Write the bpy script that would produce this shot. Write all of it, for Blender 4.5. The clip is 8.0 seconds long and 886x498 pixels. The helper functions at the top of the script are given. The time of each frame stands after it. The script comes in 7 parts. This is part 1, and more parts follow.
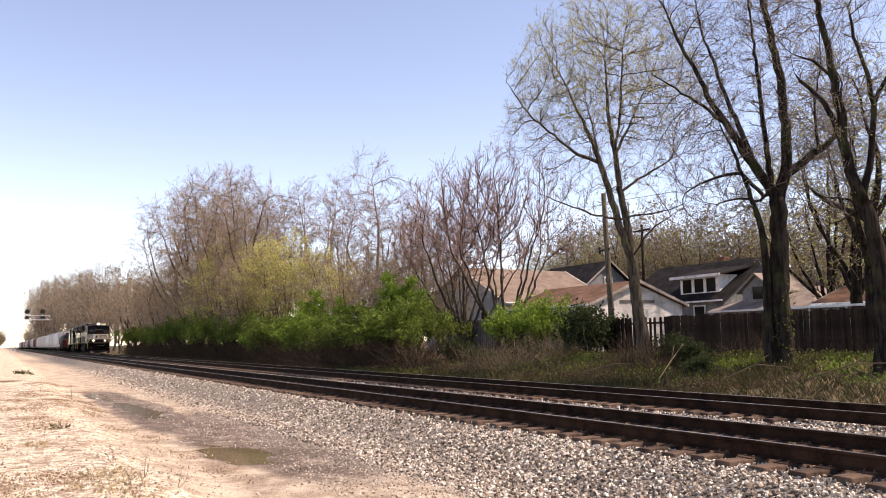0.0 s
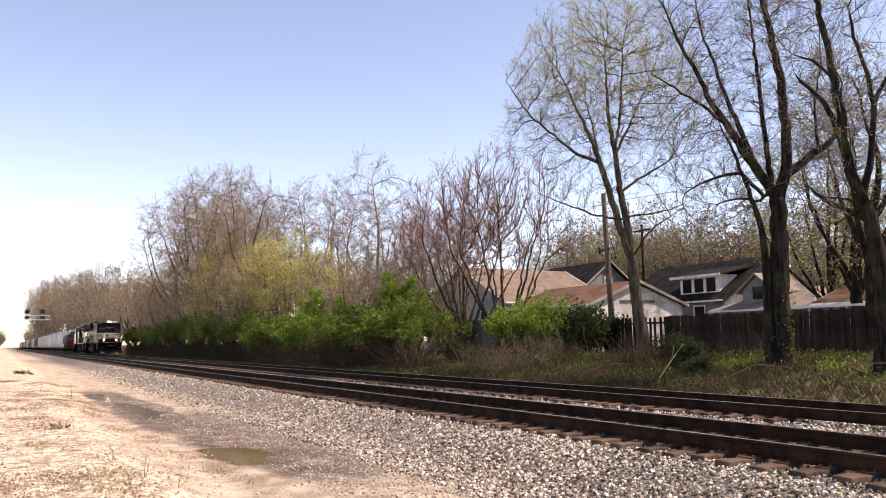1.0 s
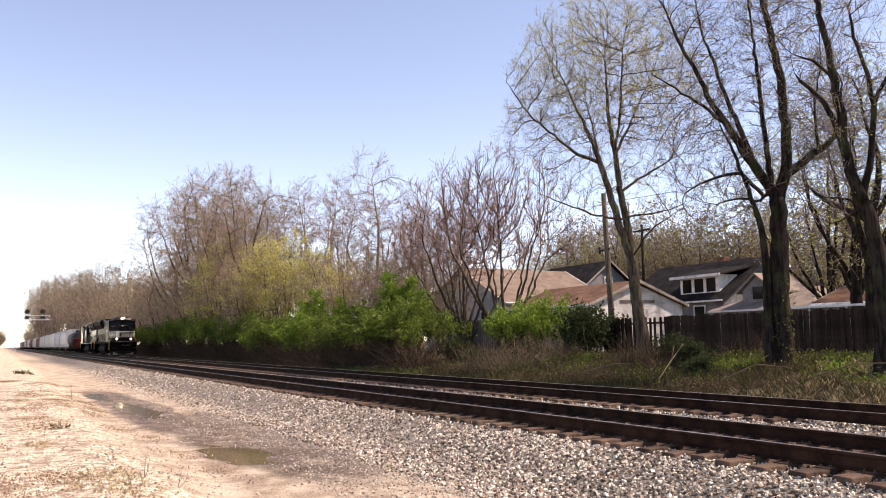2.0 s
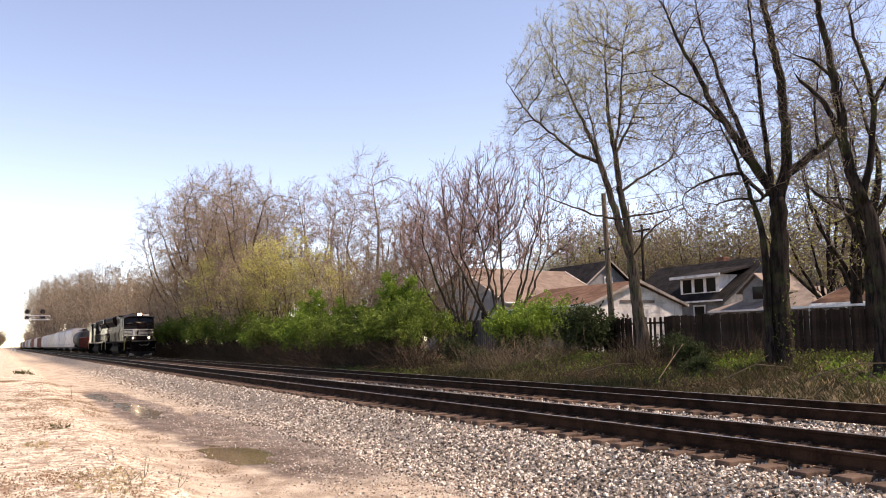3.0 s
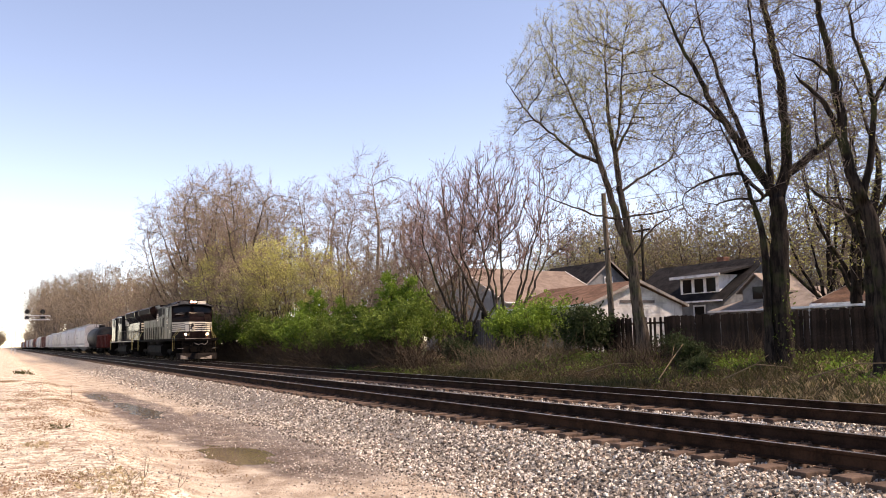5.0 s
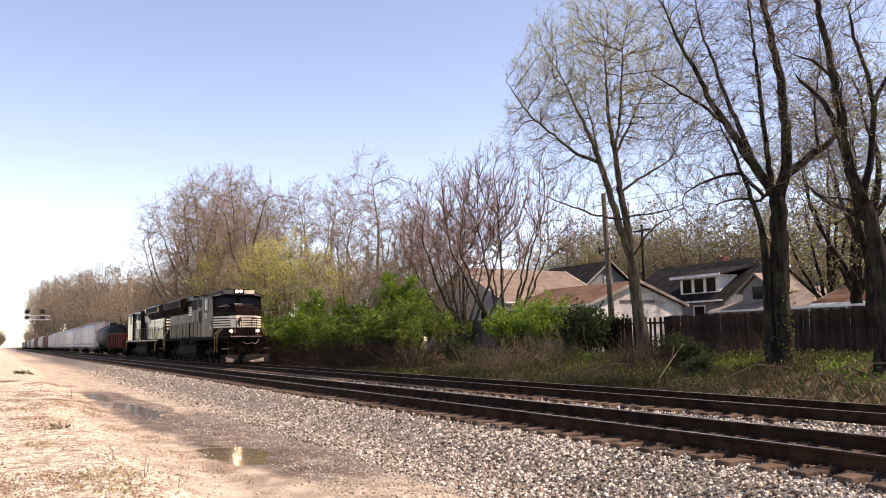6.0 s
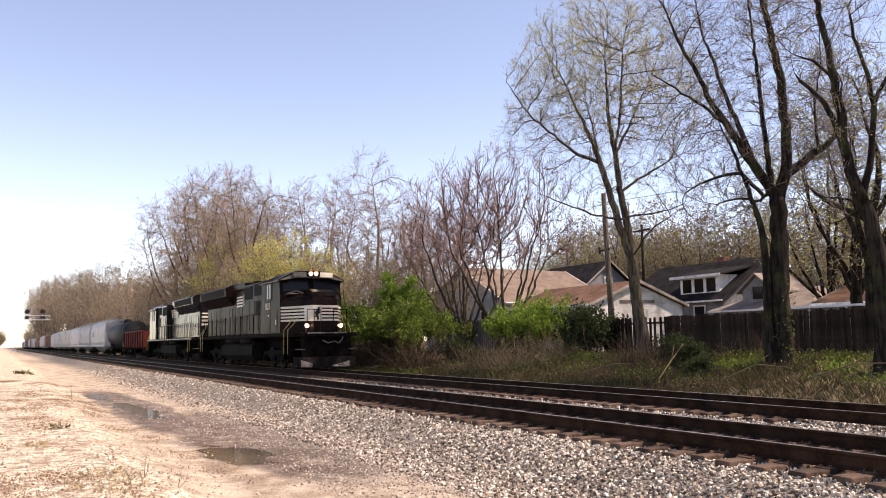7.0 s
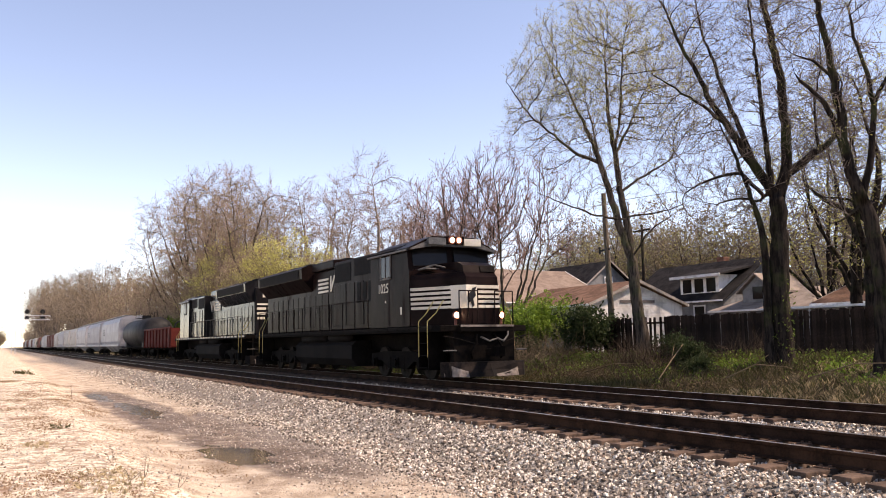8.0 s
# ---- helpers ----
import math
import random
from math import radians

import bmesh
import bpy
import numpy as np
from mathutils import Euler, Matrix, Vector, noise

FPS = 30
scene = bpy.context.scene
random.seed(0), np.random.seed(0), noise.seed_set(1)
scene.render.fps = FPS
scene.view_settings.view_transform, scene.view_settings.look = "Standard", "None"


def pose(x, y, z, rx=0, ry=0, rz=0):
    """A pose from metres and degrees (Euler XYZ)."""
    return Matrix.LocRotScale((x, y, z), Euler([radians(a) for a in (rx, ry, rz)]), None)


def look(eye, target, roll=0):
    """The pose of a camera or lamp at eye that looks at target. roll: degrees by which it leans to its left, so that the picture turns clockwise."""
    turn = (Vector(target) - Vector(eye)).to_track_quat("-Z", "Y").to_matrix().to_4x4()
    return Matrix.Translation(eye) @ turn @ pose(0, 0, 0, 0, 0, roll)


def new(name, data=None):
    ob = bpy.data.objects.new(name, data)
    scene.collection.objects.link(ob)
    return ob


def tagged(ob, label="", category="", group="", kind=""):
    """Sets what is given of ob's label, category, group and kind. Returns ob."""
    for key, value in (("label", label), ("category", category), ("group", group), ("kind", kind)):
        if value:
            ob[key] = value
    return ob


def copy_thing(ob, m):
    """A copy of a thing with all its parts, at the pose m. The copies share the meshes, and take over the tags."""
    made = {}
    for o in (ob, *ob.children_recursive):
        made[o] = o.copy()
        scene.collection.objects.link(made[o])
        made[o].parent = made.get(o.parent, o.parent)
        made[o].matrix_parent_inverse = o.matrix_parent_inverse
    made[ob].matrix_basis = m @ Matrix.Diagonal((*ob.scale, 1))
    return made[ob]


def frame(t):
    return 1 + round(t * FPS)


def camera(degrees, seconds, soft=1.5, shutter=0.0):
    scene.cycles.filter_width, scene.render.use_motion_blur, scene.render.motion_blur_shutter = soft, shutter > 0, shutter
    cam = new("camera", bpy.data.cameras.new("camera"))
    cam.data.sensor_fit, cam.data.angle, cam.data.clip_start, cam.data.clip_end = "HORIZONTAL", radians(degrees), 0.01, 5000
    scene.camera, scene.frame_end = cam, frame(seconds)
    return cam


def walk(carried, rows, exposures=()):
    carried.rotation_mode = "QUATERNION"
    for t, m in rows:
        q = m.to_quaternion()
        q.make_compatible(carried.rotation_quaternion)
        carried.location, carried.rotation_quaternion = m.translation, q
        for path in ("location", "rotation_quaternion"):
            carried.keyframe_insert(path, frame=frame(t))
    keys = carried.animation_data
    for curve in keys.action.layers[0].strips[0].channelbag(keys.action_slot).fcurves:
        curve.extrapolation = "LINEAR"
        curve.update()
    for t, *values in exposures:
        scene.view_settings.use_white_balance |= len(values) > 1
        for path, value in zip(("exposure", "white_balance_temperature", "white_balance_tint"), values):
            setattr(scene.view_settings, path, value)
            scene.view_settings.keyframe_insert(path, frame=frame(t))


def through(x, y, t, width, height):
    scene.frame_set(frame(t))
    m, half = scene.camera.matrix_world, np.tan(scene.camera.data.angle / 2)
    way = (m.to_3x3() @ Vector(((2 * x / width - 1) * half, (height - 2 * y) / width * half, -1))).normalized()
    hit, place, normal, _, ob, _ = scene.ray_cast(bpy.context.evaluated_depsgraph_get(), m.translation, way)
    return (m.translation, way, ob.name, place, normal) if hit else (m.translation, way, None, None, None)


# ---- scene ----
# The camera stands still on the gravel bank beside the tracks.
# World: x runs along the tracks (the train travels towards +x), y away from
# the camera across the tracks, z = 0 at the rail heads.
YAW, PITCH = 27.83, 6.24
EYE = (0.0, 0.0, 1.255)
AIM = (EYE[0] - math.cos(radians(YAW)) * math.cos(radians(PITCH)),
       EYE[1] + math.sin(radians(YAW)) * math.cos(radians(PITCH)),
       EYE[2] + math.sin(radians(PITCH)))
cam = camera(55.83, 8.0, soft=1.0)
walk(cam, [(0.0, look(EYE, AIM, -0.876)), (8.0, look(EYE, AIM, -0.876))], [(0.0, 1.2, 8250, 24), (8.0, 1.2, 8250, 24)])

# ---- light: clear spring day, the sun high behind the far side of the tracks ----
SUN_EL, SUN_AZ = 48.0, 59.0          # azimuth from +x towards +y
world = bpy.data.worlds.new("sky")
scene.world = world
world.use_nodes = True
wn = world.node_tree.nodes
sky = wn.new("ShaderNodeTexSky")
sky.sky_type = "NISHITA"
sky.sun_disc = False
sky.sun_elevation = radians(SUN_EL)
sky.sun_rotation = radians(90 - SUN_AZ)
sky.air_density, sky.dust_density, sky.ozone_density = 0.65, 0.0, 0.2
world.node_tree.links.new(sky.outputs[0], wn["Background"].inputs[0])
wn["Background"].inputs[1].default_value = 0.145
lamp = bpy.data.lights.new("sun", "SUN")
lamp.energy, lamp.angle, lamp.color = 3.5, radians(0.6), (1.0, 0.94, 0.85)
sun = new("sun", lamp)
_d = Vector((math.cos(radians(SUN_AZ)) * math.cos(radians(SUN_EL)),
             math.sin(radians(SUN_AZ)) * math.cos(radians(SUN_EL)), math.sin(radians(SUN_EL))))
sun.matrix_world = look(_d * 100, (0, 0, 0))


# ---- materials ----
class Nodes:
    """A short way to write node materials."""

    def __init__(self, name):
        self.m = bpy.data.materials.new(name)
        self.m.use_nodes = True
        self.t = self.m.node_tree
        self.b = self.t.nodes["Principled BSDF"]
        self.pos = self.t.nodes.new("ShaderNodeTexCoord").outputs["Object"]

    def put(self, socket, v):
        if isinstance(v, bpy.types.NodeSocket):
            self.t.links.new(v, socket)
        elif isinstance(v, (tuple, list)) and len(v) == 3 and socket.type == "RGBA":
            socket.default_value = (*v, 1)
        else:
            socket.default_value = v

    def noise(self, scale, detail=4.0, rough=0.55, vec=None):
        n = self.t.nodes.new("ShaderNodeTexNoise")
        self.put(n.inputs["Vector"], vec or self.pos)
        n.inputs["Scale"].default_value, n.inputs["Detail"].default_value, n.inputs["Roughness"].default_value = scale, detail, rough
        return n.outputs["Fac"]

    def cells(self, scale, out="Distance", vec=None):
        n = self.t.nodes.new("ShaderNodeTexVoronoi")
        self.put(n.inputs["Vector"], vec or self.pos)
        n.inputs["Scale"].default_value = scale
        return n.outputs[out]

    def stretch(self, sx, sy, sz, vec=None):
        n = self.t.nodes.new("ShaderNodeMapping")
        self.put(n.inputs["Vector"], vec or self.pos)
        n.inputs["Scale"].default_value = (sx, sy, sz)
        return n.outputs[0]

    def math(self, op, a, b=0.0, clamp=False):
        n = self.t.nodes.new("ShaderNodeMath")
        n.operation, n.use_clamp = op, clamp
        self.put(n.inputs[0], a), self.put(n.inputs[1], b)
        return n.outputs[0]

    def ramp(self, v, lo, hi, a=0.0, b=1.0):
        n = self.t.nodes.new("ShaderNodeMapRange")
        n.interpolation_type = "SMOOTHSTEP"
        self.put(n.inputs[0], v)
        for i, k in enumerate((lo, hi, a, b), 1):
            self.put(n.inputs[i], k)
        return n.outputs[0]

    def mix(self, f, a, b):
        n = self.t.nodes.new("ShaderNodeMix")
        n.data_type = "RGBA"
        self.put(n.inputs[0], f), self.put(n.inputs[6], a), self.put(n.inputs[7], b)
        return n.outputs[2]

    def bump(self, h, dist, strength=0.6):
        n = self.t.nodes.new("ShaderNodeBump")
        self.put(n.inputs["Height"], h)
        n.inputs["Distance"].default_value, n.inputs["Strength"].default_value = dist, strength
        self.t.links.new(n.outputs[0], self.b.inputs["Normal"])

    def split(self, vec=None):
        n = self.t.nodes.new("ShaderNodeSeparateXYZ")
        self.put(n.inputs[0], vec or self.pos)
        return n.outputs

    def each(self):
        return self.t.nodes.new("ShaderNodeObjectInfo").outputs["Random"]

    def island(self):
        return self.t.nodes.new("ShaderNodeNewGeometry").outputs["Random Per Island"]

    def done(self, colour, rough=0.7, metal=0.0, spec=0.4, coat=0.0):
        self.put(self.b.inputs["Base Color"], colour), self.put(self.b.inputs["Roughness"], rough)
        self.put(self.b.inputs["Metallic"], metal), self.put(self.b.inputs["Specular IOR Level"], spec)
        self.put(self.b.inputs["Coat Weight"], coat)
        return self.m


def surf(name, c1, c2, scale=2.0, fine=30.0, rough=0.7, metal=0.0, spec=0.12, bump=0.0, dirt=None, dirt_scale=1.5, coat=0.0, vary=0.0, island=0.0):
    """Two tones mixed at two scales, fine relief, and an optional layer of dirt patches."""
    n = Nodes(name)
    a, b = n.noise(scale), n.noise(fine, 5.0, 0.65)
    f = n.ramp(n.math("ADD", n.math("MULTIPLY", a, 0.6), n.math("MULTIPLY", b, 0.4)), 0.36, 0.64)
    if vary:
        f = n.math("ADD", f, n.math("MULTIPLY", n.math("SUBTRACT", n.each(), 0.5), vary), True)
    if island:
        f = n.math("ADD", n.math("MULTIPLY", f, 1 - island), n.math("MULTIPLY", n.island(), island), True)
    col = n.mix(f, c1, c2)
    r = rough
    if dirt:
        d = n.ramp(n.noise(dirt_scale, 6.0, 0.7), 0.48, 0.68)
        col = n.mix(n.math("MULTIPLY", d, 0.75), col, dirt)
        r = n.math("ADD", n.math("MULTIPLY", d, 0.25), rough, True)
    if bump:
        n.bump(b, bump)
    return n.done(col, r, metal, spec, coat)


def glow(name, colour, strength):
    n = Nodes(name)
    n.put(n.b.inputs["Emission Color"], colour)
    n.b.inputs["Emission Strength"].default_value = strength
    return n.done((0.9, 0.9, 0.85), 0.2)


def bark(name, c1, c2, moss=0.0):
    n = Nodes(name)
    g = n.noise(9.0, 5.0, 0.65, n.stretch(1, 1, 0.16))
    col = n.mix(n.ramp(g, 0.38, 0.62), c1, c2)
    if moss:
        col = n.mix(n.math("MULTIPLY", n.ramp(n.noise(1.1, 4.0), 0.5, 0.65), moss), col, (0.07, 0.085, 0.03))
    n.bump(g, 0.03, 0.8)
    return n.done(col, 0.95, 0, 0.05)


def leaf(name, c1, c2, through=0.35):
    n = Nodes(name)
    col = n.mix(n.math("ADD", n.math("MULTIPLY", n.island(), 0.65), n.math("MULTIPLY", n.noise(0.9, 3.0), 0.35)), c1, c2)
    t = n.t.nodes.new("ShaderNodeBsdfTranslucent")
    n.put(t.inputs[0], col)
    mixer = n.t.nodes.new("ShaderNodeMixShader")
    mixer.inputs[0].default_value = through
    n.t.links.new(n.b.outputs[0], mixer.inputs[1]), n.t.links.new(t.outputs[0], mixer.inputs[2])
    n.t.links.new(mixer.outputs[0], n.t.nodes["Material Output"].inputs[0])
    return n.done(col, 0.6, 0, 0.12)


M_BARK = bark("bark_grey", (0.05, 0.04, 0.033), (0.15, 0.125, 0.1), 0.4)
M_BARK_MID = bark("bark_brown_grey", (0.028, 0.022, 0.018), (0.1, 0.08, 0.064), 0.4)
# bark tone lowered so backlit trunks carry their shade in the colour
M_BARK_SHADED = bark("bark_shaded", (0.01, 0.0078, 0.0066), (0.035, 0.027, 0.0225), 0.3)
M_BARK_TAN = bark("bark_tan", (0.13, 0.1, 0.08), (0.3, 0.24, 0.19))
M_TWIG = surf("twig_grey", (0.122, 0.083, 0.065), (0.33, 0.245, 0.19), 0.6, 8.0, 0.85, island=0.5)
M_TWIG_MID = surf("twig_brown", (0.085, 0.068, 0.056), (0.27, 0.22, 0.175), 0.6, 8.0, 0.85, island=0.5)
M_TWIG_DARK = surf("twig_dark", (0.06, 0.047, 0.042), (0.21, 0.168, 0.142), 0.6, 8.0, 0.85, island=0.5)
M_TWIG_RED = surf("twig_reddish", (0.1, 0.06, 0.055), (0.3, 0.2, 0.175), 0.6, 8.0, 0.85, island=0.5)
M_BUD = leaf("buds_olive", (0.28, 0.27, 0.075), (0.52, 0.49, 0.17), 0.5)
M_BUD_RED = leaf("buds_russet", (0.2, 0.11, 0.085), (0.4, 0.26, 0.21))
M_BUD_FAR = leaf("buds_far_brown", (0.13, 0.1, 0.062), (0.28, 0.22, 0.145))
M_BUD_YELLOW = leaf("buds_yellow", (0.39, 0.375, 0.105), (0.66, 0.62, 0.22))
M_BUD_BROWN = leaf("buds_brown", (0.22, 0.19, 0.11), (0.43, 0.375, 0.225))
M_LEAF = leaf("leaf_green", (0.036, 0.066, 0.013), (0.185, 0.25, 0.045))
M_LEAF_LIGHT = leaf("leaf_yellow_green", (0.07, 0.13, 0.018), (0.24, 0.35, 0.055))
M_LEAF_DARK = leaf("leaf_evergreen", (0.018, 0.03, 0.012), (0.06, 0.08, 0.03))
M_GRASS = leaf("grass_mixed", (0.022, 0.03, 0.009), (0.115, 0.1, 0.042), 0.25)
M_GRASS_DRY = leaf("grass_dry", (0.045, 0.032, 0.016), (0.18, 0.135, 0.072), 0.2)
M_LITTER = leaf("plant_litter_russet", (0.15, 0.085, 0.048), (0.4, 0.265, 0.155), 0.15)
M_STRAW = leaf("straw", (0.3, 0.22, 0.12), (0.52, 0.42, 0.26), 0.2)
M_BRUSH_PALE = surf("dead_stalks", (0.085, 0.06, 0.038), (0.24, 0.18, 0.112), 0.6, 8.0, 0.85, island=0.7)
M_BRUSH = surf("brush_stems", (0.018, 0.0125, 0.009), (0.1, 0.07, 0.046), 0.6, 8.0, 0.85, island=0.7)


# ---- mesh building ----
class Shape:
    """Collects vertices and faces for one mesh."""

    def __init__(self):
        self.v, self.f = [], []

    def add(self, verts, faces):
        k = len(self.v)
        self.v.extend(verts)
        self.f.extend([tuple(i + k for i in f) for f in faces])
        return self

    def box(self, x0, x1, y0, y1, z0, z1, bev=0.0):
        x0, x1, y0, y1, z0, z1 = min(x0, x1), max(x0, x1), min(y0, y1), max(y0, y1), min(z0, z1), max(z0, z1)
        if not bev:
            return self.add([(x, y, z) for x in (x0, x1) for y in (y0, y1) for z in (z0, z1)],
                            [(0, 1, 3, 2), (4, 6, 7, 5), (0, 4, 5, 1), (2, 3, 7, 6), (0, 2, 6, 4), (1, 5, 7, 3)])
        bm = bmesh.new()
        bmesh.ops.create_cube(bm, size=1.0, matrix=Matrix.Translation(((x0 + x1) / 2, (y0 + y1) / 2, (z0 + z1) / 2)) @ Matrix.Diagonal((x1 - x0, y1 - y0, z1 - z0, 1)))
        bmesh.ops.bevel(bm, geom=list(bm.edges), offset=bev, segments=2, affect="EDGES", profile=0.6)
        bm.verts.index_update()
        self.add([tuple(v.co) for v in bm.verts], [tuple(v.index for v in f.verts) for f in bm.faces])
        bm.free()
        return self

    def tube(self, pts, radii, sides=6, caps=True):
        pts = [Vector(p) for p in pts]
        if not isinstance(radii, (list, tuple)):
            radii = [radii] * len(pts)
        k = len(self.v)
        d0 = (pts[1] - pts[0]).normalized()
        u = d0.orthogonal().normalized()
        for i, (p, r) in enumerate(zip(pts, radii)):
            d = (pts[min(i + 1, len(pts) - 1)] - pts[max(i - 1, 0)]).normalized()
            u = (u - d * u.dot(d)).normalized()
            w = d.cross(u)
            for s in range(sides):
                a = 2 * math.pi * s / sides
                q = p + (u * math.cos(a) + w * math.sin(a)) * r
                self.v.append((q.x, q.y, q.z))
        for i in range(len(pts) - 1):
            for s in range(sides):
                a, b = k + i * sides + s, k + i * sides + (s + 1) % sides
                self.f.append((a, b, b + sides, a + sides))
        if caps:
            self.f.append(tuple(k + s for s in reversed(range(sides))))
            e = k + (len(pts) - 1) * sides
            self.f.append(tuple(e + s for s in range(sides)))
        return self

    def loft(self, rings, close=True, caps=True):
        """Joins rings of equal length, each a list of points."""
        k, n = len(self.v), len(rings[0])
        for r in rings:
            self.v.extend([tuple(p) for p in r])
        for i in range(len(rings) - 1):
            for s in range(n if close else n - 1):
                a, b = k + i * n + s, k + i * n + (s + 1) % n
                self.f.append((a, b, b + n, a + n))
        if caps:
            self.f.append(tuple(k + s for s in reversed(range(n))))
            self.f.append(tuple(k + (len(rings) - 1) * n + s for s in range(n)))
        return self

    def prism(self, outline, axis, a, b):
        """An outline of 2D points pushed along an axis: x gives (y, z), y gives (x, z), z gives (x, y)."""
        at = {"x": lambda p, t: (t, p[0], p[1]), "y": lambda p, t: (p[0], t, p[1]), "z": lambda p, t: (p[0], p[1], t)}[axis]
        return self.loft([[at(p, a) for p in outline], [at(p, b) for p in outline]])

    def mesh(self, name, material, smooth=False, fix=False):
        me = bpy.data.meshes.new(name)
        me.from_pydata(self.v, [], self.f)
        if fix:
            bm = bmesh.new()
            bm.from_mesh(me)
            bmesh.ops.recalc_face_normals(bm, faces=bm.faces)
            bm.to_mesh(me)
            bm.free()
        me.materials.append(material)
        if smooth:
            me.polygons.foreach_set("use_smooth", [True] * len(me.polygons))
        me.update()
        return me


def part(name, shape, material, parent=None, label="", smooth=False, fix=True, at=None):
    ob = new(name, shape if isinstance(shape, bpy.types.Mesh) else shape.mesh(name, material, smooth, fix))
    if parent:
        ob.parent = parent
    if at is not None:
        ob.matrix_basis = at
    return tagged(ob, label)


def array_mesh(name, verts, faces, material, smooth=False):
    """A mesh from numpy arrays: verts (n, 3), faces (m, 3 or 4)."""
    me = bpy.data.meshes.new(name)
    n, k = faces.shape
    me.vertices.add(len(verts)), me.loops.add(n * k), me.polygons.add(n)
    me.vertices.foreach_set("co", np.ascontiguousarray(verts, dtype=np.float32).ravel())
    me.loops.foreach_set("vertex_index", np.ascontiguousarray(faces, dtype=np.int32).ravel())
    me.polygons.foreach_set("loop_start", np.arange(0, n * k, k, dtype=np.int32))
    me.polygons.foreach_set("loop_total", np.full(n, k, dtype=np.int32))
    me.polygons.foreach_set("use_smooth", np.full(n, smooth))
    me.materials.append(material)
    me.update(calc_edges=True)
    me.validate()
    return me


# ---- ground, road and tracks ----
NEAR, FAR = 8.87, 13.14               # centre lines of the two tracks
GAUGE = 1.5                           # between the rails' centres
PUDDLES = [(-14.75, 3.66, 1.15, 0.4), (-26.3, 3.7, 3.0, 0.36), (-34.5, 3.3, 2.6, 0.3)]
rs = np.random.RandomState(4)


def ridge(x, y, seed):
    """Smooth uneven relief from sums of waves, about -1 to 1."""
    g = np.random.RandomState(seed)
    out = np.zeros(np.broadcast(x, y).shape)
    for k in range(14):
        a, s, q = g.uniform(0, 6.28), 1.35 ** k, g.uniform(0, 6.28)
        out = out + np.sin((x * math.cos(a) + y * math.sin(a)) * s + q) / s ** 0.75
    return out / 3.0


def step(v, a, b):
    t = np.clip((v - a) / (b - a), 0, 1)
    return t * t * (3 - 2 * t)


def ground_z(x, y):
    x, y = np.asarray(x, float), np.asarray(y, float)
    wob = ridge(x * 0.5, y * 0.5, 3)
    edge = wob * 0.35
    z = -0.34 - 0.3 * step(y + edge, 1.2, 2.9)
    z = z + 0.375 * step(y + edge * 0.35, 5.9, 7.5)
    z = z - 0.5 * step(y, 14.6, 16.3) + 0.3 * step(y, 16.6, 19.0) + 0.75 * step(y + edge, 18.5, 25.0)
    flat = step(y, 7.4, 7.7) * (1 - step(y, 14.2, 14.6))
    z = z + (1 - flat) * (0.018 * ridge(x * 1.1, y * 1.1, 5) + 0.0025 * ridge(x * 7, y * 7, 6)) * (1 + 7 * step(y, 16, 22))
    for px, py, a, b in PUDDLES:
        z = z - 0.06 * np.exp(-(((x - px) / a) ** 2 + ((y - py) / b) ** 2) * (1 + 0.8 * ridge(x * 2.0, y * 3.0, 12)))
    return z


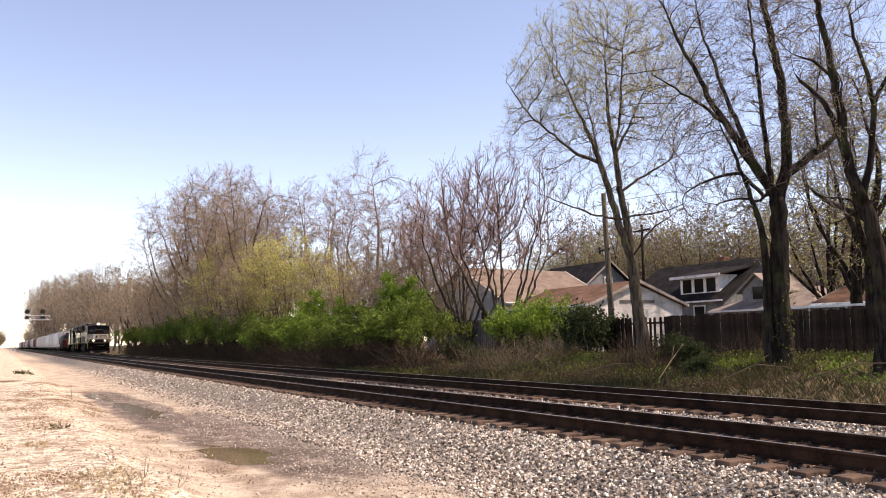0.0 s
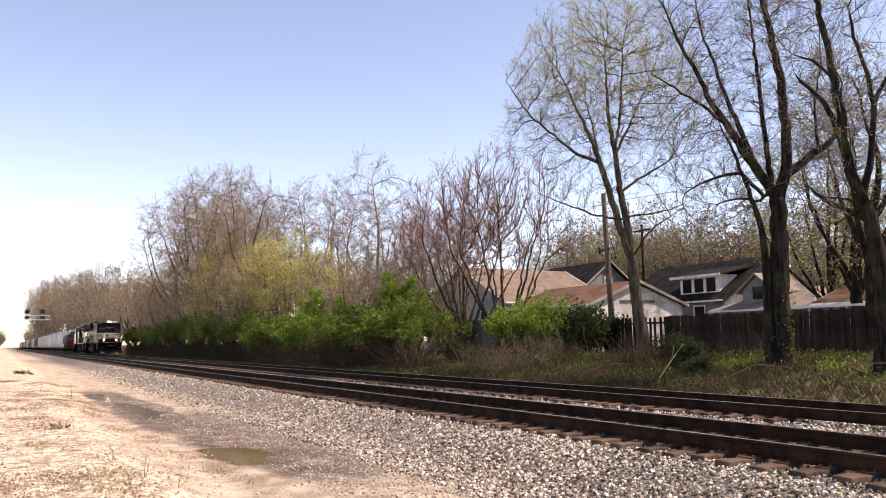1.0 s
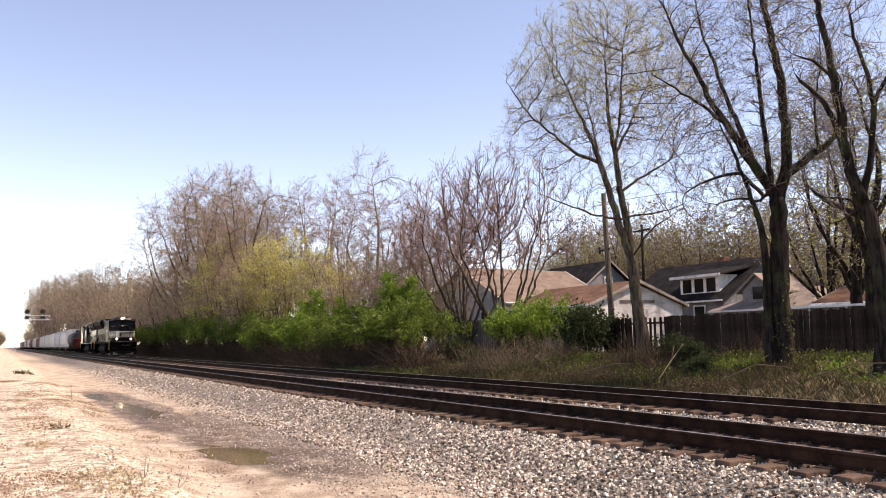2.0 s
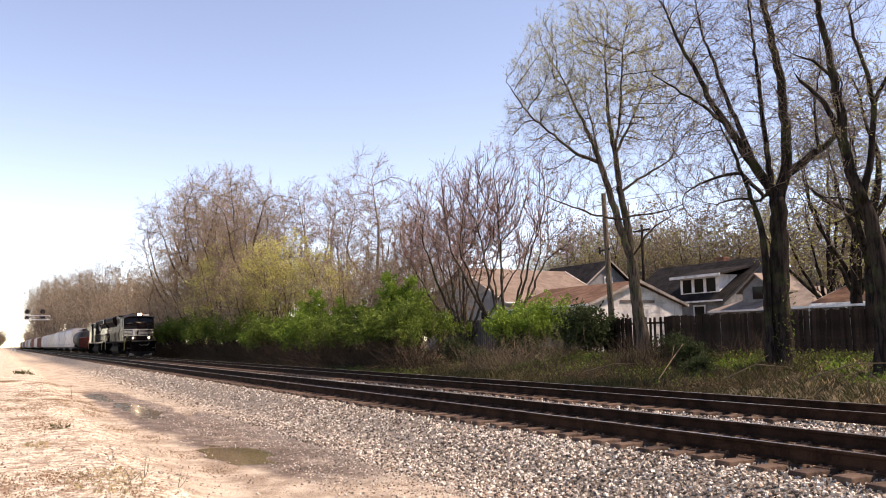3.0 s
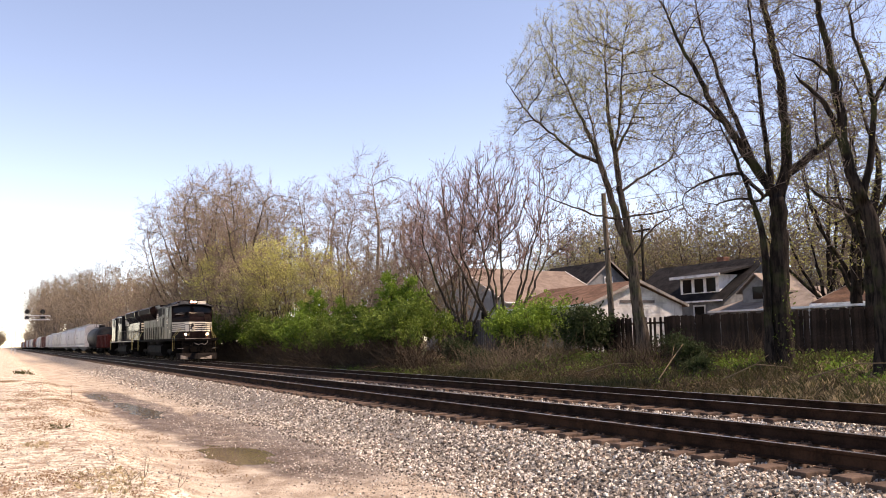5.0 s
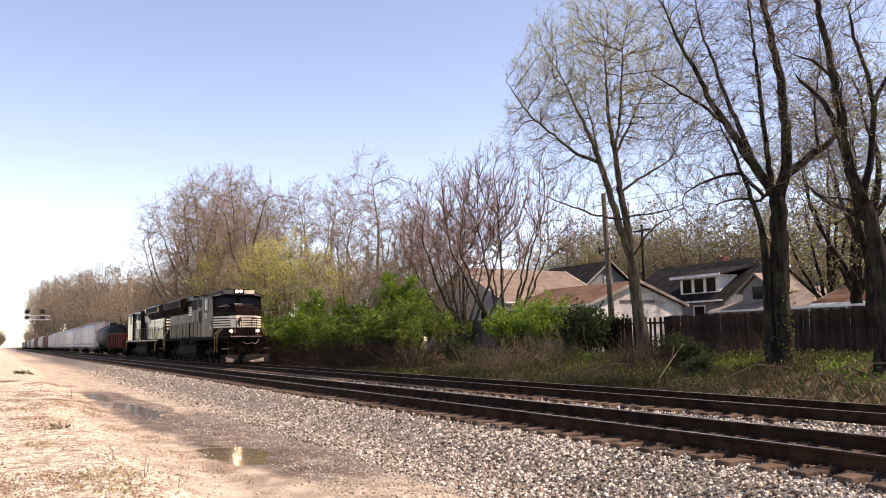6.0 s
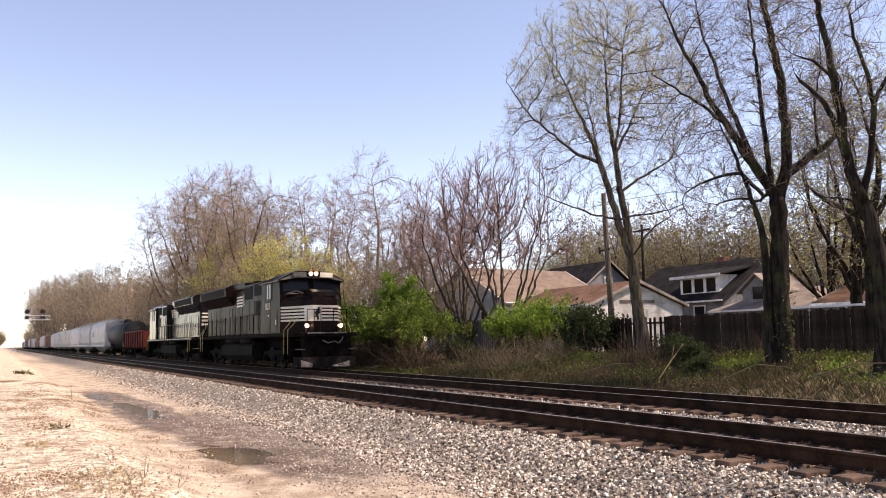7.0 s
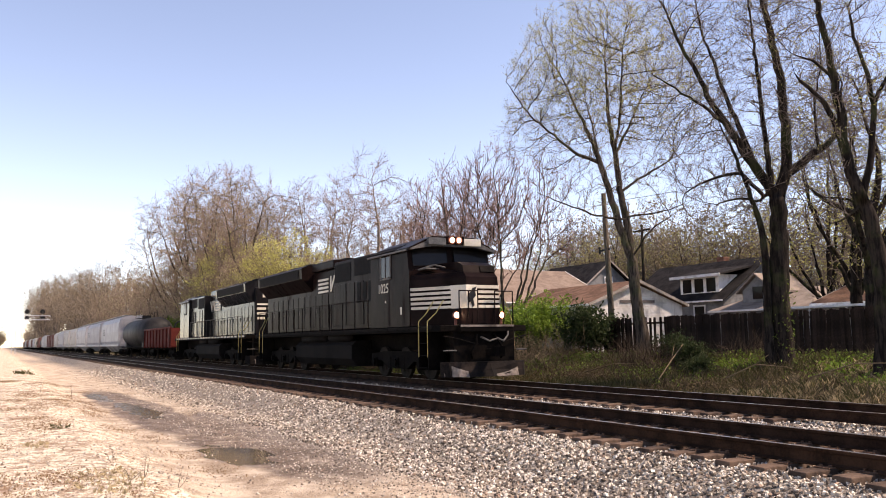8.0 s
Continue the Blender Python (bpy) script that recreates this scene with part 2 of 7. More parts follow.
def mat_ground():
    n = Nodes("ground_gravel_and_soil")
    x, y, z = n.split()
    wob = n.math("MULTIPLY", n.math("SUBTRACT", n.noise(0.55, 6.0, 0.65), 0.5), 3.2)
    yy = n.math("ADD", y, wob)
    speck = n.noise(42.0, 3.0, 0.7)
    grains = n.cells(26.0, "Color")
    sandy = n.mix(n.ramp(n.noise(1.4, 6.0, 0.7), 0.36, 0.64), (0.3, 0.226, 0.162), (0.61, 0.505, 0.39))
    sandy = n.mix(n.ramp(speck, 0.5, 0.68), sandy, (0.52, 0.44, 0.37))
    pale = n.mix(n.ramp(n.noise(7.0, 7.0, 0.8), 0.4, 0.6), (0.37, 0.275, 0.195), (0.86, 0.78, 0.63))
    pale = n.mix(n.math("MULTIPLY", n.ramp(n.noise(1.9, 8.0, 0.8), 0.5, 0.6), 0.85), pale, (0.27, 0.168, 0.112))
    pale = n.mix(n.ramp(speck, 0.45, 0.33), pale, (0.15, 0.1, 0.07))
    bank = n.ramp(yy, 2.7, 1.7)
    col = n.mix(bank, sandy, pale)
    # wet mud round the puddles
    wet = None
    for px, py, a, b in PUDDLES + [(-15.8, 4.4, 4.0, 0.8), (-26.5, 3.7, 8.5, 0.58), (-18.2, 4.9, 4.2, 0.55)]:
        dx = n.math("DIVIDE", n.math("SUBTRACT", x, px), a * 1.35)
        dy = n.math("DIVIDE", n.math("SUBTRACT", y, py), b * 1.5)
        d = n.math("ADD", n.math("MULTIPLY", dx, dx), n.math("MULTIPLY", dy, dy))
        w = n.ramp(n.math("ADD", d, n.math("MULTIPLY", wob, 0.7)), 1.3, 0.7)
        wet = w if wet is None else n.math("MAXIMUM", wet, w)
    col = n.mix(n.math("MULTIPLY", wet, n.ramp(n.noise(2.2, 5.0, 0.7), 0.34, 0.58, 0.5, 1.0)), col, n.mix(n.ramp(speck, 0.35, 0.65), (0.05, 0.033, 0.023), (0.19, 0.132, 0.092)))
    stone = n.mix(n.ramp(n.cells(15.0), 0.0, 0.6), (0.42, 0.37, 0.31), (0.12, 0.098, 0.08))
    stone = n.mix(n.math("MULTIPLY", n.ramp(grains, 0.2, 0.9), 0.5), stone, (0.38, 0.35, 0.32))
    col = n.mix(n.math("MULTIPLY", n.ramp(n.math("ADD", yy, n.math("MULTIPLY", speck, 2.0)), 5.2, 7.6), 0.95), col, stone)
    soil = n.mix(n.ramp(n.noise(0.8, 6.0, 0.7), 0.38, 0.62), (0.06, 0.045, 0.032), (0.17, 0.13, 0.085))
    soil = n.mix(n.ramp(n.noise(0.35, 5.0, 0.6), 0.5, 0.62), soil, (0.05, 0.065, 0.02))
    col = n.mix(n.ramp(yy, 17.4, 19.0), col, soil)
    h = n.math("ADD", n.math("MULTIPLY", n.cells(24.0), 0.8), speck)
    n.bump(n.math("ADD", h, n.math("MULTIPLY", n.noise(14.0, 6.0, 0.75), 1.6)), 0.03, 0.85)
    return n.done(col, n.ramp(wet, 0.0, 1.0, 0.95, 0.55), 0, n.ramp(wet, 0.0, 1.0, 0.06, 0.2))


def build_ground():
    def grow(a, b, d, k, cap):
        out = [a]
        while out[-1] < b:
            out.append(out[-1] + d)
            d = min(d * k, cap)
        return out
    xs = sorted([-v for v in grow(7, 60, 0.1, 1.005, 1.0)] + [-v for v in grow(62, 3500, 2.0, 1.06, 400)] + grow(-6.5, 3000, 1.0, 1.2, 500))
    ys = sorted(grow(-0.4, 8.0, 0.1, 1.0, 1) + grow(8.2, 32, 0.3, 1.01, 1) + grow(33, 3500, 2.0, 1.2, 500) + [-v for v in grow(0.8, 2500, 0.8, 1.3, 500)])
    X, Y = np.meshgrid(np.array(xs), np.array(ys), indexing="ij")
    Z = ground_z(X, Y)
    nx, ny = X.shape
    i = np.arange(nx * ny).reshape(nx, ny)
    faces = np.stack([i[:-1, :-1], i[1:, :-1], i[1:, 1:], i[:-1, 1:]], -1).reshape(-1, 4)
    me = array_mesh("ground", np.stack([X, Y, Z], -1).reshape(-1, 3), faces, mat_ground(), True)
    tagged(new("ground", me), "pale sandy gravel road and soil beside the railway tracks", "ground", kind="structure")


def build_puddles():
    n = Nodes("puddle_water")
    n.bump(n.noise(6.0, 3.0), 0.004, 0.25)
    water = n.done(n.mix(n.ramp(n.noise(1.1, 4.0), 0.4, 0.6), (0.075, 0.056, 0.036), (0.15, 0.112, 0.07)), 0.11, 0, 0.3)
    for px, py, a, b in PUDDLES:
        s = Shape()
        lv = float(ground_z(px, py)) + 0.042
        ring = [(px + a * 1.5 * math.cos(t * 0.2618), py + b * 1.5 * math.sin(t * 0.2618), lv) for t in range(24)]
        s.add(ring + [(p[0], p[1], lv - 0.05) for p in ring], [tuple(range(24)), tuple(reversed(range(24, 48)))])
        ob = part("puddle", s, water, label="shallow muddy brown rain puddle in the gravel road")
        tagged(ob, category="puddle", group="puddles in the road", kind="structure")


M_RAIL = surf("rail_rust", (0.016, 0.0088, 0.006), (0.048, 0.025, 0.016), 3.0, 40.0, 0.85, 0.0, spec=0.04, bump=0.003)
M_HEAD = surf("rail_head_polished", (0.28, 0.25, 0.24), (0.45, 0.42, 0.4), 2.0, 30.0, 0.32, 0.9)
M_TIE = surf("tie_creosoted_wood", (0.045, 0.031, 0.025), (0.135, 0.09, 0.066), 1.5, 18.0, 0.9, bump=0.01, vary=0.7)
M_PLATE = surf("tie_plate_rust", (0.06, 0.035, 0.025), (0.15, 0.085, 0.055), 5.0, 50.0, 0.8, 0.3, bump=0.003)


def build_tracks():
    x0, x1 = -1100.0, 90.0
    prof = [(-0.075, -0.185), (0.075, -0.185), (0.075, -0.172), (0.012, -0.15), (0.01, -0.05), (0.034, -0.036), (0.036, -0.008),
            (0.028, -0.0005), (-0.028, -0.0005), (-0.036, -0.008), (-0.034, -0.036), (-0.01, -0.05), (-0.012, -0.15), (-0.075, -0.172)]
    tie_mesh = Shape().box(-0.115, 0.115, -1.3, 1.3, -0.19, 0.0, 0.012).mesh("tie", M_TIE)
    plate = Shape().box(-0.1, 0.1, -0.17, 0.17, 0.0, 0.014, 0.004)
    for dx in (-0.06, 0.06):
        for dy in (-0.1, 0.1):
            plate.box(dx - 0.012, dx + 0.012, dy - 0.016, dy + 0.016, 0.014, 0.035)
    plate_mesh = plate.mesh("tie_plate", M_PLATE)
    for centre, phase, near in ((NEAR, -5.85, True), (FAR, -5.6, False)):
        track = tagged(new("track"), "rusty steel rails on creosoted wooden ties in stone ballast", "railway track", "railway tracks", "structure")
        track.location = (0, centre, 0)
        for sgn in (-1, 1):
            y = sgn * GAUGE / 2
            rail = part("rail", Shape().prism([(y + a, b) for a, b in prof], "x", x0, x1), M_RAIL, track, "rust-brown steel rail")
            part("rail_head", Shape().box(x0, x1, y - 0.026, y + 0.026, -0.002, 0.0025), M_HEAD, rail, "wheel-polished running surface")
        g = random.Random(11 if near else 12)
        count = 150 if near else 60
        first = 8 if near else -10
        for k in range(count):
            m = pose(phase - 0.4856 * (k - first) + g.uniform(-0.03, 0.03), g.uniform(-0.06, 0.06), -0.187 - g.uniform(0, 0.014), g.uniform(-0.4, 0.4), g.uniform(-1, 1), g.uniform(-1.6, 1.6))
            t = part("tie", tie_mesh, None, track, at=m)
            if near and k < 70:
                for sgn in (-1, 1):
                    part("tie_plate", plate_mesh, None, t, at=pose(0, sgn * GAUGE / 2, 0.001))
        far = Shape()
        for k in range(count, count + 700):
            x = phase - 0.4856 * (k - first) + g.uniform(-0.03, 0.03)
            far.box(x - 0.115, x + 0.115, -1.3, 1.3, -0.375, -0.19)
        tagged(part("tie_row", far, M_TIE, track, "weathered wooden ties running into the distance", fix=False), kind="stuff")


def rock_field(name, xy, zs, size, material, seed):
    """Angular stones, each of eight uneven corners."""
    g = np.random.RandomState(seed)
    n = len(xy)
    cube = np.array([(x, y, z) for x in (-1, 1) for y in (-1, 1) for z in (-1, 1)], float)
    q = np.array([(0, 1, 3, 2), (4, 6, 7, 5), (0, 4, 5, 1), (2, 3, 7, 6), (0, 2, 6, 4), (1, 5, 7, 3)])
    v = cube[None] * g.uniform(0.35, 1.0, (n, 8, 3)) * (size[:, None, None] * g.uniform(0.55, 1.0, (n, 1, 3)))
    ax = g.normal(size=(n, 3))
    ax /= np.linalg.norm(ax, axis=1)[:, None]
    an = g.uniform(0, 6.28, n)
    c, s = np.cos(an)[:, None, None], np.sin(an)[:, None, None]
    k = ax[:, None, :]
    v = v * c + np.cross(np.broadcast_to(k, v.shape), v) * s + k * (v * k).sum(-1, keepdims=True) * (1 - c)
    v += np.concatenate([xy, zs[:, None]], 1)[:, None, :]
    f = (q[None] + 8 * np.arange(n)[:, None, None]).reshape(-1, 4)
    return array_mesh(name, v.reshape(-1, 3), f, material)


def build_stones():
    n = Nodes("ballast_stone")
    r = n.island()
    ramp = n.t.nodes.new("ShaderNodeValToRGB")
    ramp.color_ramp.interpolation = "CONSTANT"
    while len(ramp.color_ramp.elements) < 6:
        ramp.color_ramp.elements.new(0.5)
    for e, (p, c) in zip(ramp.color_ramp.elements, ((0, (0.075, 0.06, 0.05)), (0.18, (0.22, 0.185, 0.15)), (0.38, (0.47, 0.41, 0.335)), (0.58, (0.78, 0.7, 0.6)), (0.85, (0.34, 0.235, 0.17)), (0.92, (0.05, 0.042, 0.038)))):
        e.position, e.color = p, (*c, 1)
    n.t.links.new(r, ramp.inputs[0])
    col = n.mix(n.math("MULTIPLY", n.noise(30.0, 4.0), 0.35), ramp.outputs[0], (0.26, 0.21, 0.165))
    n.bump(n.noise(60.0, 3.0), 0.004, 0.5)
    stone = n.done(col, 0.85, 0, 0.15)
    g = np.random.RandomState(21)
    # near shoulder, thinning out over the road
    pts = []
    for (xa, xb, dens) in ((-13, -4.5, 500), (-22, -13, 230), (-34, -22, 80), (-70, -34, 26)):
        m = int((xb - xa) * 3.6 * dens)
        x = g.uniform(xa, xb, m)
        y = 7.72 - 4.0 * g.uniform(0, 1, m) ** 1.1
        lim = 5.0 + 0.55 * ridge(x * 0.5, y * 0.8, 9)
        keep = (y > lim) | (g.uniform(0, 1, m) < 0.4)
        pts.append(np.stack([x, y], 1)[keep])
    # between and inside the tracks
    for (xa, xb, dens) in ((-16, -4, 150), (-34, -16, 50)):
        m = int((xb - xa) * 7.2 * dens)
        pts.append(np.stack([g.uniform(xa, xb, m), g.uniform(7.7, 14.9, m)], 1))
    xy = np.concatenate(pts)
    size = g.uniform(0.014, 0.032, len(xy)) * np.where(xy[:, 0] < -34, 1.5, 1.0) * np.where(xy[:, 1] < 5.2, 0.55, 1.0)
    inside = (xy[:, 1] > 7.6) & (xy[:, 1] < 14.5)
    z = np.where(inside, -0.25, ground_z(xy[:, 0], xy[:, 1])) + size * 0.3
    tagged(new("ballast_stones", rock_field("ballast_stones", xy, z, size, stone, 22)), "loose grey and white crushed stone along the ties", "ballast", kind="stuff")
    # pebbles on the pale bank
    n = Nodes("bank_pebble")
    col = n.mix(n.island(), (0.2, 0.14, 0.1), (0.62, 0.55, 0.47))
    peb = n.done(col, 0.9, 0, 0.25)
    m = 15000
    x = -6.5 - 34 * g.uniform(0, 1, m) ** 1.6
    y = g.uniform(-0.3, 5.2, m)
    keep = (y < 2.6) | (g.uniform(0, 1, m) < 0.35)
    xy = np.stack([x, y], 1)[keep]
    size = 0.006 + 0.02 * g.uniform(0, 1, len(xy)) ** 3
    tagged(new("bank_pebbles", rock_field("bank_pebbles", xy, ground_z(xy[:, 0], xy[:, 1]) + size * 0.25, size, peb, 23)), "small pale pebbles scattered over the sandy bank", "pebbles", kind="stuff")


# ---- trees and shrubs ----
def unit(v):
    return v / np.maximum(np.linalg.norm(v, axis=-1, keepdims=True), 1e-9)


def tubes(P, R, sides):
    """Tapering tubes along many lines at once: P (n, k, 3), R (n, k)."""
    n, k, _ = P.shape
    d = unit(np.gradient(P, axis=1))
    u = unit(np.cross(d, np.array([0.31, 0.94, 0.13])))
    w = np.cross(d, u)
    a = np.arange(sides) * 2 * math.pi / sides
    V = P[:, :, None] + (u[:, :, None] * np.cos(a)[:, None] + w[:, :, None] * np.sin(a)[:, None]) * R[:, :, None, None]
    i = np.arange(n * k * sides).reshape(n, k, sides)
    j = np.roll(i, -1, axis=2)
    F = np.stack([i[:, :-1], j[:, :-1], j[:, 1:], i[:, 1:]], -1).reshape(-1, 4)
    return V.reshape(-1, 3), F


def twiglets(g, P, R):
    """The finest twigs, one slim tapering sliver for each line."""
    a, b = P[:, 0], P[:, -1]
    s = unit(np.cross(b - a, g.normal(size=a.shape))) * R[:, :1]
    V = np.stack([a - s, a + s, b + s * 0.4, b - s * 0.4], 1)
    return V.reshape(-1, 3), np.arange(len(a) * 4).reshape(-1, 4)


def join(pieces):
    vs, fs, k = [], [], 0
    for v, f in pieces:
        vs.append(v), fs.append(f + k)
        k += len(v)
    return np.concatenate(vs), np.concatenate(fs)


def stems(rows, k=9, g=None, wander=0.0):
    """Smooth lines through the few points of each row (x, y, z, radius)."""
    P, R = [], []
    for row in rows:
        row = np.array(row, float)
        t = np.linspace(0, len(row) - 1, k)
        P.append(np.stack([np.interp(t, np.arange(len(row)), row[:, c]) for c in range(3)], 1))
        R.append(np.interp(t, np.arange(len(row)), row[:, 3]))
    P, R = np.array(P), np.array(R)
    P[:, 1:-1] = 0.5 * P[:, 1:-1] + 0.25 * (P[:, :-2] + P[:, 2:])
    if g is not None and wander:
        P[:, 1:] += np.cumsum(g.normal(0, wander, P[:, 1:].shape), axis=1) * np.array([1, 1, 0.3])
    return P, R


def spawn(g, P, R, count, t0, t1, length, angle, up, k=4, thin=0.6, end=0.25, wander=0.13, fall=0.45, least=0.004):
    """Side branches on every line: count each, between t0 and t1 of its length."""
    n, m, _ = P.shape
    idx = np.repeat(np.arange(n), count)
    t = t0 + (t1 - t0) * (np.tile(np.arange(count), n) + g.uniform(0, 1, n * count)) / count
    s = t * (m - 1)
    i = np.minimum(s.astype(int), m - 2)
    f = (s - i)[:, None]
    pos = P[idx, i] * (1 - f) + P[idx, i + 1] * f
    rad = R[idx, i] * (1 - f[:, 0]) + R[idx, i + 1] * f[:, 0]
    d = unit(P[idx, i + 1] - P[idx, i])
    v = g.normal(size=d.shape)
    v = unit(v - d * (v * d).sum(-1, keepdims=True))
    a = np.radians(angle * g.uniform(0.6, 1.35, len(t)))[:, None]
    d = unit(d * np.cos(a) + v * np.sin(a) + np.array([0, 0, up]))
    L = length * g.uniform(0.55, 1.25, len(t)) * (1 - fall * t)
    Q = np.empty((len(t), k, 3))
    Q[:, 0] = pos
    for j in range(1, k):
        d = unit(d + g.normal(0, wander, d.shape) + np.array([0, 0, up * 0.35]))
        Q[:, j] = Q[:, j - 1] + d * (L / (k - 1))[:, None]
    r0 = np.maximum(rad * thin, least)
    return Q, r0[:, None] * np.linspace(1, end, k)[None]


def leaves(g, P, count, size, spread):
    """Small folded leaf blades scattered about the lines P."""
    n, m, _ = P.shape
    idx = g.randint(0, n, count)
    s = g.uniform(0.2, 1, count) * (m - 1)
    i = np.minimum(s.astype(int), m - 2)
    f = (s - i)[:, None]
    c = P[idx, i] * (1 - f) + P[idx, i + 1] * f + g.normal(0, spread, (count, 3))
    a = unit(g.normal(size=(count, 3)) + np.array([0, 0, 0.3]))
    b = unit(np.cross(a, g.normal(size=(count, 3))))
    z = size * g.uniform(0.5, 1.3, (count, 1))
    q = np.cross(a, b) * 0.2
    V = np.stack([c - a * z, c + b * z * 0.45 + q * z, c + a * z, c - b * z * 0.45 + q * z], 1)
    return V.reshape(-1, 3), np.arange(count * 4).reshape(-1, 4)


def make_tree(name, seed, rows, plan, mats, label, category="tree", group="", buds=(0, 0.1, 0.1), wander=0.05, thick=2, k=9, low=None, fine=True):
    """A tree of hand-set stems and levels of branches; plan rows feed spawn()."""
    g = np.random.RandomState(seed)
    P, R = stems(rows, k, g, wander)
    levels = [(P, R)]
    for row in plan:
        P, R = spawn(g, *levels[row[0]], *row[1:])
        levels.append((P, R))
    root = tagged(new(name), label, category, group)
    sides = [9, 6, 4, 3, 3, 3, 3] if fine else [6, 4, 3, 3, 3, 3]
    v, f = join([tubes(p, r, sides[i]) for i, (p, r) in enumerate(levels[:thick])])
    part("trunk", array_mesh("trunk", v, f, mats[0], True), None, root)
    v, f = join([tubes(p, r, 3) if fine or i < len(levels[thick:]) - 1 else twiglets(g, p, r) for i, (p, r) in enumerate(levels[thick:])])
    part("crown", array_mesh("crown", v, f, mats[1], True), None, root, "fine bare twigs")
    if buds[0]:
        tips = levels[-1][0]
        if low is not None:
            tips = tips[tips[:, 0, 2] > low + g.normal(0, 0.15 * low, len(tips))]
        v, f = leaves(g, tips, *buds)
        tagged(part("foliage", array_mesh("buds", v, f, mats[2]), None, root, "sprouting spring leaves"), kind="stuff")
    return root


def put(ob, x, y, turn=0.0, size=1.0, sink=0.1, first=False):
    m = pose(x, y, float(ground_z(x, y)) - sink, 0, 0, turn)
    if first:
        ob.matrix_basis = m
        ob.scale = (size, size, size)
        return ob
    keep = tuple(ob.scale)
    ob.scale = (size, size, size)
    c = copy_thing(ob, m)
    ob.scale = keep
    return c


def dome(g, n, height, spread, base, r, flat=1.0, rise=0.6, lowest=-0.35, shift=0.0, split=1, start=(0.05, 0.3), thin=1.0, bow=0.3):
    """Stem rows for a tree whose limbs rise from the trunk and arch out to a rounded crown."""
    zc = base + (height - base) * 0.52
    rz = height - zc
    out = [[(0, 0, 0, r), (shift * 0.1, 0, base * 0.5, r * 0.85), (shift * 0.25, 0.0, base, r * 0.7), (shift * 0.7, 0.15, zc, r * 0.3), (shift, 0.2, height * 0.98, r * 0.04)]]
    for i in range(n):
        a = 2.39996 * i + g.uniform(-0.3, 0.3)
        uz = lowest + (0.97 - lowest) * ((i + 0.5) / n)
        q = math.sqrt(1 - uz * uz)
        k = g.uniform(0.86, 1.04)
        tx, ty, tz = shift + spread * q * math.cos(a) * k, spread * flat * q * math.sin(a) * k, zc + rz * uz * k
        h0 = base * g.uniform(0.75, 1.0) * (1 + 0.3 * thin * (thin < 0.6) * g.uniform(-1, 1.5)) + max(0.0, tz - base) * g.uniform(*start)
        if split == 0:
            h0 = g.uniform(0.0, 0.4)
        sx = shift * min(1.0, h0 / zc)
        cx, cy, cz = sx + (tx - sx) * g.uniform(bow - 0.1, bow + 0.1), ty * g.uniform(bow - 0.1, bow + 0.1), h0 + (tz - h0) * rise
        ln = math.dist((sx, 0, h0), (tx, ty, tz)) / height
        row = []
        for j in range(6):
            t = j / 5
            w = ((1 - t) ** 2, 2 * t * (1 - t), t * t)
            row.append((w[0] * sx + w[1] * cx + w[2] * tx, w[1] * cy + w[2] * ty, w[0] * h0 + w[1] * cz + w[2] * tz, r * thin * (0.18 + 0.5 * ln) * (1 - 0.93 * t)))
        out.append(row)
    return out


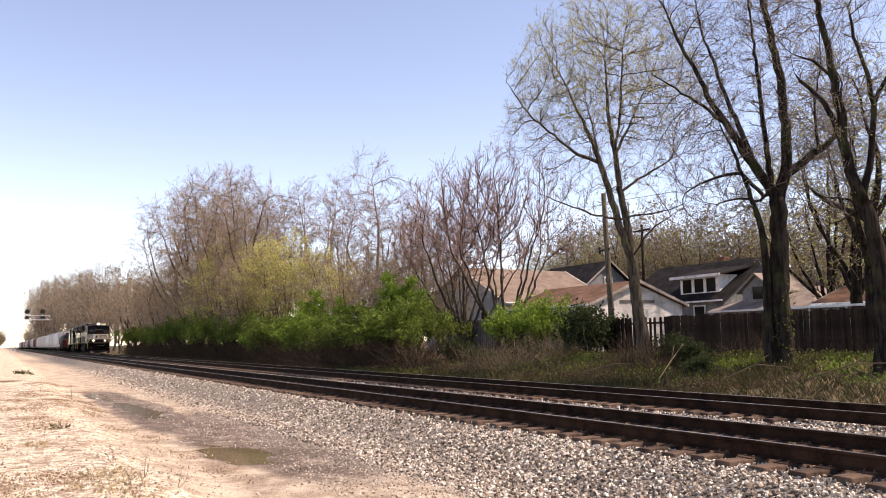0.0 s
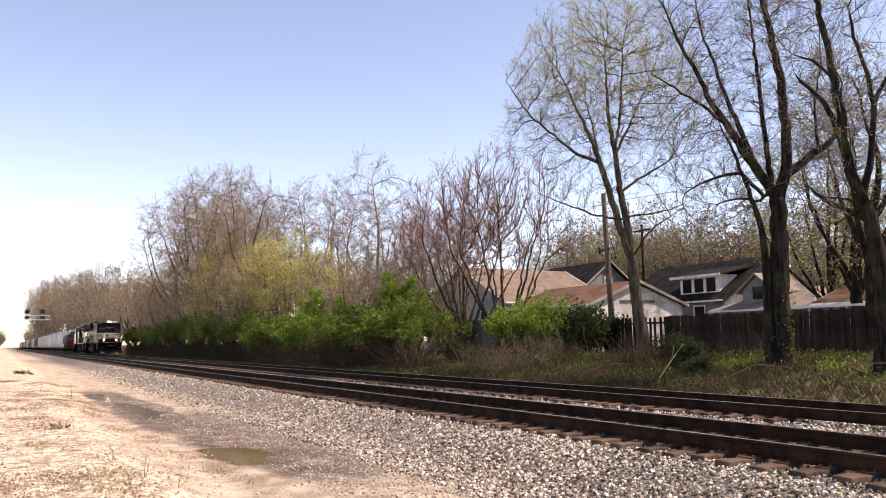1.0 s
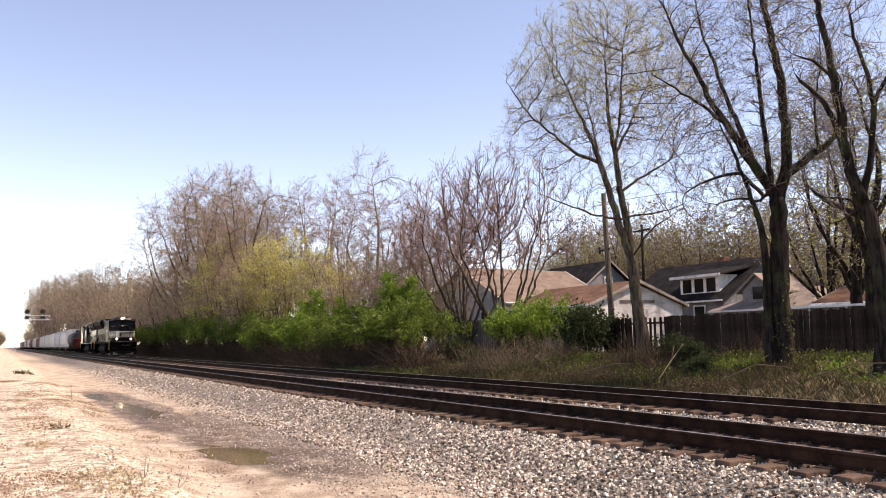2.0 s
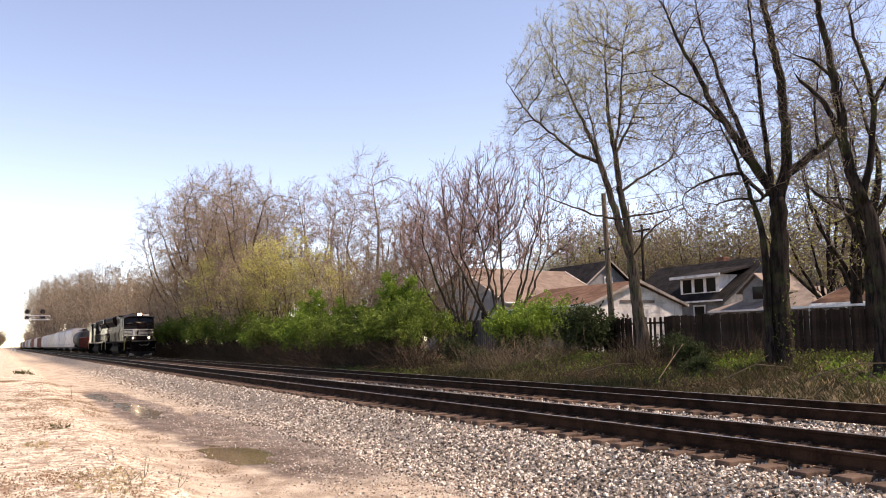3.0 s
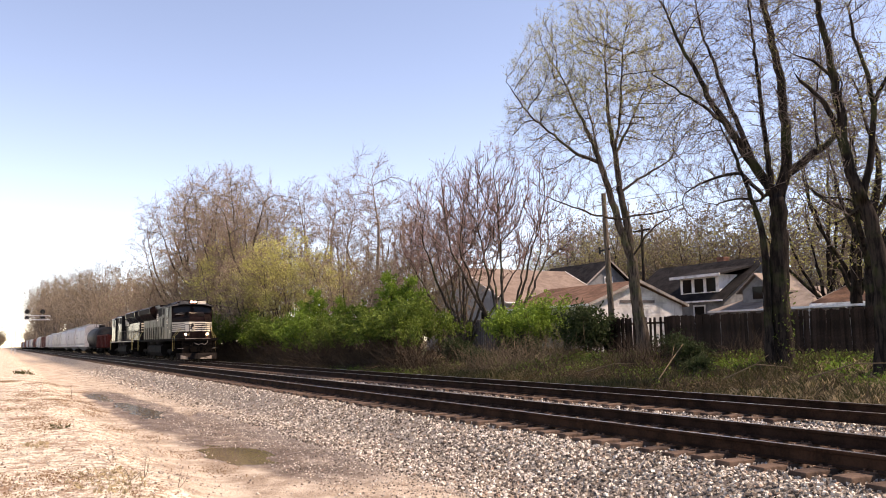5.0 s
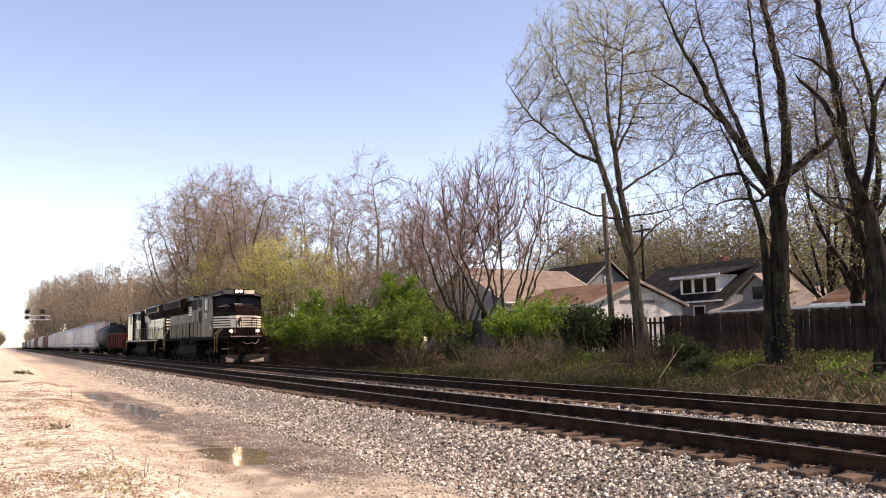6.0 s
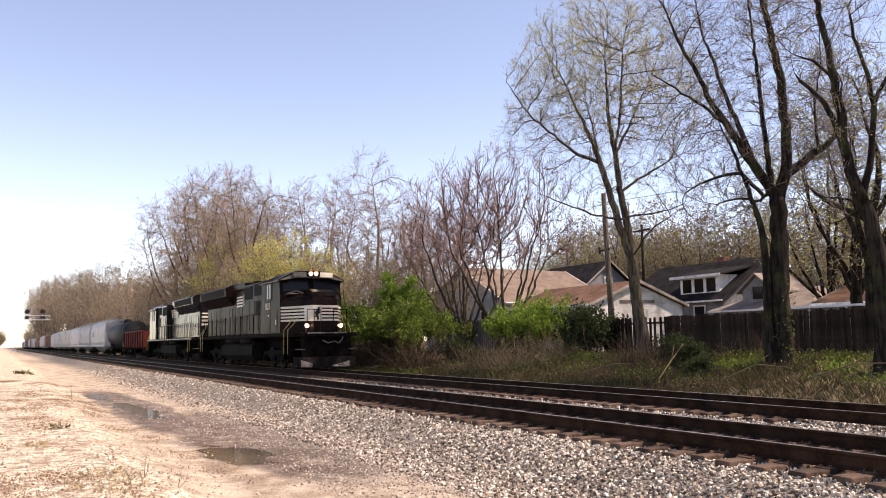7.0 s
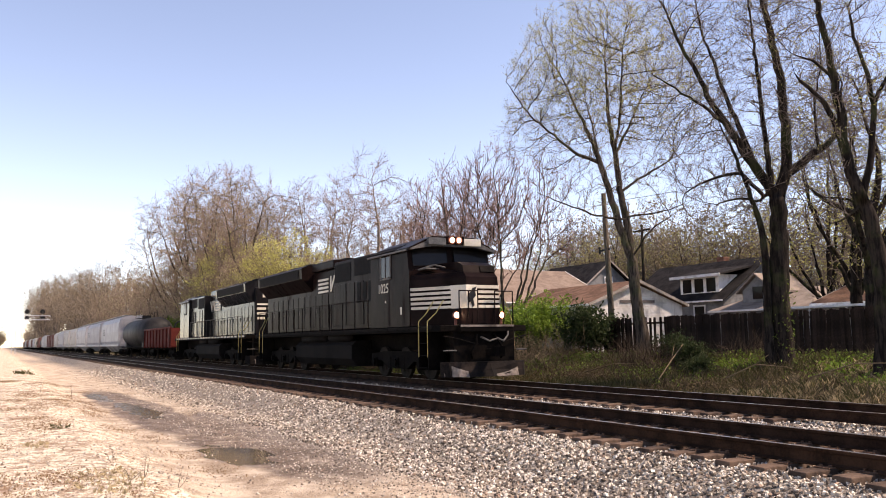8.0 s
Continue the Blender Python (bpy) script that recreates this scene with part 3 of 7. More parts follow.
def colonise(g, rows, clouds, step=0.4, reach=3.0, kill=0.7, rounds=90, lift=0.08, tip=0.006, power=2.05, hold=0.45):
    """Grows a branching skeleton from hand-set limbs into clouds of free space.

    rows: limbs as points (x, y, z, radius); clouds: ellipsoids (x, y, z, rx, ry, rz, points).
    Returns limbs as chains (points, radii) and the thin outer pieces for twigs."""
    pos, par, rad = [], [], []
    for row in rows:
        row = np.array(row, float)
        ln = np.linalg.norm(np.diff(row[:, :3], axis=0), axis=1)
        s = np.concatenate([[0], np.cumsum(ln)])
        t = np.linspace(0, s[-1], max(3, int(s[-1] / step) + 1))
        pts = np.stack([np.interp(t, s, row[:, c]) for c in range(4)], 1)
        pts[1:-1, :3] = 0.5 * pts[1:-1, :3] + 0.25 * (pts[:-2, :3] + pts[2:, :3])
        pts[1:, :3] += g.normal(0, 0.07 * step, (len(pts) - 1, 3))
        first = -1
        if pos:
            first = int(np.argmin(np.linalg.norm(np.array(pos) - pts[0, :3], axis=1)))
        for k, p in enumerate(pts):
            par.append(first if k == 0 else len(pos) - 1)
            pos.append(p[:3]), rad.append(p[3])
    fixed = len(pos)
    A = []
    for x, y, z, rx, ry, rz, n in clouds:
        d = unit(g.normal(size=(n, 3))) * g.uniform(0.02, 1, (n, 1)) ** 0.42
        A.append(np.array([x, y, z]) + d * np.array([rx, ry, rz]))
    A = np.concatenate(A)
    near, who, done = np.full(len(A), 1e9), np.zeros(len(A), int), 0
    sprouts = {}
    for _ in range(rounds):
        fresh = np.array(pos[done:])
        if not len(fresh) or not len(A):
            break
        d = np.linalg.norm(A[:, None] - fresh[None], axis=2)
        j = d.argmin(1)
        m = d[np.arange(len(A)), j]
        better = m < near
        near[better], who[better] = m[better], j[better] + done
        done = len(pos)
        keep = near > kill
        A, near, who = A[keep], near[keep], who[keep]
        live = near < reach
        P = np.array(pos)
        pull = np.zeros(P.shape)
        np.add.at(pull, who[live], unit(A[live] - P[who[live]]))
        for i in np.unique(who[live]):
            if sprouts.get(i, 0) > 2:
                continue
            sprouts[i] = sprouts.get(i, 0) + 1
            v = pull[i] / max(np.linalg.norm(pull[i]), 1e-9) + g.normal(0, 0.1, 3) + np.array([0, 0, lift])
            v = v + hold * unit(P[i] - P[par[i]])
            pos.append(P[i] + v / np.linalg.norm(v) * step)
            par.append(int(i)), rad.append(0.0)
    P, n = np.array(pos), len(pos)
    kids = [[] for _ in range(n)]
    for i, p in enumerate(par):
        if p >= 0:
            kids[p].append(i)
    R = np.array(rad)
    for i in range(n - 1, fixed - 1, -1):
        R[i] = max(tip, sum(R[k] ** power for k in kids[i]) ** (1 / power)) if kids[i] else tip
    for i in range(fixed, n):
        R[i] = min(R[i], R[par[i]] * 0.92)
    chains, todo = [], [0]
    while todo:
        i = todo.pop()
        line = [i]
        while kids[line[-1]]:
            ks = sorted(kids[line[-1]], key=lambda k: -R[k])
            todo.extend(ks[1:])
            line.append(ks[0])
        head = [par[i]] if par[i] >= 0 else []
        if len(head) + len(line) > 1:
            r = R[line]
            chains.append((P[head + line], np.concatenate([[r[0] * 1.05], r]) if head else r))
    out = np.array([i for i in range(fixed, n) if R[i] < tip * 5])
    up = np.array(par)[out]
    return chains, np.stack([P[up], P[out]], 1), np.stack([np.minimum(R[up], tip * 5), R[out]], 1)


def grown_tree(name, seed, rows, clouds, twigs, mats, label, category="tree", group="", buds=(0, 0.1, 0.1), low=None, bold=0.014, fine=True, **habit):
    """A tree grown into its crown: trunk and limbs, bare twigs, and buds."""
    g = np.random.RandomState(seed)
    chains, P, R = colonise(g, rows, clouds, **habit)
    root = tagged(new(name), label, category, group)
    thick = [tubes(p[None], r[None], 10 if r[0] > 0.12 else 6) for p, r in chains if r[0] > bold]
    part("trunk", array_mesh("trunk", *join(thick), mats[0], True), None, root)
    slim = [tubes(p[None], r[None], 4 if fine else 3) for p, r in chains if r[0] <= bold]
    for k, row in enumerate(twigs):
        P, R = spawn(g, P, R, *row)
        slim.append(twiglets(g, P, R) if k == len(twigs) - 1 else tubes(P, R, 3))
    part("crown", array_mesh("crown", *join(slim), mats[1], True), None, root, "fine bare twigs")
    if buds[0]:
        tips = P
        if low is not None:
            tips = tips[tips[:, 0, 2] > low + g.normal(0, 0.15 * low, len(tips))]
        tagged(part("foliage", array_mesh("buds", *leaves(g, tips, *buds), mats[2]), None, root, "sprouting spring leaves"), kind="stuff")
    return root


def leaders(g, height, base, r, n, spread, low=0.0):
    """A trunk that parts into a few crooked leaders."""
    rows = [[(0, 0, -0.3, r * 1.15), (g.normal(0, 0.1), g.normal(0, 0.1), base * 0.5, r * 0.9), (g.normal(0, 0.2), g.normal(0, 0.2), base, r * 0.75), (g.normal(0, 0.5), g.normal(0, 0.5), height * 0.6, r * 0.36), (g.normal(0, 0.8), g.normal(0, 0.8), height * 0.85, r * 0.1)]]
    for i in range(n):
        a = 6.283 * (i + g.uniform(-0.25, 0.25)) / n
        z0, q = base * g.uniform(0.6 - low, 1.15), spread * g.uniform(0.45, 0.75)
        c, s = math.cos(a) * q, math.sin(a) * q
        top = height * g.uniform(0.5, 0.78)
        rows.append([(0, 0, z0, r * 0.5), (c * 0.3, s * 0.3, z0 + (top - z0) * 0.22, r * 0.42), (c * 0.75, s * 0.75, z0 + (top - z0) * 0.55, r * 0.3), (c, s, top, r * 0.1)])
    return rows


def lumps(g, height, base, spread, n, points):
    """A crown of several overlapping billows."""
    zc, rz = (height + base) / 2, (height - base) / 2
    out = [(0, 0, zc, spread * 0.8, spread * 0.8, rz, points // 2)]
    for i in range(n):
        a, u = 2.4 * i + g.uniform(-0.4, 0.4), -0.5 + 1.15 * (i + 0.5) / n
        q = math.sqrt(1 - u * u) * spread * 0.62
        s = spread * g.uniform(0.36, 0.52)
        out.append((q * math.cos(a), q * math.sin(a), zc + rz * 0.8 * u, s, s, s * 0.85, points // (2 * n)))
    return out


def build_big_trees():
    # the large elm in front of the fence; its x axis runs across the line of sight
    rows = []
    rows.append([(0.10, 0.00, 0.10, 0.36), (0.08, 0.00, 1.34, 0.29), (-0.14, 0.00, 2.59, 0.26), (-0.28, 0.00, 4.48, 0.25)])
    rows.append([(-0.28, 0.00, 4.61, 0.2), (-0.77, 0.00, 6.16, 0.17), (-1.09, -0.10, 7.46, 0.15), (-1.51, -0.20, 9.05, 0.13), (-1.91, -0.30, 10.26, 0.09), (-2.38, -0.40, 11.35, 0.065), (-3.03, -0.50, 12.88, 0.03)])
    rows.append([(-0.28, 0.00, 4.61, 0.19), (-0.42, 0.10, 6.14, 0.17), (-0.66, 0.20, 7.70, 0.15), (-0.84, 0.20, 9.53, 0.12), (-1.06, 0.20, 11.12, 0.09), (-1.10, 0.20, 12.72, 0.06), (-1.12, 0.20, 14.32, 0.025)])
    rows.append([(-1.52, -0.20, 8.99, 0.09), (-2.57, -0.60, 9.43, 0.07), (-3.45, -1.00, 10.23, 0.05), (-4.60, -1.40, 11.26, 0.035), (-5.50, -1.60, 12.69, 0.015)])
    rows.append([(-0.66, 0.20, 7.70, 0.07), (0.67, 0.80, 8.65, 0.05), (2.17, 1.20, 9.53, 0.015)])
    rows.append([(-0.46, 0.00, 6.40, 0.055), (-1.65, -0.60, 6.51, 0.045), (-3.16, -1.00, 7.10, 0.03), (-4.31, -1.20, 7.63, 0.012)])
    rows.append([(-0.35, 0.00, 6.52, 0.05), (1.33, 0.50, 6.77, 0.03), (2.43, 0.80, 7.27, 0.012)])
    rows.append([(-0.23, 0.00, 4.73, 0.055), (0.55, -0.60, 5.79, 0.04), (1.68, -0.90, 6.50, 0.012)])
    rows.append([(-0.85, 0.20, 9.40, 0.08), (-0.03, 0.80, 11.17, 0.05), (0.85, 1.20, 13.07, 0.02)])
    rows.append([(-1.51, -0.20, 9.05, 0.07), (-1.76, 1.20, 10.64, 0.05), (-2.21, 2.20, 12.81, 0.02)])
    rows.append([(-0.84, 0.20, 9.53, 0.07), (-0.47, -1.30, 11.34, 0.05), (-0.26, -2.20, 13.71, 0.02)])
    clouds = [(-1.15, 0.0, 13.0, 4.5, 4.1, 3.9, 2300), (-3.3, 0.0, 11.2, 2.8, 3.0, 2.5, 800), (1.4, 0.0, 10.7, 2.5, 3.0, 2.7, 800), (-0.8, 0.0, 8.2, 3.6, 3.0, 1.6, 330)]
    twigs = [(1, 0.0, 1.0, 0.75, 34, 0.2, 4, 0.7, 0.5, 0.15, 0.2, 0.006), (4, 0.1, 1.0, 0.5, 34, 0.2, 2, 0.75, 0.5, 0.18, 0.2, 0.0042)]
    t = grown_tree("elm_tree", 5, rows, clouds, twigs, (M_BARK_MID, M_TWIG_MID, M_BUD), "tall grey-barked elm with a rounded budding crown beside the fence", buds=(42000, 0.032, 0.06), low=11.0, step=0.27, reach=1.8, kill=0.42, tip=0.0085, lift=0.1)
    put(t, -28.75, 25.0, 49, first=True, sink=0.15)

    # the dark multi-stemmed tree, ivy on its foot
    rows = []
    rows.append([(0.01, 0.00, 0.07, 0.46), (-0.00, 0.00, 0.85, 0.36), (-0.01, 0.00, 2.92, 0.33), (0.13, 0.00, 4.82, 0.29), (0.12, 0.00, 5.98, 0.27)])
    rows.append([(-0.43, -0.30, 0.29, 0.2), (-0.39, -0.30, 1.04, 0.15), (-0.37, -0.30, 3.89, 0.12), (-0.51, -0.30, 5.25, 0.1), (-0.71, -0.40, 5.95, 0.08), (-1.18, -0.60, 7.47, 0.05), (-1.59, -0.80, 8.52, 0.02)])
    rows.append([(0.15, 0.00, 5.88, 0.22), (0.46, 0.00, 6.92, 0.19), (0.48, 0.00, 8.68, 0.16), (0.39, 0.00, 10.28, 0.14), (0.15, 0.00, 11.92, 0.11), (0.02, 0.00, 12.76, 0.1), (-0.25, 0.00, 14.66, 0.03)])
    rows.append([(0.10, 0.00, 5.88, 0.2), (-0.39, 0.00, 6.80, 0.17), (-0.81, -0.10, 7.43, 0.15), (-1.32, -0.20, 8.39, 0.125), (-1.84, -0.20, 9.36, 0.1), (-2.26, -0.30, 10.44, 0.08), (-2.88, -0.30, 11.78, 0.055), (-3.41, -0.30, 13.35, 0.025)])
    rows.append([(-0.56, 0.00, 7.02, 0.12), (-0.82, 0.30, 8.03, 0.1), (-1.28, 0.50, 9.29, 0.08), (-1.67, 0.60, 10.77, 0.06), (-2.09, 0.60, 12.07, 0.04), (-2.31, 0.60, 13.58, 0.02)])
    rows.append([(-1.32, -0.20, 8.45, 0.07), (-2.22, -0.60, 9.30, 0.05), (-2.97, -0.90, 9.81, 0.035), (-3.64, -1.00, 10.42, 0.015)])
    rows.append([(-0.08, 0.20, 6.19, 0.11), (-0.21, 0.50, 8.76, 0.085), (-0.33, 0.60, 10.78, 0.06), (-0.44, 0.60, 12.84, 0.035), (-0.56, 0.60, 14.10, 0.02)])
    rows.append([(0.46, 0.10, 6.72, 0.17), (0.96, 0.30, 7.07, 0.14), (1.50, 0.50, 7.49, 0.12), (1.95, 0.60, 7.74, 0.09), (2.22, 0.80, 8.66, 0.06), (2.36, 0.90, 9.81, 0.03)])
    rows.append([(-0.31, 0.00, 5.97, 0.075), (-1.03, -0.60, 6.76, 0.06), (-1.97, -1.00, 6.55, 0.045), (-2.75, -1.20, 6.11, 0.02)])
    rows.append([(-0.44, 0.00, 5.83, 0.05), (-1.25, 0.80, 6.09, 0.04), (-1.96, 1.20, 5.99, 0.015)])
    rows.append([(1.50, 0.50, 7.49, 0.06), (1.39, 0.20, 8.57, 0.045), (1.67, -0.20, 10.29, 0.02)])
    clouds = [(-1.3, 0.2, 12.4, 3.0, 3.0, 3.9, 800), (0.6, 0.2, 12.0, 2.4, 2.8, 4.2, 800), (-1.8, 0.0, 8.4, 2.4, 2.4, 2.4, 900), (1.4, 0.2, 8.6, 1.9, 2.0, 2.2, 650), (-1.7, 0.0, 6.0, 1.9, 2.2, 1.2, 350)]
    twigs = [(2, 0.0, 1.0, 0.7, 46, 0.1, 4, 0.7, 0.5, 0.2, 0.2, 0.0045), (4, 0.1, 1.0, 0.42, 44, 0.1, 2, 0.75, 0.5, 0.2, 0.2, 0.0035)]
    t = grown_tree("maple_tree", 8, rows, clouds, twigs, (M_BARK_SHADED, M_TWIG_DARK, M_BUD), "large bare tree with shade-darkened bark and several leaning stems by the fence", buds=(4000, 0.03, 0.06), low=9.0, step=0.28, reach=2.0, kill=0.45, tip=0.0075)
    g = np.random.RandomState(3)
    ivy_lines = stems([[(0.35 * math.cos(a), -0.42 + 0.2 * math.sin(a), 0.0, 0.02), (0.3 * math.cos(a + 0.5), -0.4, 1.2 + h, 0.01)] for a, h in ((0.2, 1.5), (1.0, 0.2), (2.0, 0.8), (-0.5, 2.0), (0.0, 1.0))], 6)[0]
    v, f = leaves(g, ivy_lines, 120, 0.055, 0.12)
    part("ivy", array_mesh("ivy", v, f, M_LEAF), None, t, "green ivy climbing the foot of the trunk")
    put(t, -19.5, 23.0, 40, first=True, sink=0.2)

    # the leaning trunk at the edge
    rows = []
    rows.append([(0.23, 0.00, 0.06, 0.42), (0.28, 0.00, 0.93, 0.32), (0.28, 0.00, 1.97, 0.28), (0.34, 0.00, 2.94, 0.24), (0.17, 0.00, 4.26, 0.22), (-0.03, 0.00, 5.26, 0.2)])
    rows.append([(-0.09, 0.00, 5.26, 0.2), (-0.26, 0.00, 5.77, 0.17), (-0.43, 0.00, 6.64, 0.15), (-0.48, 0.00, 7.84, 0.135), (-0.60, 0.00, 8.89, 0.12), (-0.73, 0.00, 10.13, 0.1), (-0.93, 0.00, 11.23, 0.085), (-1.09, 0.00, 12.52, 0.04)])
    rows.append([(-0.07, 0.00, 5.34, 0.12), (0.22, 0.10, 6.39, 0.1), (0.39, 0.20, 7.88, 0.085), (0.37, 0.20, 8.73, 0.07), (0.01, 0.30, 10.17, 0.05), (-0.08, 0.30, 11.23, 0.03)])
    rows.append([(0.40, 0.20, 8.05, 0.07), (0.82, 0.30, 8.99, 0.055), (1.30, 0.40, 9.75, 0.02)])
    rows.append([(-0.42, 0.00, 6.80, 0.1), (-0.74, -0.20, 7.87, 0.085), (-1.16, -0.40, 8.63, 0.065), (-1.48, -0.50, 8.94, 0.045)])
    rows.append([(-0.22, 0.00, 5.19, 0.045), (-0.73, 0.50, 5.49, 0.035), (-1.33, 0.80, 5.63, 0.012)])
    rows.append([(-0.03, 0.00, 5.17, 0.05), (-0.47, -0.40, 4.79, 0.035), (-0.93, -0.70, 4.58, 0.012)])
    rows.append([(-0.60, 0.00, 8.89, 0.05), (-1.09, 0.30, 9.76, 0.04), (-1.71, 0.50, 10.04, 0.015)])
    clouds = [(-1.0, 0.2, 12.0, 2.2, 2.6, 3.6, 520), (1.0, 0.3, 11.0, 2.0, 2.4, 3.4, 400), (-0.4, 0.0, 7.4, 1.6, 1.8, 1.6, 200), (-1.0, 0.0, 5.4, 1.1, 1.4, 0.8, 60)]
    twigs = [(2, 0.0, 1.0, 0.6, 46, 0.1, 4, 0.7, 0.5, 0.2, 0.2, 0.0045), (3, 0.1, 1.0, 0.4, 44, 0.1, 2, 0.75, 0.5, 0.2, 0.2, 0.0035)]
    t = grown_tree("ash_tree", 12, rows, clouds, twigs, (M_BARK_SHADED, M_TWIG_DARK, M_BUD), "tree with shade-darkened bark, a long leaning trunk and sparse limbs", buds=(3000, 0.028, 0.06), step=0.3, reach=2.2, kill=0.6, tip=0.0075)
    put(t, -15.45, 22.0, 35, first=True, sink=0.2)

    # an ivy-wrapped trunk in the yard behind the fence
    g = np.random.RandomState(17)
    t = grown_tree("yard_tree", 18, leaders(g, 14.5, 6.0, 0.3, 5, 4.0), lumps(g, 14.5, 5.2, 4.6, 5, 900), [(2, 0.0, 1.0, 0.9, 46, 0.1, 3, 0.7, 0.5, 0.2, 0.2, 0.007), (4, 0.1, 1.0, 0.55, 44, 0.1, 2, 0.75, 0.5, 0.2, 0.2, 0.0055)], (M_BARK_SHADED, M_TWIG_DARK, M_BUD), "dark bare tree with a straight trunk in the yard", buds=(3500, 0.045, 0.1), step=0.45, reach=3.2, kill=0.9, tip=0.009)
    put(t, -23.2, 33.0, 20, first=True, sink=0.2)

    # multi-stemmed reddish trees by the pink roof
    g = np.random.RandomState(15)
    rows = []
    for i in range(10):
        a = 0.628 * i + g.uniform(-0.3, 0.3)
        q, z = g.uniform(1.4, 3.8), g.uniform(5.5, 8.0)
        c, s = math.cos(a) * q, math.sin(a) * q
        rows.append([(c * 0.04, s * 0.04, -0.2, 0.13), (c * 0.2, s * 0.2, z * 0.25, 0.1), (c * 0.62, s * 0.62, z * 0.6, 0.075), (c, s, z, 0.035)])
    clouds = [(0, 0, 9.4, 4.5, 4.5, 3.0, 800), (0, 0, 7.0, 5.2, 5.2, 2.2, 420)]
    twigs = [(2, 0.0, 1.0, 0.95, 36, 0.35, 3, 0.8, 0.6, 0.14, 0.2, 0.012), (2, 0.3, 1.0, 0.6, 36, 0.35, 2, 0.8, 0.7, 0.14, 0.2, 0.01)]
    t = grown_tree("tree_of_heaven", 15, rows, clouds, twigs, (M_BARK_MID, M_TWIG_RED, M_BUD_RED), "multi-stemmed reddish bare tree before the pink roof", group="reddish trees", buds=(2600, 0.06, 0.07), step=0.45, reach=2.8, kill=0.75, tip=0.016, lift=0.3)
    put(t, -46.5, 29.0, 0, 1.1, 0.2, first=True)
    put(t, -52.6, 29.4, 130, 1.06)
    put(t, -59.0, 31.0, 250, 0.92)


def build_woods():
    g = np.random.RandomState(31)
    kinds = []
    brushy = [(2, 0.0, 1.0, 1.35, 42, 0.1, 3, 0.7, 0.5, 0.2, 0.2, 0.014), (6, 0.1, 1.0, 0.85, 42, 0.08, 2, 0.75, 0.5, 0.2, 0.2, 0.011)]
    for s in (1, 2, 3):
        t = grown_tree("bare_tree", 40 + s, leaders(g, 20.0, 6.0, 0.34, 6, 6.2), lumps(g, 20.3, 5.0, 6.6, 7, 1300), brushy, (M_BARK_MID, M_TWIG, M_BUD_BROWN), "tall bare grey tree just coming into bud along the tracks", group="trees along the tracks", buds=(3600, 0.075, 0.14), bold=0.028, fine=False, step=0.7, reach=4.5, kill=1.25, tip=0.018)
        kinds.append(t)
    spots = [(-124.5, 22.4, 23.4), (-109, 22.3, 23.2), (-101.5, 23.0, 22.0), (-93.5, 22.6, 20.8), (-85.9, 23, 18.6), (-182, 23, 17), (-160, 23, 16), (-118, 26, 19), (-103, 26, 20)]
    for i, (x, y, h) in enumerate(spots):
        put(kinds[i % 3], x, y, 77 * i, h / 19.6, first=i < 3)
    # pale-barked trees further back
    pale = []
    for s in (1, 2):
        t = grown_tree("sycamore_tree", 50 + s, leaders(g, 19.0, 5.0, 0.3, 4, 4.4), lumps(g, 19.2, 4.5, 5.2, 6, 800), [(2, 0.0, 1.0, 1.3, 42, 0.14, 3, 0.7, 0.5, 0.2, 0.2, 0.013), (5, 0.1, 1.0, 0.8, 42, 0.12, 2, 0.75, 0.5, 0.2, 0.2, 0.011)], (M_BARK_TAN, M_TWIG, M_BUD_RED), "pale-barked bare sycamore behind the green shrubs", group="pale trees behind the shrubs", buds=(1200, 0.06, 0.15), bold=0.028, fine=False, step=0.7, reach=4.5, kill=1.25, tip=0.018)
        pale.append(t)
    spots = [(-97.7, 30, 19.7), (-92.2, 31, 20.9), (-81.0, 30, 18.6), (-81.3, 32, 17.6), (-70.2, 30, 18.9), (-71.4, 33, 15.8), (-73.3, 36, 15.2), (-76.1, 40, 15), (-66, 32, 13), (-83.4, 62, 14), (-89.9, 70, 13), (-78, 66, 11)]
    for i, (x, y, h) in enumerate(spots):
        put(pale[i % 2], x, y, 61 * i + 20, h / 19.0, first=i < 2)
    # brown low trees before them
    low = []
    dense = [(2, 0.0, 1.0, 1.0, 44, 0.08, 3, 0.7, 0.5, 0.2, 0.2, 0.015), (5, 0.1, 1.0, 0.7, 44, 0.06, 2, 0.75, 0.5, 0.2, 0.2, 0.0115)]
    for s in (1, 2):
        t = grown_tree("scrub_tree", 60 + s, leaders(g, 12.0, 1.8, 0.17, 7, 4.6, 0.3), lumps(g, 12.2, 1.0, 5.0, 6, 800), dense, (M_BARK_MID, M_TWIG, M_BUD_BROWN), "dense brown scrub tree with olive buds beside the tracks", group="scrub trees", buds=(2600, 0.085, 0.18), bold=0.026, fine=False, step=0.55, reach=3.5, kill=1.0, tip=0.016)
        low.append(t)
    spots = [(-115.3, 19.8, 13.5), (-96, 20, 12.3), (-86.7, 20.5, 13.3), (-74.6, 20.3, 10.6), (-125.9, 20, 12.2), (-140, 20, 12.5), (-61, 24, 8), (-55.7, 25, 7.1), (-56, 27, 8), (-57, 30, 7.6), (-155, 20, 13), (-106, 19.6, 10), (-80, 22, 11), (-67, 24, 9), (-170, 20, 13), (-190, 20, 14), (-92, 24, 12), (-100, 24, 13), (-111, 24, 14), (-83, 25, 11), (-121, 24, 14), (-133, 23, 14), (-148, 22, 13), (-68, 29, 9), (-73, 31, 10), (-63.5, 29.5, 8), (-80, 33, 10)]
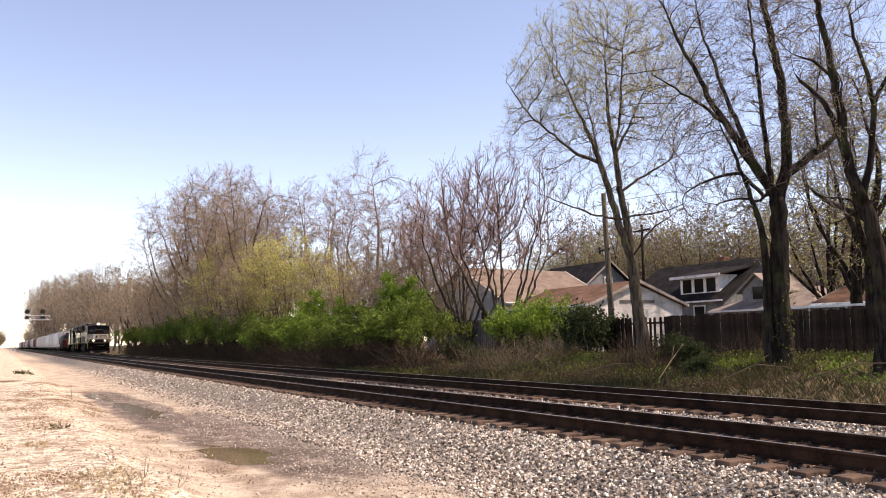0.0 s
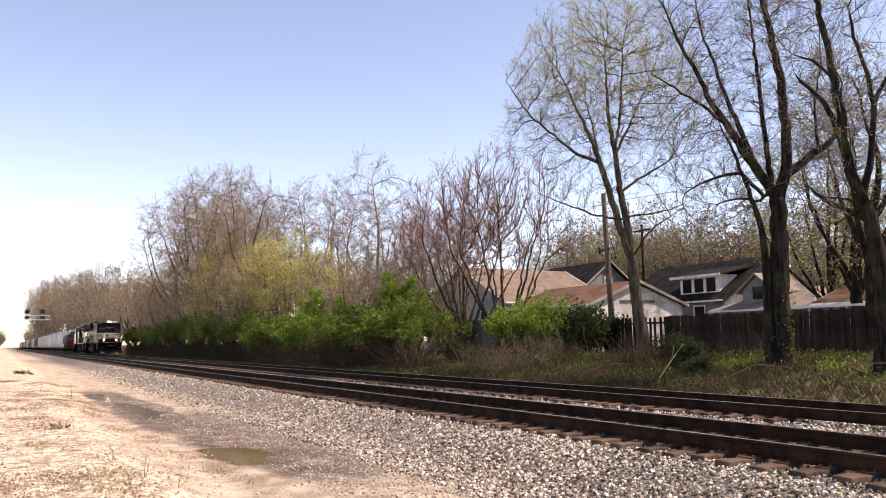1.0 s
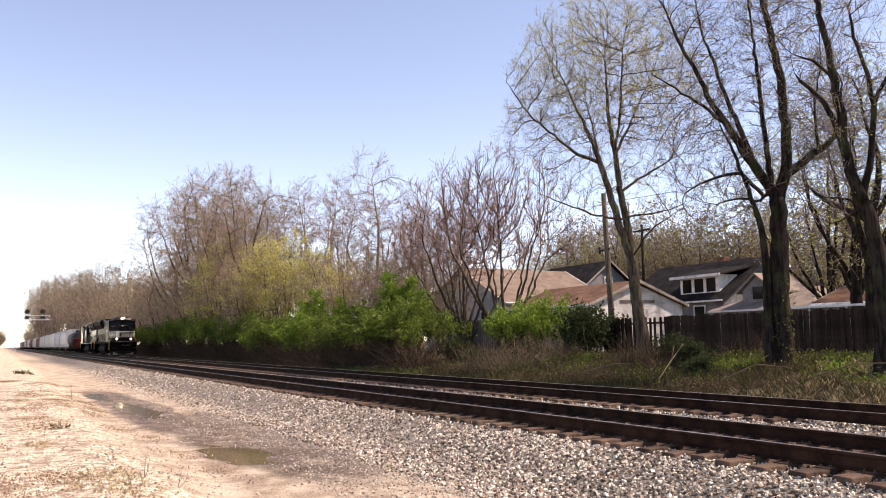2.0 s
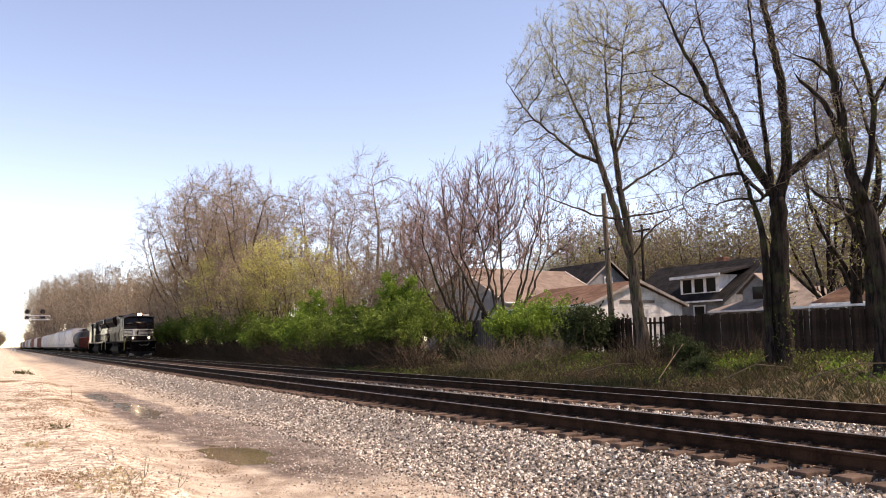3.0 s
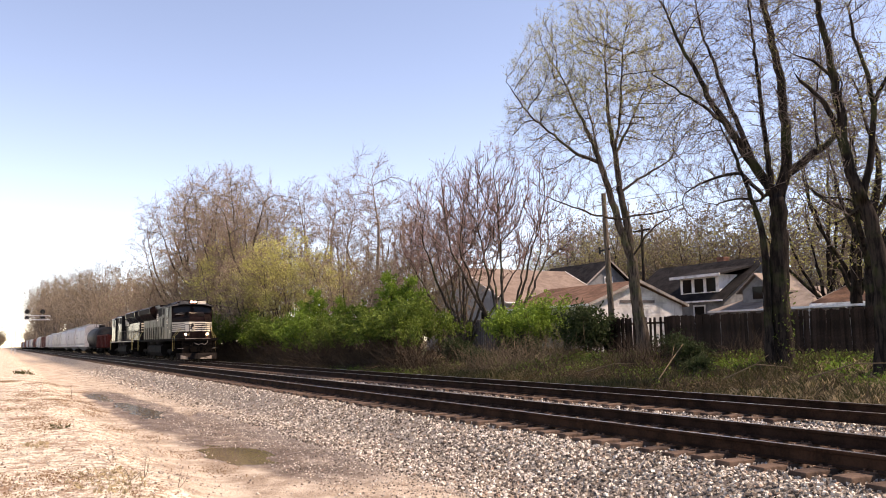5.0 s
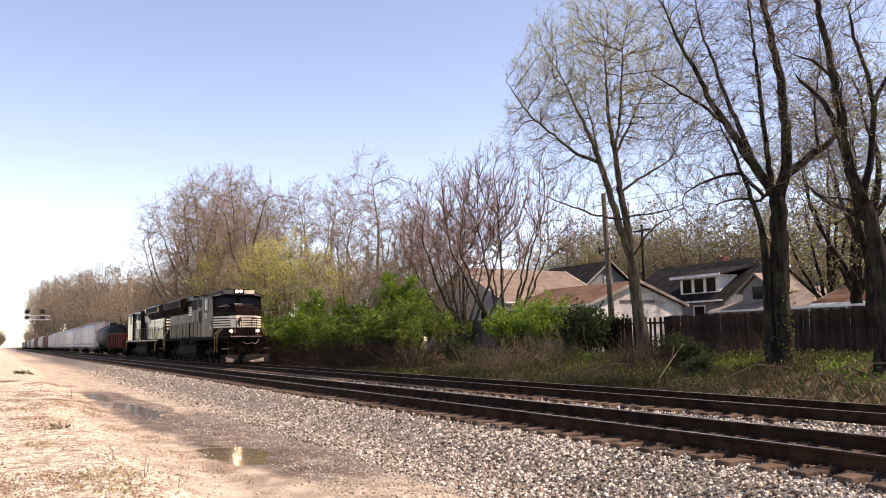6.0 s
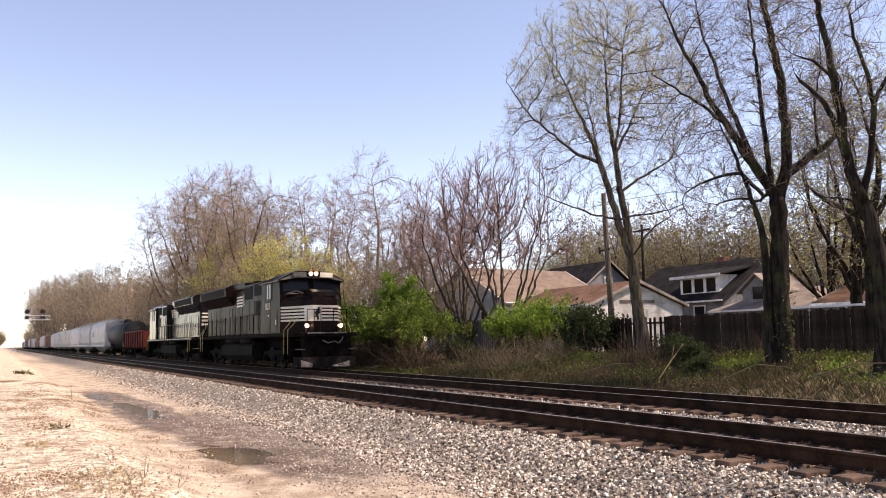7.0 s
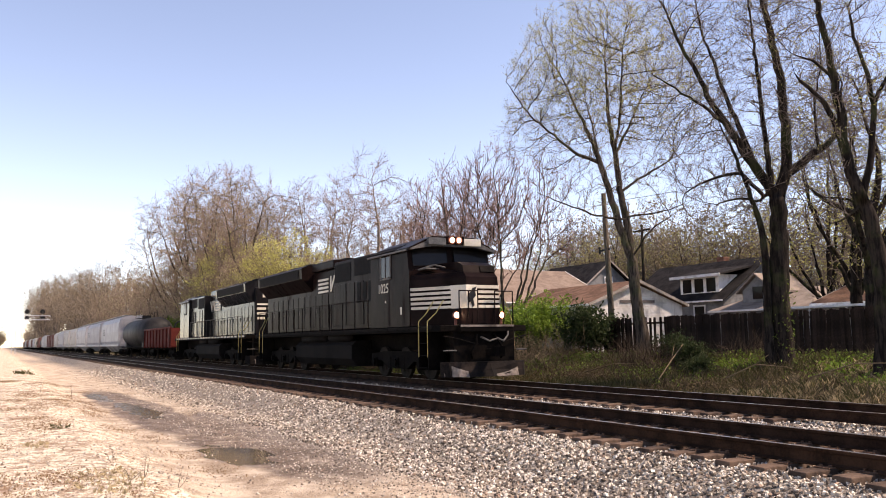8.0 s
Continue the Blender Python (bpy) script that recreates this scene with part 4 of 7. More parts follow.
    for i, (x, y, h) in enumerate(spots):
        put(low[i % 2], x, y, 83 * i, h / 12.0, first=i < 2)
    # yellow flowering tree
    t = grown_tree("budding_maple", 71, leaders(g, 10.6, 1.8, 0.16, 7, 4.2, 0.3), lumps(g, 10.9, 1.5, 4.6, 6, 800), dense, (M_BARK_MID, M_TWIG, M_BUD_YELLOW), "round tree full of yellow-green spring buds", group="yellow budding trees", buds=(14000, 0.08, 0.13), bold=0.026, fine=False, step=0.55, reach=3.5, kill=1.0, tip=0.016)
    put(t, -73.1, 22.6, 0, 1.05, first=True)
    put(t, -78.5, 22.0, 140, 0.9)
    put(t, -88.5, 21.6, 250, 1.15)
    put(t, -68.5, 24.6, 310, 0.85)
    # wood behind the houses
    back = []
    for s in (1, 2):
        t = grown_tree("backyard_tree", 80 + s, leaders(g, 15.0, 3.0, 0.24, 6, 5.0), lumps(g, 15.2, 2.2, 5.6, 6, 700), [(2, 0.0, 1.0, 1.1, 46, 0.08, 3, 0.7, 0.5, 0.2, 0.2, 0.018), (3, 0.1, 1.0, 0.8, 44, 0.06, 2, 0.75, 0.5, 0.2, 0.2, 0.016)], (M_BARK_SHADED, M_TWIG_DARK, M_BUD), "bare backyard tree with yellow-green buds behind the houses", group="trees behind the houses", buds=(3800, 0.075, 0.2), bold=0.026, fine=False, step=0.6, reach=3.8, kill=1.1, tip=0.016)
        back.append(t)
    spots = [(-66.9, 60, 11.5), (-68.1, 65, 12), (-57.5, 58, 12), (-55.8, 62, 14), (-31.5, 41, 14.5), (-26.6, 37, 15.5), (-36.7, 52, 12), (-20, 36, 14.5), (-21, 46, 14), (-47, 64, 13), (-40, 66, 15), (-30, 60, 15), (-25, 55, 15), (-80, 60, 14), (-75, 62, 15), (-86, 66, 15), (-50, 60, 12), (-33, 54, 11), (-62, 60, 12), (-70, 58, 13), (-84, 56, 12), (-78, 57, 13), (-73, 66, 15), (-90, 62, 14), (-67, 63, 13)]
    for i, (x, y, h) in enumerate(spots):
        put(back[i % 2], x, y, 97 * i, h / 15.0, first=i < 2)
    # distant woods: one joined mass of many crowns
    pieces, dabs = [], []
    g = np.random.RandomState(90)

    def crown(x, y, h, w, n):
        rows = dome(g, 10, h, w, h * 0.2, h * 0.018)
        P, R = stems(rows, 6, g, 0.2)
        off = np.array([x, y, float(ground_z(x, y)) - 0.3])
        A, RA = spawn(g, P, R, 5, 0.15, 1.0, h * 0.25, 50, 0.1, 4, 0.5, 0.3, 0.15, 0.4, 0.04)
        B, RB = spawn(g, A, RA, n * 2, 0.1, 1.0, h * 0.12, 48, 0.1, 2, 0.6, 0.5, 0.2, 0.3, 0.03)
        for p, r in ((P, R), (A, RA)):
            pieces.append(tubes(p + off, r, 3))
        pieces.append(twiglets(g, B + off, RB))
        dabs.append(leaves(g, B + off, 210 * n, 0.22, 0.5))
    for i in range(34):
        crown(-196 - 12 * i + g.uniform(-4, 4), 20.5 + g.uniform(-1, 4), (20 + 0.8 * i) * g.uniform(0.88, 1.05), 8.0 + 0.12 * i, 6)
    for i in range(14):
        crown(-640 - 34 * i, 24 + g.uniform(-2, 6), g.uniform(20, 25), 8.0, 5)
    for i in range(10):
        crown(-170 - 30 * i + g.uniform(-5, 5), 30 + g.uniform(-1, 5), (16 + 1.2 * i) * g.uniform(0.9, 1.05), 7.5, 6)
    for i in range(20):
        crown(-66 + 3.6 * i, 92 + g.uniform(-8, 12), g.uniform(12, 17), 5.5, 7)
    for i in range(12):
        crown(-150 + 7 * i, 78 + g.uniform(-8, 12), g.uniform(10, 15), 5, 7)
    for i in range(16):
        q, y = 0.78 + 0.037 * i, 72 + g.uniform(-12, 20)
        crown(-q * y, y, 0.165 * math.hypot(q * y, y) * g.uniform(0.8, 1.05), 6.0, 6)
    for i in range(8):
        crown(-420 - 60 * i, 0.5 - 3 * g.uniform(0, 1), g.uniform(9, 12), 3.0, 6)
    v, f = join(pieces)
    tagged(new("distant_woods", array_mesh("distant_woods", v, f, M_TWIG_MID, True)), "far brown leafless woods along the railway", "woods", kind="stuff")
    v, f = join(dabs)
    tagged(new("distant_woods_buds", array_mesh("distant_woods_buds", v, f, M_BUD_FAR)), "olive-brown spring buds on the far woods", "woods", kind="stuff")


def build_shrubs():
    g = np.random.RandomState(100)

    def fan(n, height, spread, r):
        out = []
        for i in range(n):
            a = g.uniform(0, 6.283)
            w, top = spread * g.uniform(0.2, 1.0), height * g.uniform(0.6, 1.0)
            c, s = math.cos(a), math.sin(a)
            top *= 1 - 0.35 * (w / spread) ** 2
            out.append([(c * w * 0.25, s * w * 0.25, 0, r), (c * w * 0.55, s * w * 0.55, top * 0.5, r * 0.6), (c * w, s * w, top, r * 0.2)])
        return out
    plan = [(0, 8, 0.25, 1.0, 1.1, 45, 0.15, 3, 0.6, 0.3, 0.15, 0.2), (1, 3, 0.2, 1.0, 0.6, 45, 0.1, 2, 0.6, 0.5, 0.2, 0.2)]
    made = []
    for s, (mat, n) in enumerate(((M_LEAF, 8500), (M_LEAF, 8000), (M_LEAF_LIGHT, 7000))):
        t = make_tree("honeysuckle_shrub", 110 + s, fan(26, 3.6, 3.0, 0.035), plan, (M_BRUSH, M_BRUSH, mat), "dense leafy green shrub with brown lower stems" if s < 2 else "light yellow-green leafy shrub", "shrub", "green shrubs along the tracks", (n, 0.11, 0.15), 0.05, 1, 6, (2.15, 2.2, 1.3)[s])
        made.append(t)
    spots = [(0, -42.8, 19.9, 0.98), (1, -45.6, 20.8, 1.08), (0, -48.6, 20.0, 1.0), (2, -59.0, 20.0, 1.05), (1, -66.5, 19.6, 0.98), (0, -75, 19.6, 1.15), (1, -84, 19.6, 1.3), (0, -95, 19.5, 1.35), (1, -106, 19.3, 1.2), (2, -37.2, 25.2, 0.86), (2, -41.5, 27.5, 0.85), (1, -55.5, 20.5, 0.7), (0, -118, 19.2, 1.2), (1, -135, 19.2, 1.2), (2, -70, 20.5, 0.9)]
    seen = set()
    for i, (kind, x, y, s) in enumerate(spots):
        put(made[kind], x, y, 71 * i, s, 0.12, first=kind not in seen)
        seen.add(kind)
    # tall narrow saplings in leaf
    rows = [[(0, 0, 0, 0.05), (0.1, 0, 2.6, 0.04), (0.0, 0, 5.6, 0.01)], [(0, 0, 0.8, 0.03), (0.6, 0.2, 2.6, 0.02), (0.7, 0.2, 4.6, 0.008)], [(0, 0, 0.8, 0.03), (-0.6, 0.2, 2.6, 0.02), (-0.7, 0.2, 4.4, 0.008)]]
    t = make_tree("leafy_sapling", 120, rows, [(0, 16, 0.2, 1.0, 0.9, 50, 0.2, 4, 0.6, 0.3, 0.15, 0.4), (1, 5, 0.2, 1.0, 0.5, 45, 0.1, 3, 0.6, 0.5, 0.2, 0.2)], (M_BRUSH, M_BRUSH, M_LEAF_LIGHT), "slim young tree in bright green leaf", "sapling", "leafy saplings", (6500, 0.1, 0.12), 0.03, 1, 6)
    put(t, -47.0, 21.0, 0, 1.0, first=True)
    put(t, -59.5, 20.5, 90, 0.95)
    put(t, -46.0, 22.0, 200, 0.9)
    put(t, -58.0, 22.0, 10, 0.8)
    # dark evergreen vine heap by the garage
    t = make_tree("vine_covered_bush", 130, fan(16, 2.4, 1.2, 0.03), plan, (M_BRUSH, M_BRUSH, M_LEAF_DARK), "dark evergreen bush overgrown with vines at the fence", "bush", "", (5000, 0.11, 0.12), 0.05, 1, 6)
    put(t, -32.6, 25.3, first=True)
    put(t, -38.4, 24.3, 80, 0.72)
    put(t, -36.0, 23.6, 150, 0.55)
    # small dark copies added where the bank only has a shaded hollow
    put(t, -23.2, 22.4, 40, 0.46)
    put(t, -24.8, 23.4, 260, 0.5)
    put(t, -21.4, 21.0, 170, 0.36)
    # two more added to darken the hollow by the brambles
    put(t, -38.6, 21.4, 300, 0.62)
    put(t, -36.2, 21.0, 20, 0.45)


def build_undergrowth():
    g = np.random.RandomState(140)
    # grass on the far bank
    def blades(n, xa, xb, ya, yb, h, mat, name, label, lean=0.5):
        x, y = g.uniform(xa, xb, n), g.uniform(ya, yb, n)
        z = ground_z(x, y)
        hh = h * g.uniform(0.4, 1.3, n) * (0.6 + 0.5 * np.clip(ridge(x, y, 8) + 0.5, 0, 1.4))
        a = g.uniform(0, 6.283, n)
        l = hh * lean * g.uniform(0.2, 1.2, n)
        w = 0.004 + 0.005 * g.uniform(0, 1, n)
        b = a + 1.57 + g.uniform(-0.5, 0.5, n)
        base = np.stack([x, y, z - 0.02], 1)
        side = np.stack([np.cos(b) * w, np.sin(b) * w, 0 * w], 1)
        mid = base + np.stack([np.cos(a) * l * 0.35, np.sin(a) * l * 0.35, hh * 0.6], 1)
        tip = base + np.stack([np.cos(a) * l, np.sin(a) * l, hh], 1)
        V = np.stack([base - side, base + side, mid + side * 0.7, tip], 1).reshape(-1, 3)
        tagged(new(name, array_mesh(name, V, np.arange(4 * n).reshape(-1, 4), mat)), label, "grass", kind="stuff")
    blades(60000, -42, -8, 17.0, 25.5, 0.36, M_GRASS, "bank_grass", "green and straw-coloured grass on the bank below the fence")
    blades(34000, -42, -8, 17.4, 25.5, 0.27, M_GRASS_DRY, "dry_grass", "dead straw-coloured grass on the bank", 0.9)
    blades(16000, -18, -8, 17.2, 23.0, 0.3, M_STRAW, "straw_grass", "pale straw-coloured dead grass on the bank", 0.9)
    blades(9000, -150, -42, 17.8, 20.5, 0.4, M_GRASS_DRY, "trackside_grass", "dry grass at the foot of the shrubs", 0.8)
    # tangled dead stems
    def brush(n, xa, xb, ya, yb, h, name, label, r=0.008, mat=M_BRUSH):
        x, y = g.uniform(xa, xb, n), g.uniform(ya, yb, n)
        a, t = g.uniform(0, 6.283, n), g.uniform(0.2, 1.3, n)
        L = h * g.uniform(0.5, 1.4, n)
        d = np.stack([np.cos(a) * np.sin(t), np.sin(a) * np.sin(t), np.cos(t)], 1)
        P = np.empty((n, 3, 3))
        P[:, 0] = np.stack([x, y, ground_z(x, y) - 0.05], 1)
        for k in range(1, 3):
            d = unit(d + g.normal(0, 0.28, d.shape) - np.array([0, 0, 0.12 * k]))
            P[:, k] = P[:, k - 1] + d * (L / 2)[:, None]
        V, F = tubes(P, r * g.uniform(0.6, 1.5, (n, 1)) * np.array([[1, 0.75, 0.3]]), 3)
        tagged(new(name, array_mesh(name, V, F, mat)), label, "brush", kind="stuff")
    brush(4500, -40, -8, 17.4, 25.4, 0.9, "dead_brush", "tangled dead brown stems on the bank", 0.0055)
    brush(240, -40, -8, 17.4, 24.0, 0.8, "pale_stalks", "pale broken dead stalks on the bank", 0.0075, M_BRUSH_PALE)
    brush(1300, -36.6, -31.2, 19.6, 24.2, 1.6, "bramble_heap", "heap of tan dead brambles below the shrubs", 0.008, M_BRUSH_PALE)
    # mounds of matted dead stems
    # the last two mounds are added to darken the shaded hollow
    for (x, y, r, h, n) in ((-23.5, 19.2, 1.5, 1.0, 700), (-26.5, 19.8, 1.6, 1.0, 700), (-20.2, 19.0, 1.2, 0.8, 450), (-16.0, 19.2, 1.6, 0.9, 600), (-12.0, 19.4, 1.6, 0.9, 500), (-30.5, 20.6, 1.7, 1.1, 700), (-22.6, 24.6, 1.0, 1.7, 300), (-24.6, 21.6, 1.6, 1.9, 900), (-25.8, 22.6, 1.2, 1.8, 500)):
        brush(n, x - r, x + r, y - r * 0.6, y + r * 0.6, h * 0.7, "brush_mound", "mound of matted dead brown stems on the bank", 0.0065)
    brush(6500, -145, -38, 18.2, 19.4, 1.7, "shrub_edge_stems", "dead brown stems before the green shrubs", 0.012)
    brush(9000, -150, -38, 18.6, 20.8, 2.5, "thicket_stems", "brown leafless stems under the shrubs", 0.012)
    # withered leaves caught in the brush, and brown plant litter on the sandy bank
    for (n, m, xa, xb, ya, yb, sd, top, size, mat, name, label) in (
            (42000, 70, -40, -8, 17.6, 24.0, 0.7, 0.75, 0.034, M_GRASS_DRY, "withered_leaves", "withered brown leaves and stems matted on the bank"),
            (12000, 40, -40, -8, 17.6, 25.0, 0.6, 0.5, 0.04, M_GRASS, "ground_ivy", "dull green leaves among the dead brush"),
            (20000, 56, -46, -7, -0.3, 3.0, 0.3, 0.014, 0.016, M_LITTER, "plant_litter", "reddish-brown plant litter scattered over the sandy bank")):
        cx, cy, ch = g.uniform(xa, xb, m), g.uniform(ya, yb, m), g.uniform(0.4, 1.0, m)
        k = g.randint(0, m, n)
        x, y = cx[k] + 1.5 * g.normal(0, sd, n), cy[k] + g.normal(0, sd * 0.7, n)
        far = np.hypot((x - cx[k]) / 1.5, y - cy[k]) / (2.2 * sd)
        z = ground_z(x, y) + 0.004
        P = np.stack([np.stack([x, y, z], 1), np.stack([x, y, z + top * ch[k] * np.clip(1 - far, 0.1, 1)], 1)], 1)
        V, F = leaves(g, P, n, size, 0.02 if top > 0.1 else 0.004)
        tagged(new(name, array_mesh(name, V, F, mat)), label, "plants", kind="stuff")
    # low green plants on the bank
    for i in range(3):
        n = (15000, 6000, 9000)[i]
        cx = g.uniform(-38, -10, (44, 0, 22)[i]) if i != 1 else g.uniform(-48, -36, 10)
        cy = g.uniform(19.8, 24.8, len(cx)) if i != 1 else g.uniform(17.6, 19.5, len(cx))
        k = g.randint(0, len(cx), n)
        x, y = cx[k] + g.normal(0, 0.55, n), cy[k] + g.normal(0, 0.5, n)
        P = np.stack([np.stack([x, y, ground_z(x, y)], 1), np.stack([x, y, ground_z(x, y) + g.uniform(0.1, 0.45, n)], 1)], 1)
        V, F = leaves(g, P, n, 0.062, 0.06)
        tagged(new("weeds", array_mesh("weeds", V, F, M_LEAF_LIGHT if i == 2 else M_LEAF)), "low bright green weeds on the bank", "weeds", kind="stuff")

    # sparse weeds, tufts and dry stalks on the pale bank by the camera
    for i, (x, y, r, n, mat, label) in enumerate(((-56.0, 1.3, 0.8, 130, M_GRASS, "low green weed patch on the gravel bank"), (-18.4, 1.05, 0.3, 60, M_GRASS, "small green tuft on the gravel bank"), (-15.3, 0.55, 0.35, 80, M_STRAW, "thin straw-green tuft on the gravel bank"), (-10.9, 1.2, 0.6, 260, M_STRAW, "flattened dry brown grass patch on the bank"))):
        t = g.uniform(0, 6.283, n)
        q = r * np.sqrt(g.uniform(0, 1, n))
        px, py = x + 1.6 * q * np.cos(t), y + 0.7 * q * np.sin(t)
        z = ground_z(px, py)
        P = np.stack([np.stack([px, py, z - 0.01], 1), np.stack([px + g.normal(0, 0.05, n), py + g.normal(0, 0.05, n), z + g.uniform(0.005, 0.05 + 0.25 * (i == 0), n)], 1)], 1)
        V, F = leaves(g, P, n, 0.035 + 0.05 * (i == 0), 0.015)
        V2, F2 = tubes(P, np.full((n, 2), 0.002), 3)
        V, F = join([(V, F), (V2, F2)])
        tagged(new("weed_patch", array_mesh("weed_patch", V, F, mat)), label, "weeds", kind="stuff")
    for i, (x, y, h) in enumerate(((-11.0, 1.62, 0.32), (-10.6, 1.95, 0.2), (-10.75, 1.4, 0.14), (-33.0, 1.3, 0.5), (-30.0, 2.1, 0.45), (-12.2, 1.4, 0.2), (-24.0, 1.0, 0.3))):
        rows = [[(0, 0, 0, 0.004), (0.02, 0.0, h * 0.5, 0.003), (-0.02 + 0.05 * (i % 2), 0.01, h, 0.0015)], [(0.01, 0, 0, 0.003), (0.08, 0.02, h * 0.4, 0.0025), (0.13, 0.03, h * 0.75, 0.0015)]]
        t = make_tree("dry_stalk", 150 + i, rows, [(0, 5, 0.3, 1.0, h * 0.5, 45, 0.2, 3, 0.6, 0.4, 0.2, 0.3, 0.0012), (1, 3, 0.3, 1.0, h * 0.25, 45, 0.1, 3, 0.7, 0.5, 0.2, 0.3, 0.001)], (M_BRUSH, M_BRUSH, M_GRASS_DRY), "dry brown weed stalk standing in the gravel", "weed", "dry stalks on the bank", wander=0.004, thick=1, k=5)
        put(t, x, y, 40 * i, first=True, sink=0.01)
    # broken branches lying on the bank
    for i, pts in enumerate((((-20.2, 18.2, -0.05), (-20.8, 19.3, 0.5), (-21.6, 20.6, 1.0)), ((-24.5, 18.6, 0.05), (-23.2, 18.9, 0.35), (-22.0, 19.0, 0.4)), ((-15.5, 19.2, 0.1), (-14.2, 19.3, 0.5), (-12.9, 19.6, 0.55)), ((-17.8, 18.4, 0.0), (-16.9, 18.8, 0.45), (-15.6, 18.7, 0.4)))):
        s = Shape().tube(pts, [0.022, 0.017, 0.007], 7)
        a, b = Vector(pts[1]), Vector(pts[2])
        s.tube([a, a + (b - a) * 0.4 + Vector((0.15, -0.2, 0.3))], [0.014, 0.006], 5)
        tagged(part("fallen_branch", s, M_BRUSH_PALE, label="pale broken branch lying on the brushy bank", smooth=True), category="branch", group="fallen branches")


# ---- houses, fences, poles ----
def siding(name, c1, c2, pitch=0.2):
    n = Nodes(name)
    x, y, z = n.split()
    saw = n.math("FRACT", n.math("DIVIDE", z, pitch))
    col = n.mix(n.ramp(n.noise(0.8, 6.0, 0.7), 0.4, 0.62), c1, c2)
    col = n.mix(n.math("MULTIPLY", n.ramp(n.noise(5.0, 5.0, 0.7, n.stretch(1, 1, 0.15)), 0.55, 0.7), 0.35), col, (0.25, 0.22, 0.19))
    n.bump(saw, 0.02, 0.7)
    return n.done(col, 0.8, 0, 0.12)


def shingles(name, c1, c2):
    n = Nodes(name)
    b = n.t.nodes.new("ShaderNodeTexBrick")
    n.put(b.inputs["Vector"], n.stretch(3.0, 3.0, 3.0))
    b.inputs["Scale"].default_value = 1.6
    col = n.mix(n.ramp(n.noise(1.2, 6.0, 0.7), 0.38, 0.62), c1, c2)
    col = n.mix(n.math("MULTIPLY", n.noise(22.0, 3.0, 0.7), 0.4), col, n.mix(0.5, c1, (0.05, 0.04, 0.035)))
    n.bump(b.outputs["Fac"], 0.012, 0.5)
    return n.done(col, 0.95, 0, 0.05)


M_PINK_ROOF = shingles("roof_faded_pink", (0.17, 0.128, 0.104), (0.25, 0.193, 0.16))
M_BROWN_ROOF = shingles("roof_brown", (0.12, 0.07, 0.05), (0.21, 0.125, 0.09))
M_DARK_ROOF = shingles("roof_charcoal", (0.012, 0.0115, 0.012), (0.032, 0.03, 0.03))
M_TAN_ROOF = shingles("roof_tan", (0.2, 0.165, 0.14), (0.3, 0.25, 0.215))
M_WHITE_WALL = siding("siding_white_weathered", (0.42, 0.4, 0.39), (0.66, 0.64, 0.62))
M_BLUE_WALL = siding("siding_pale_blue", (0.46, 0.5, 0.54), (0.6, 0.64, 0.68))
M_GREY_WALL = siding("siding_grey", (0.13, 0.135, 0.14), (0.22, 0.225, 0.235))
M_TRIM = surf("trim_white_paint", (0.66, 0.66, 0.66), (0.82, 0.82, 0.81), 2.0, 30, 0.55, dirt=(0.4, 0.37, 0.33))
M_EDGE = surf("roof_edge_weathered", (0.2, 0.175, 0.155), (0.36, 0.32, 0.29), 1.2, 20, 0.85)
# weathered wood, its tone lowered for the shade on the side facing the camera
M_FENCE_SHADED = surf("fence_weathered_shaded", (0.017, 0.011, 0.0083), (0.054, 0.0345, 0.026), 1.2, 16.0, 0.92, bump=0.008, vary=0.8)
M_FENCE_GREY = surf("fence_grey_wood", (0.06, 0.054, 0.055), (0.14, 0.125, 0.125), 1.2, 16.0, 0.92, bump=0.008, vary=0.8)
M_BRICK = surf("chimney_brick", (0.16, 0.075, 0.055), (0.28, 0.14, 0.1), 4.0, 30, 0.9, bump=0.01)
M_GALV = surf("galvanised_steel", (0.42, 0.43, 0.44), (0.6, 0.61, 0.62), 2.0, 30, 0.45, 0.8)
M_BLACK = surf("black_enamel", (0.012, 0.012, 0.013), (0.03, 0.03, 0.03), 2.0, 30, 0.5)
_n = Nodes("window_glass")
M_PANE = _n.done(_n.mix(_n.noise(0.7), (0.006, 0.006, 0.006), (0.016, 0.015, 0.015)), 0.08, 0, 0.15)


def window_unit(parent, w, h, m, panes=2):
    """A window whose outside faces -y, its centre at the pose m."""
    f = Shape().box(-w / 2 - 0.08, w / 2 + 0.08, -0.07, 0.0, h / 2, h / 2 + 0.1).box(-w / 2 - 0.08, -w / 2, -0.07, 0.0, -h / 2, h / 2).box(w / 2, w / 2 + 0.08, -0.07, 0.0, -h / 2, h / 2)
    f.box(-w / 2, w / 2, -0.05, 0.0, -0.03, 0.03)
    win = part("window", f, M_TRIM, parent, "white-framed window", at=m)
    part("sill", Shape().box(-w / 2 - 0.12, w / 2 + 0.12, -0.12, 0.0, -h / 2 - 0.08, -h / 2), M_TRIM, win)
    for k in range(panes):
        z0 = -h / 2 + k * h / panes
        part("pane", Shape().box(-w / 2, w / 2, -0.03, -0.01, z0 + 0.03, z0 + h / panes - 0.03), M_PANE, win, "dark glass pane")


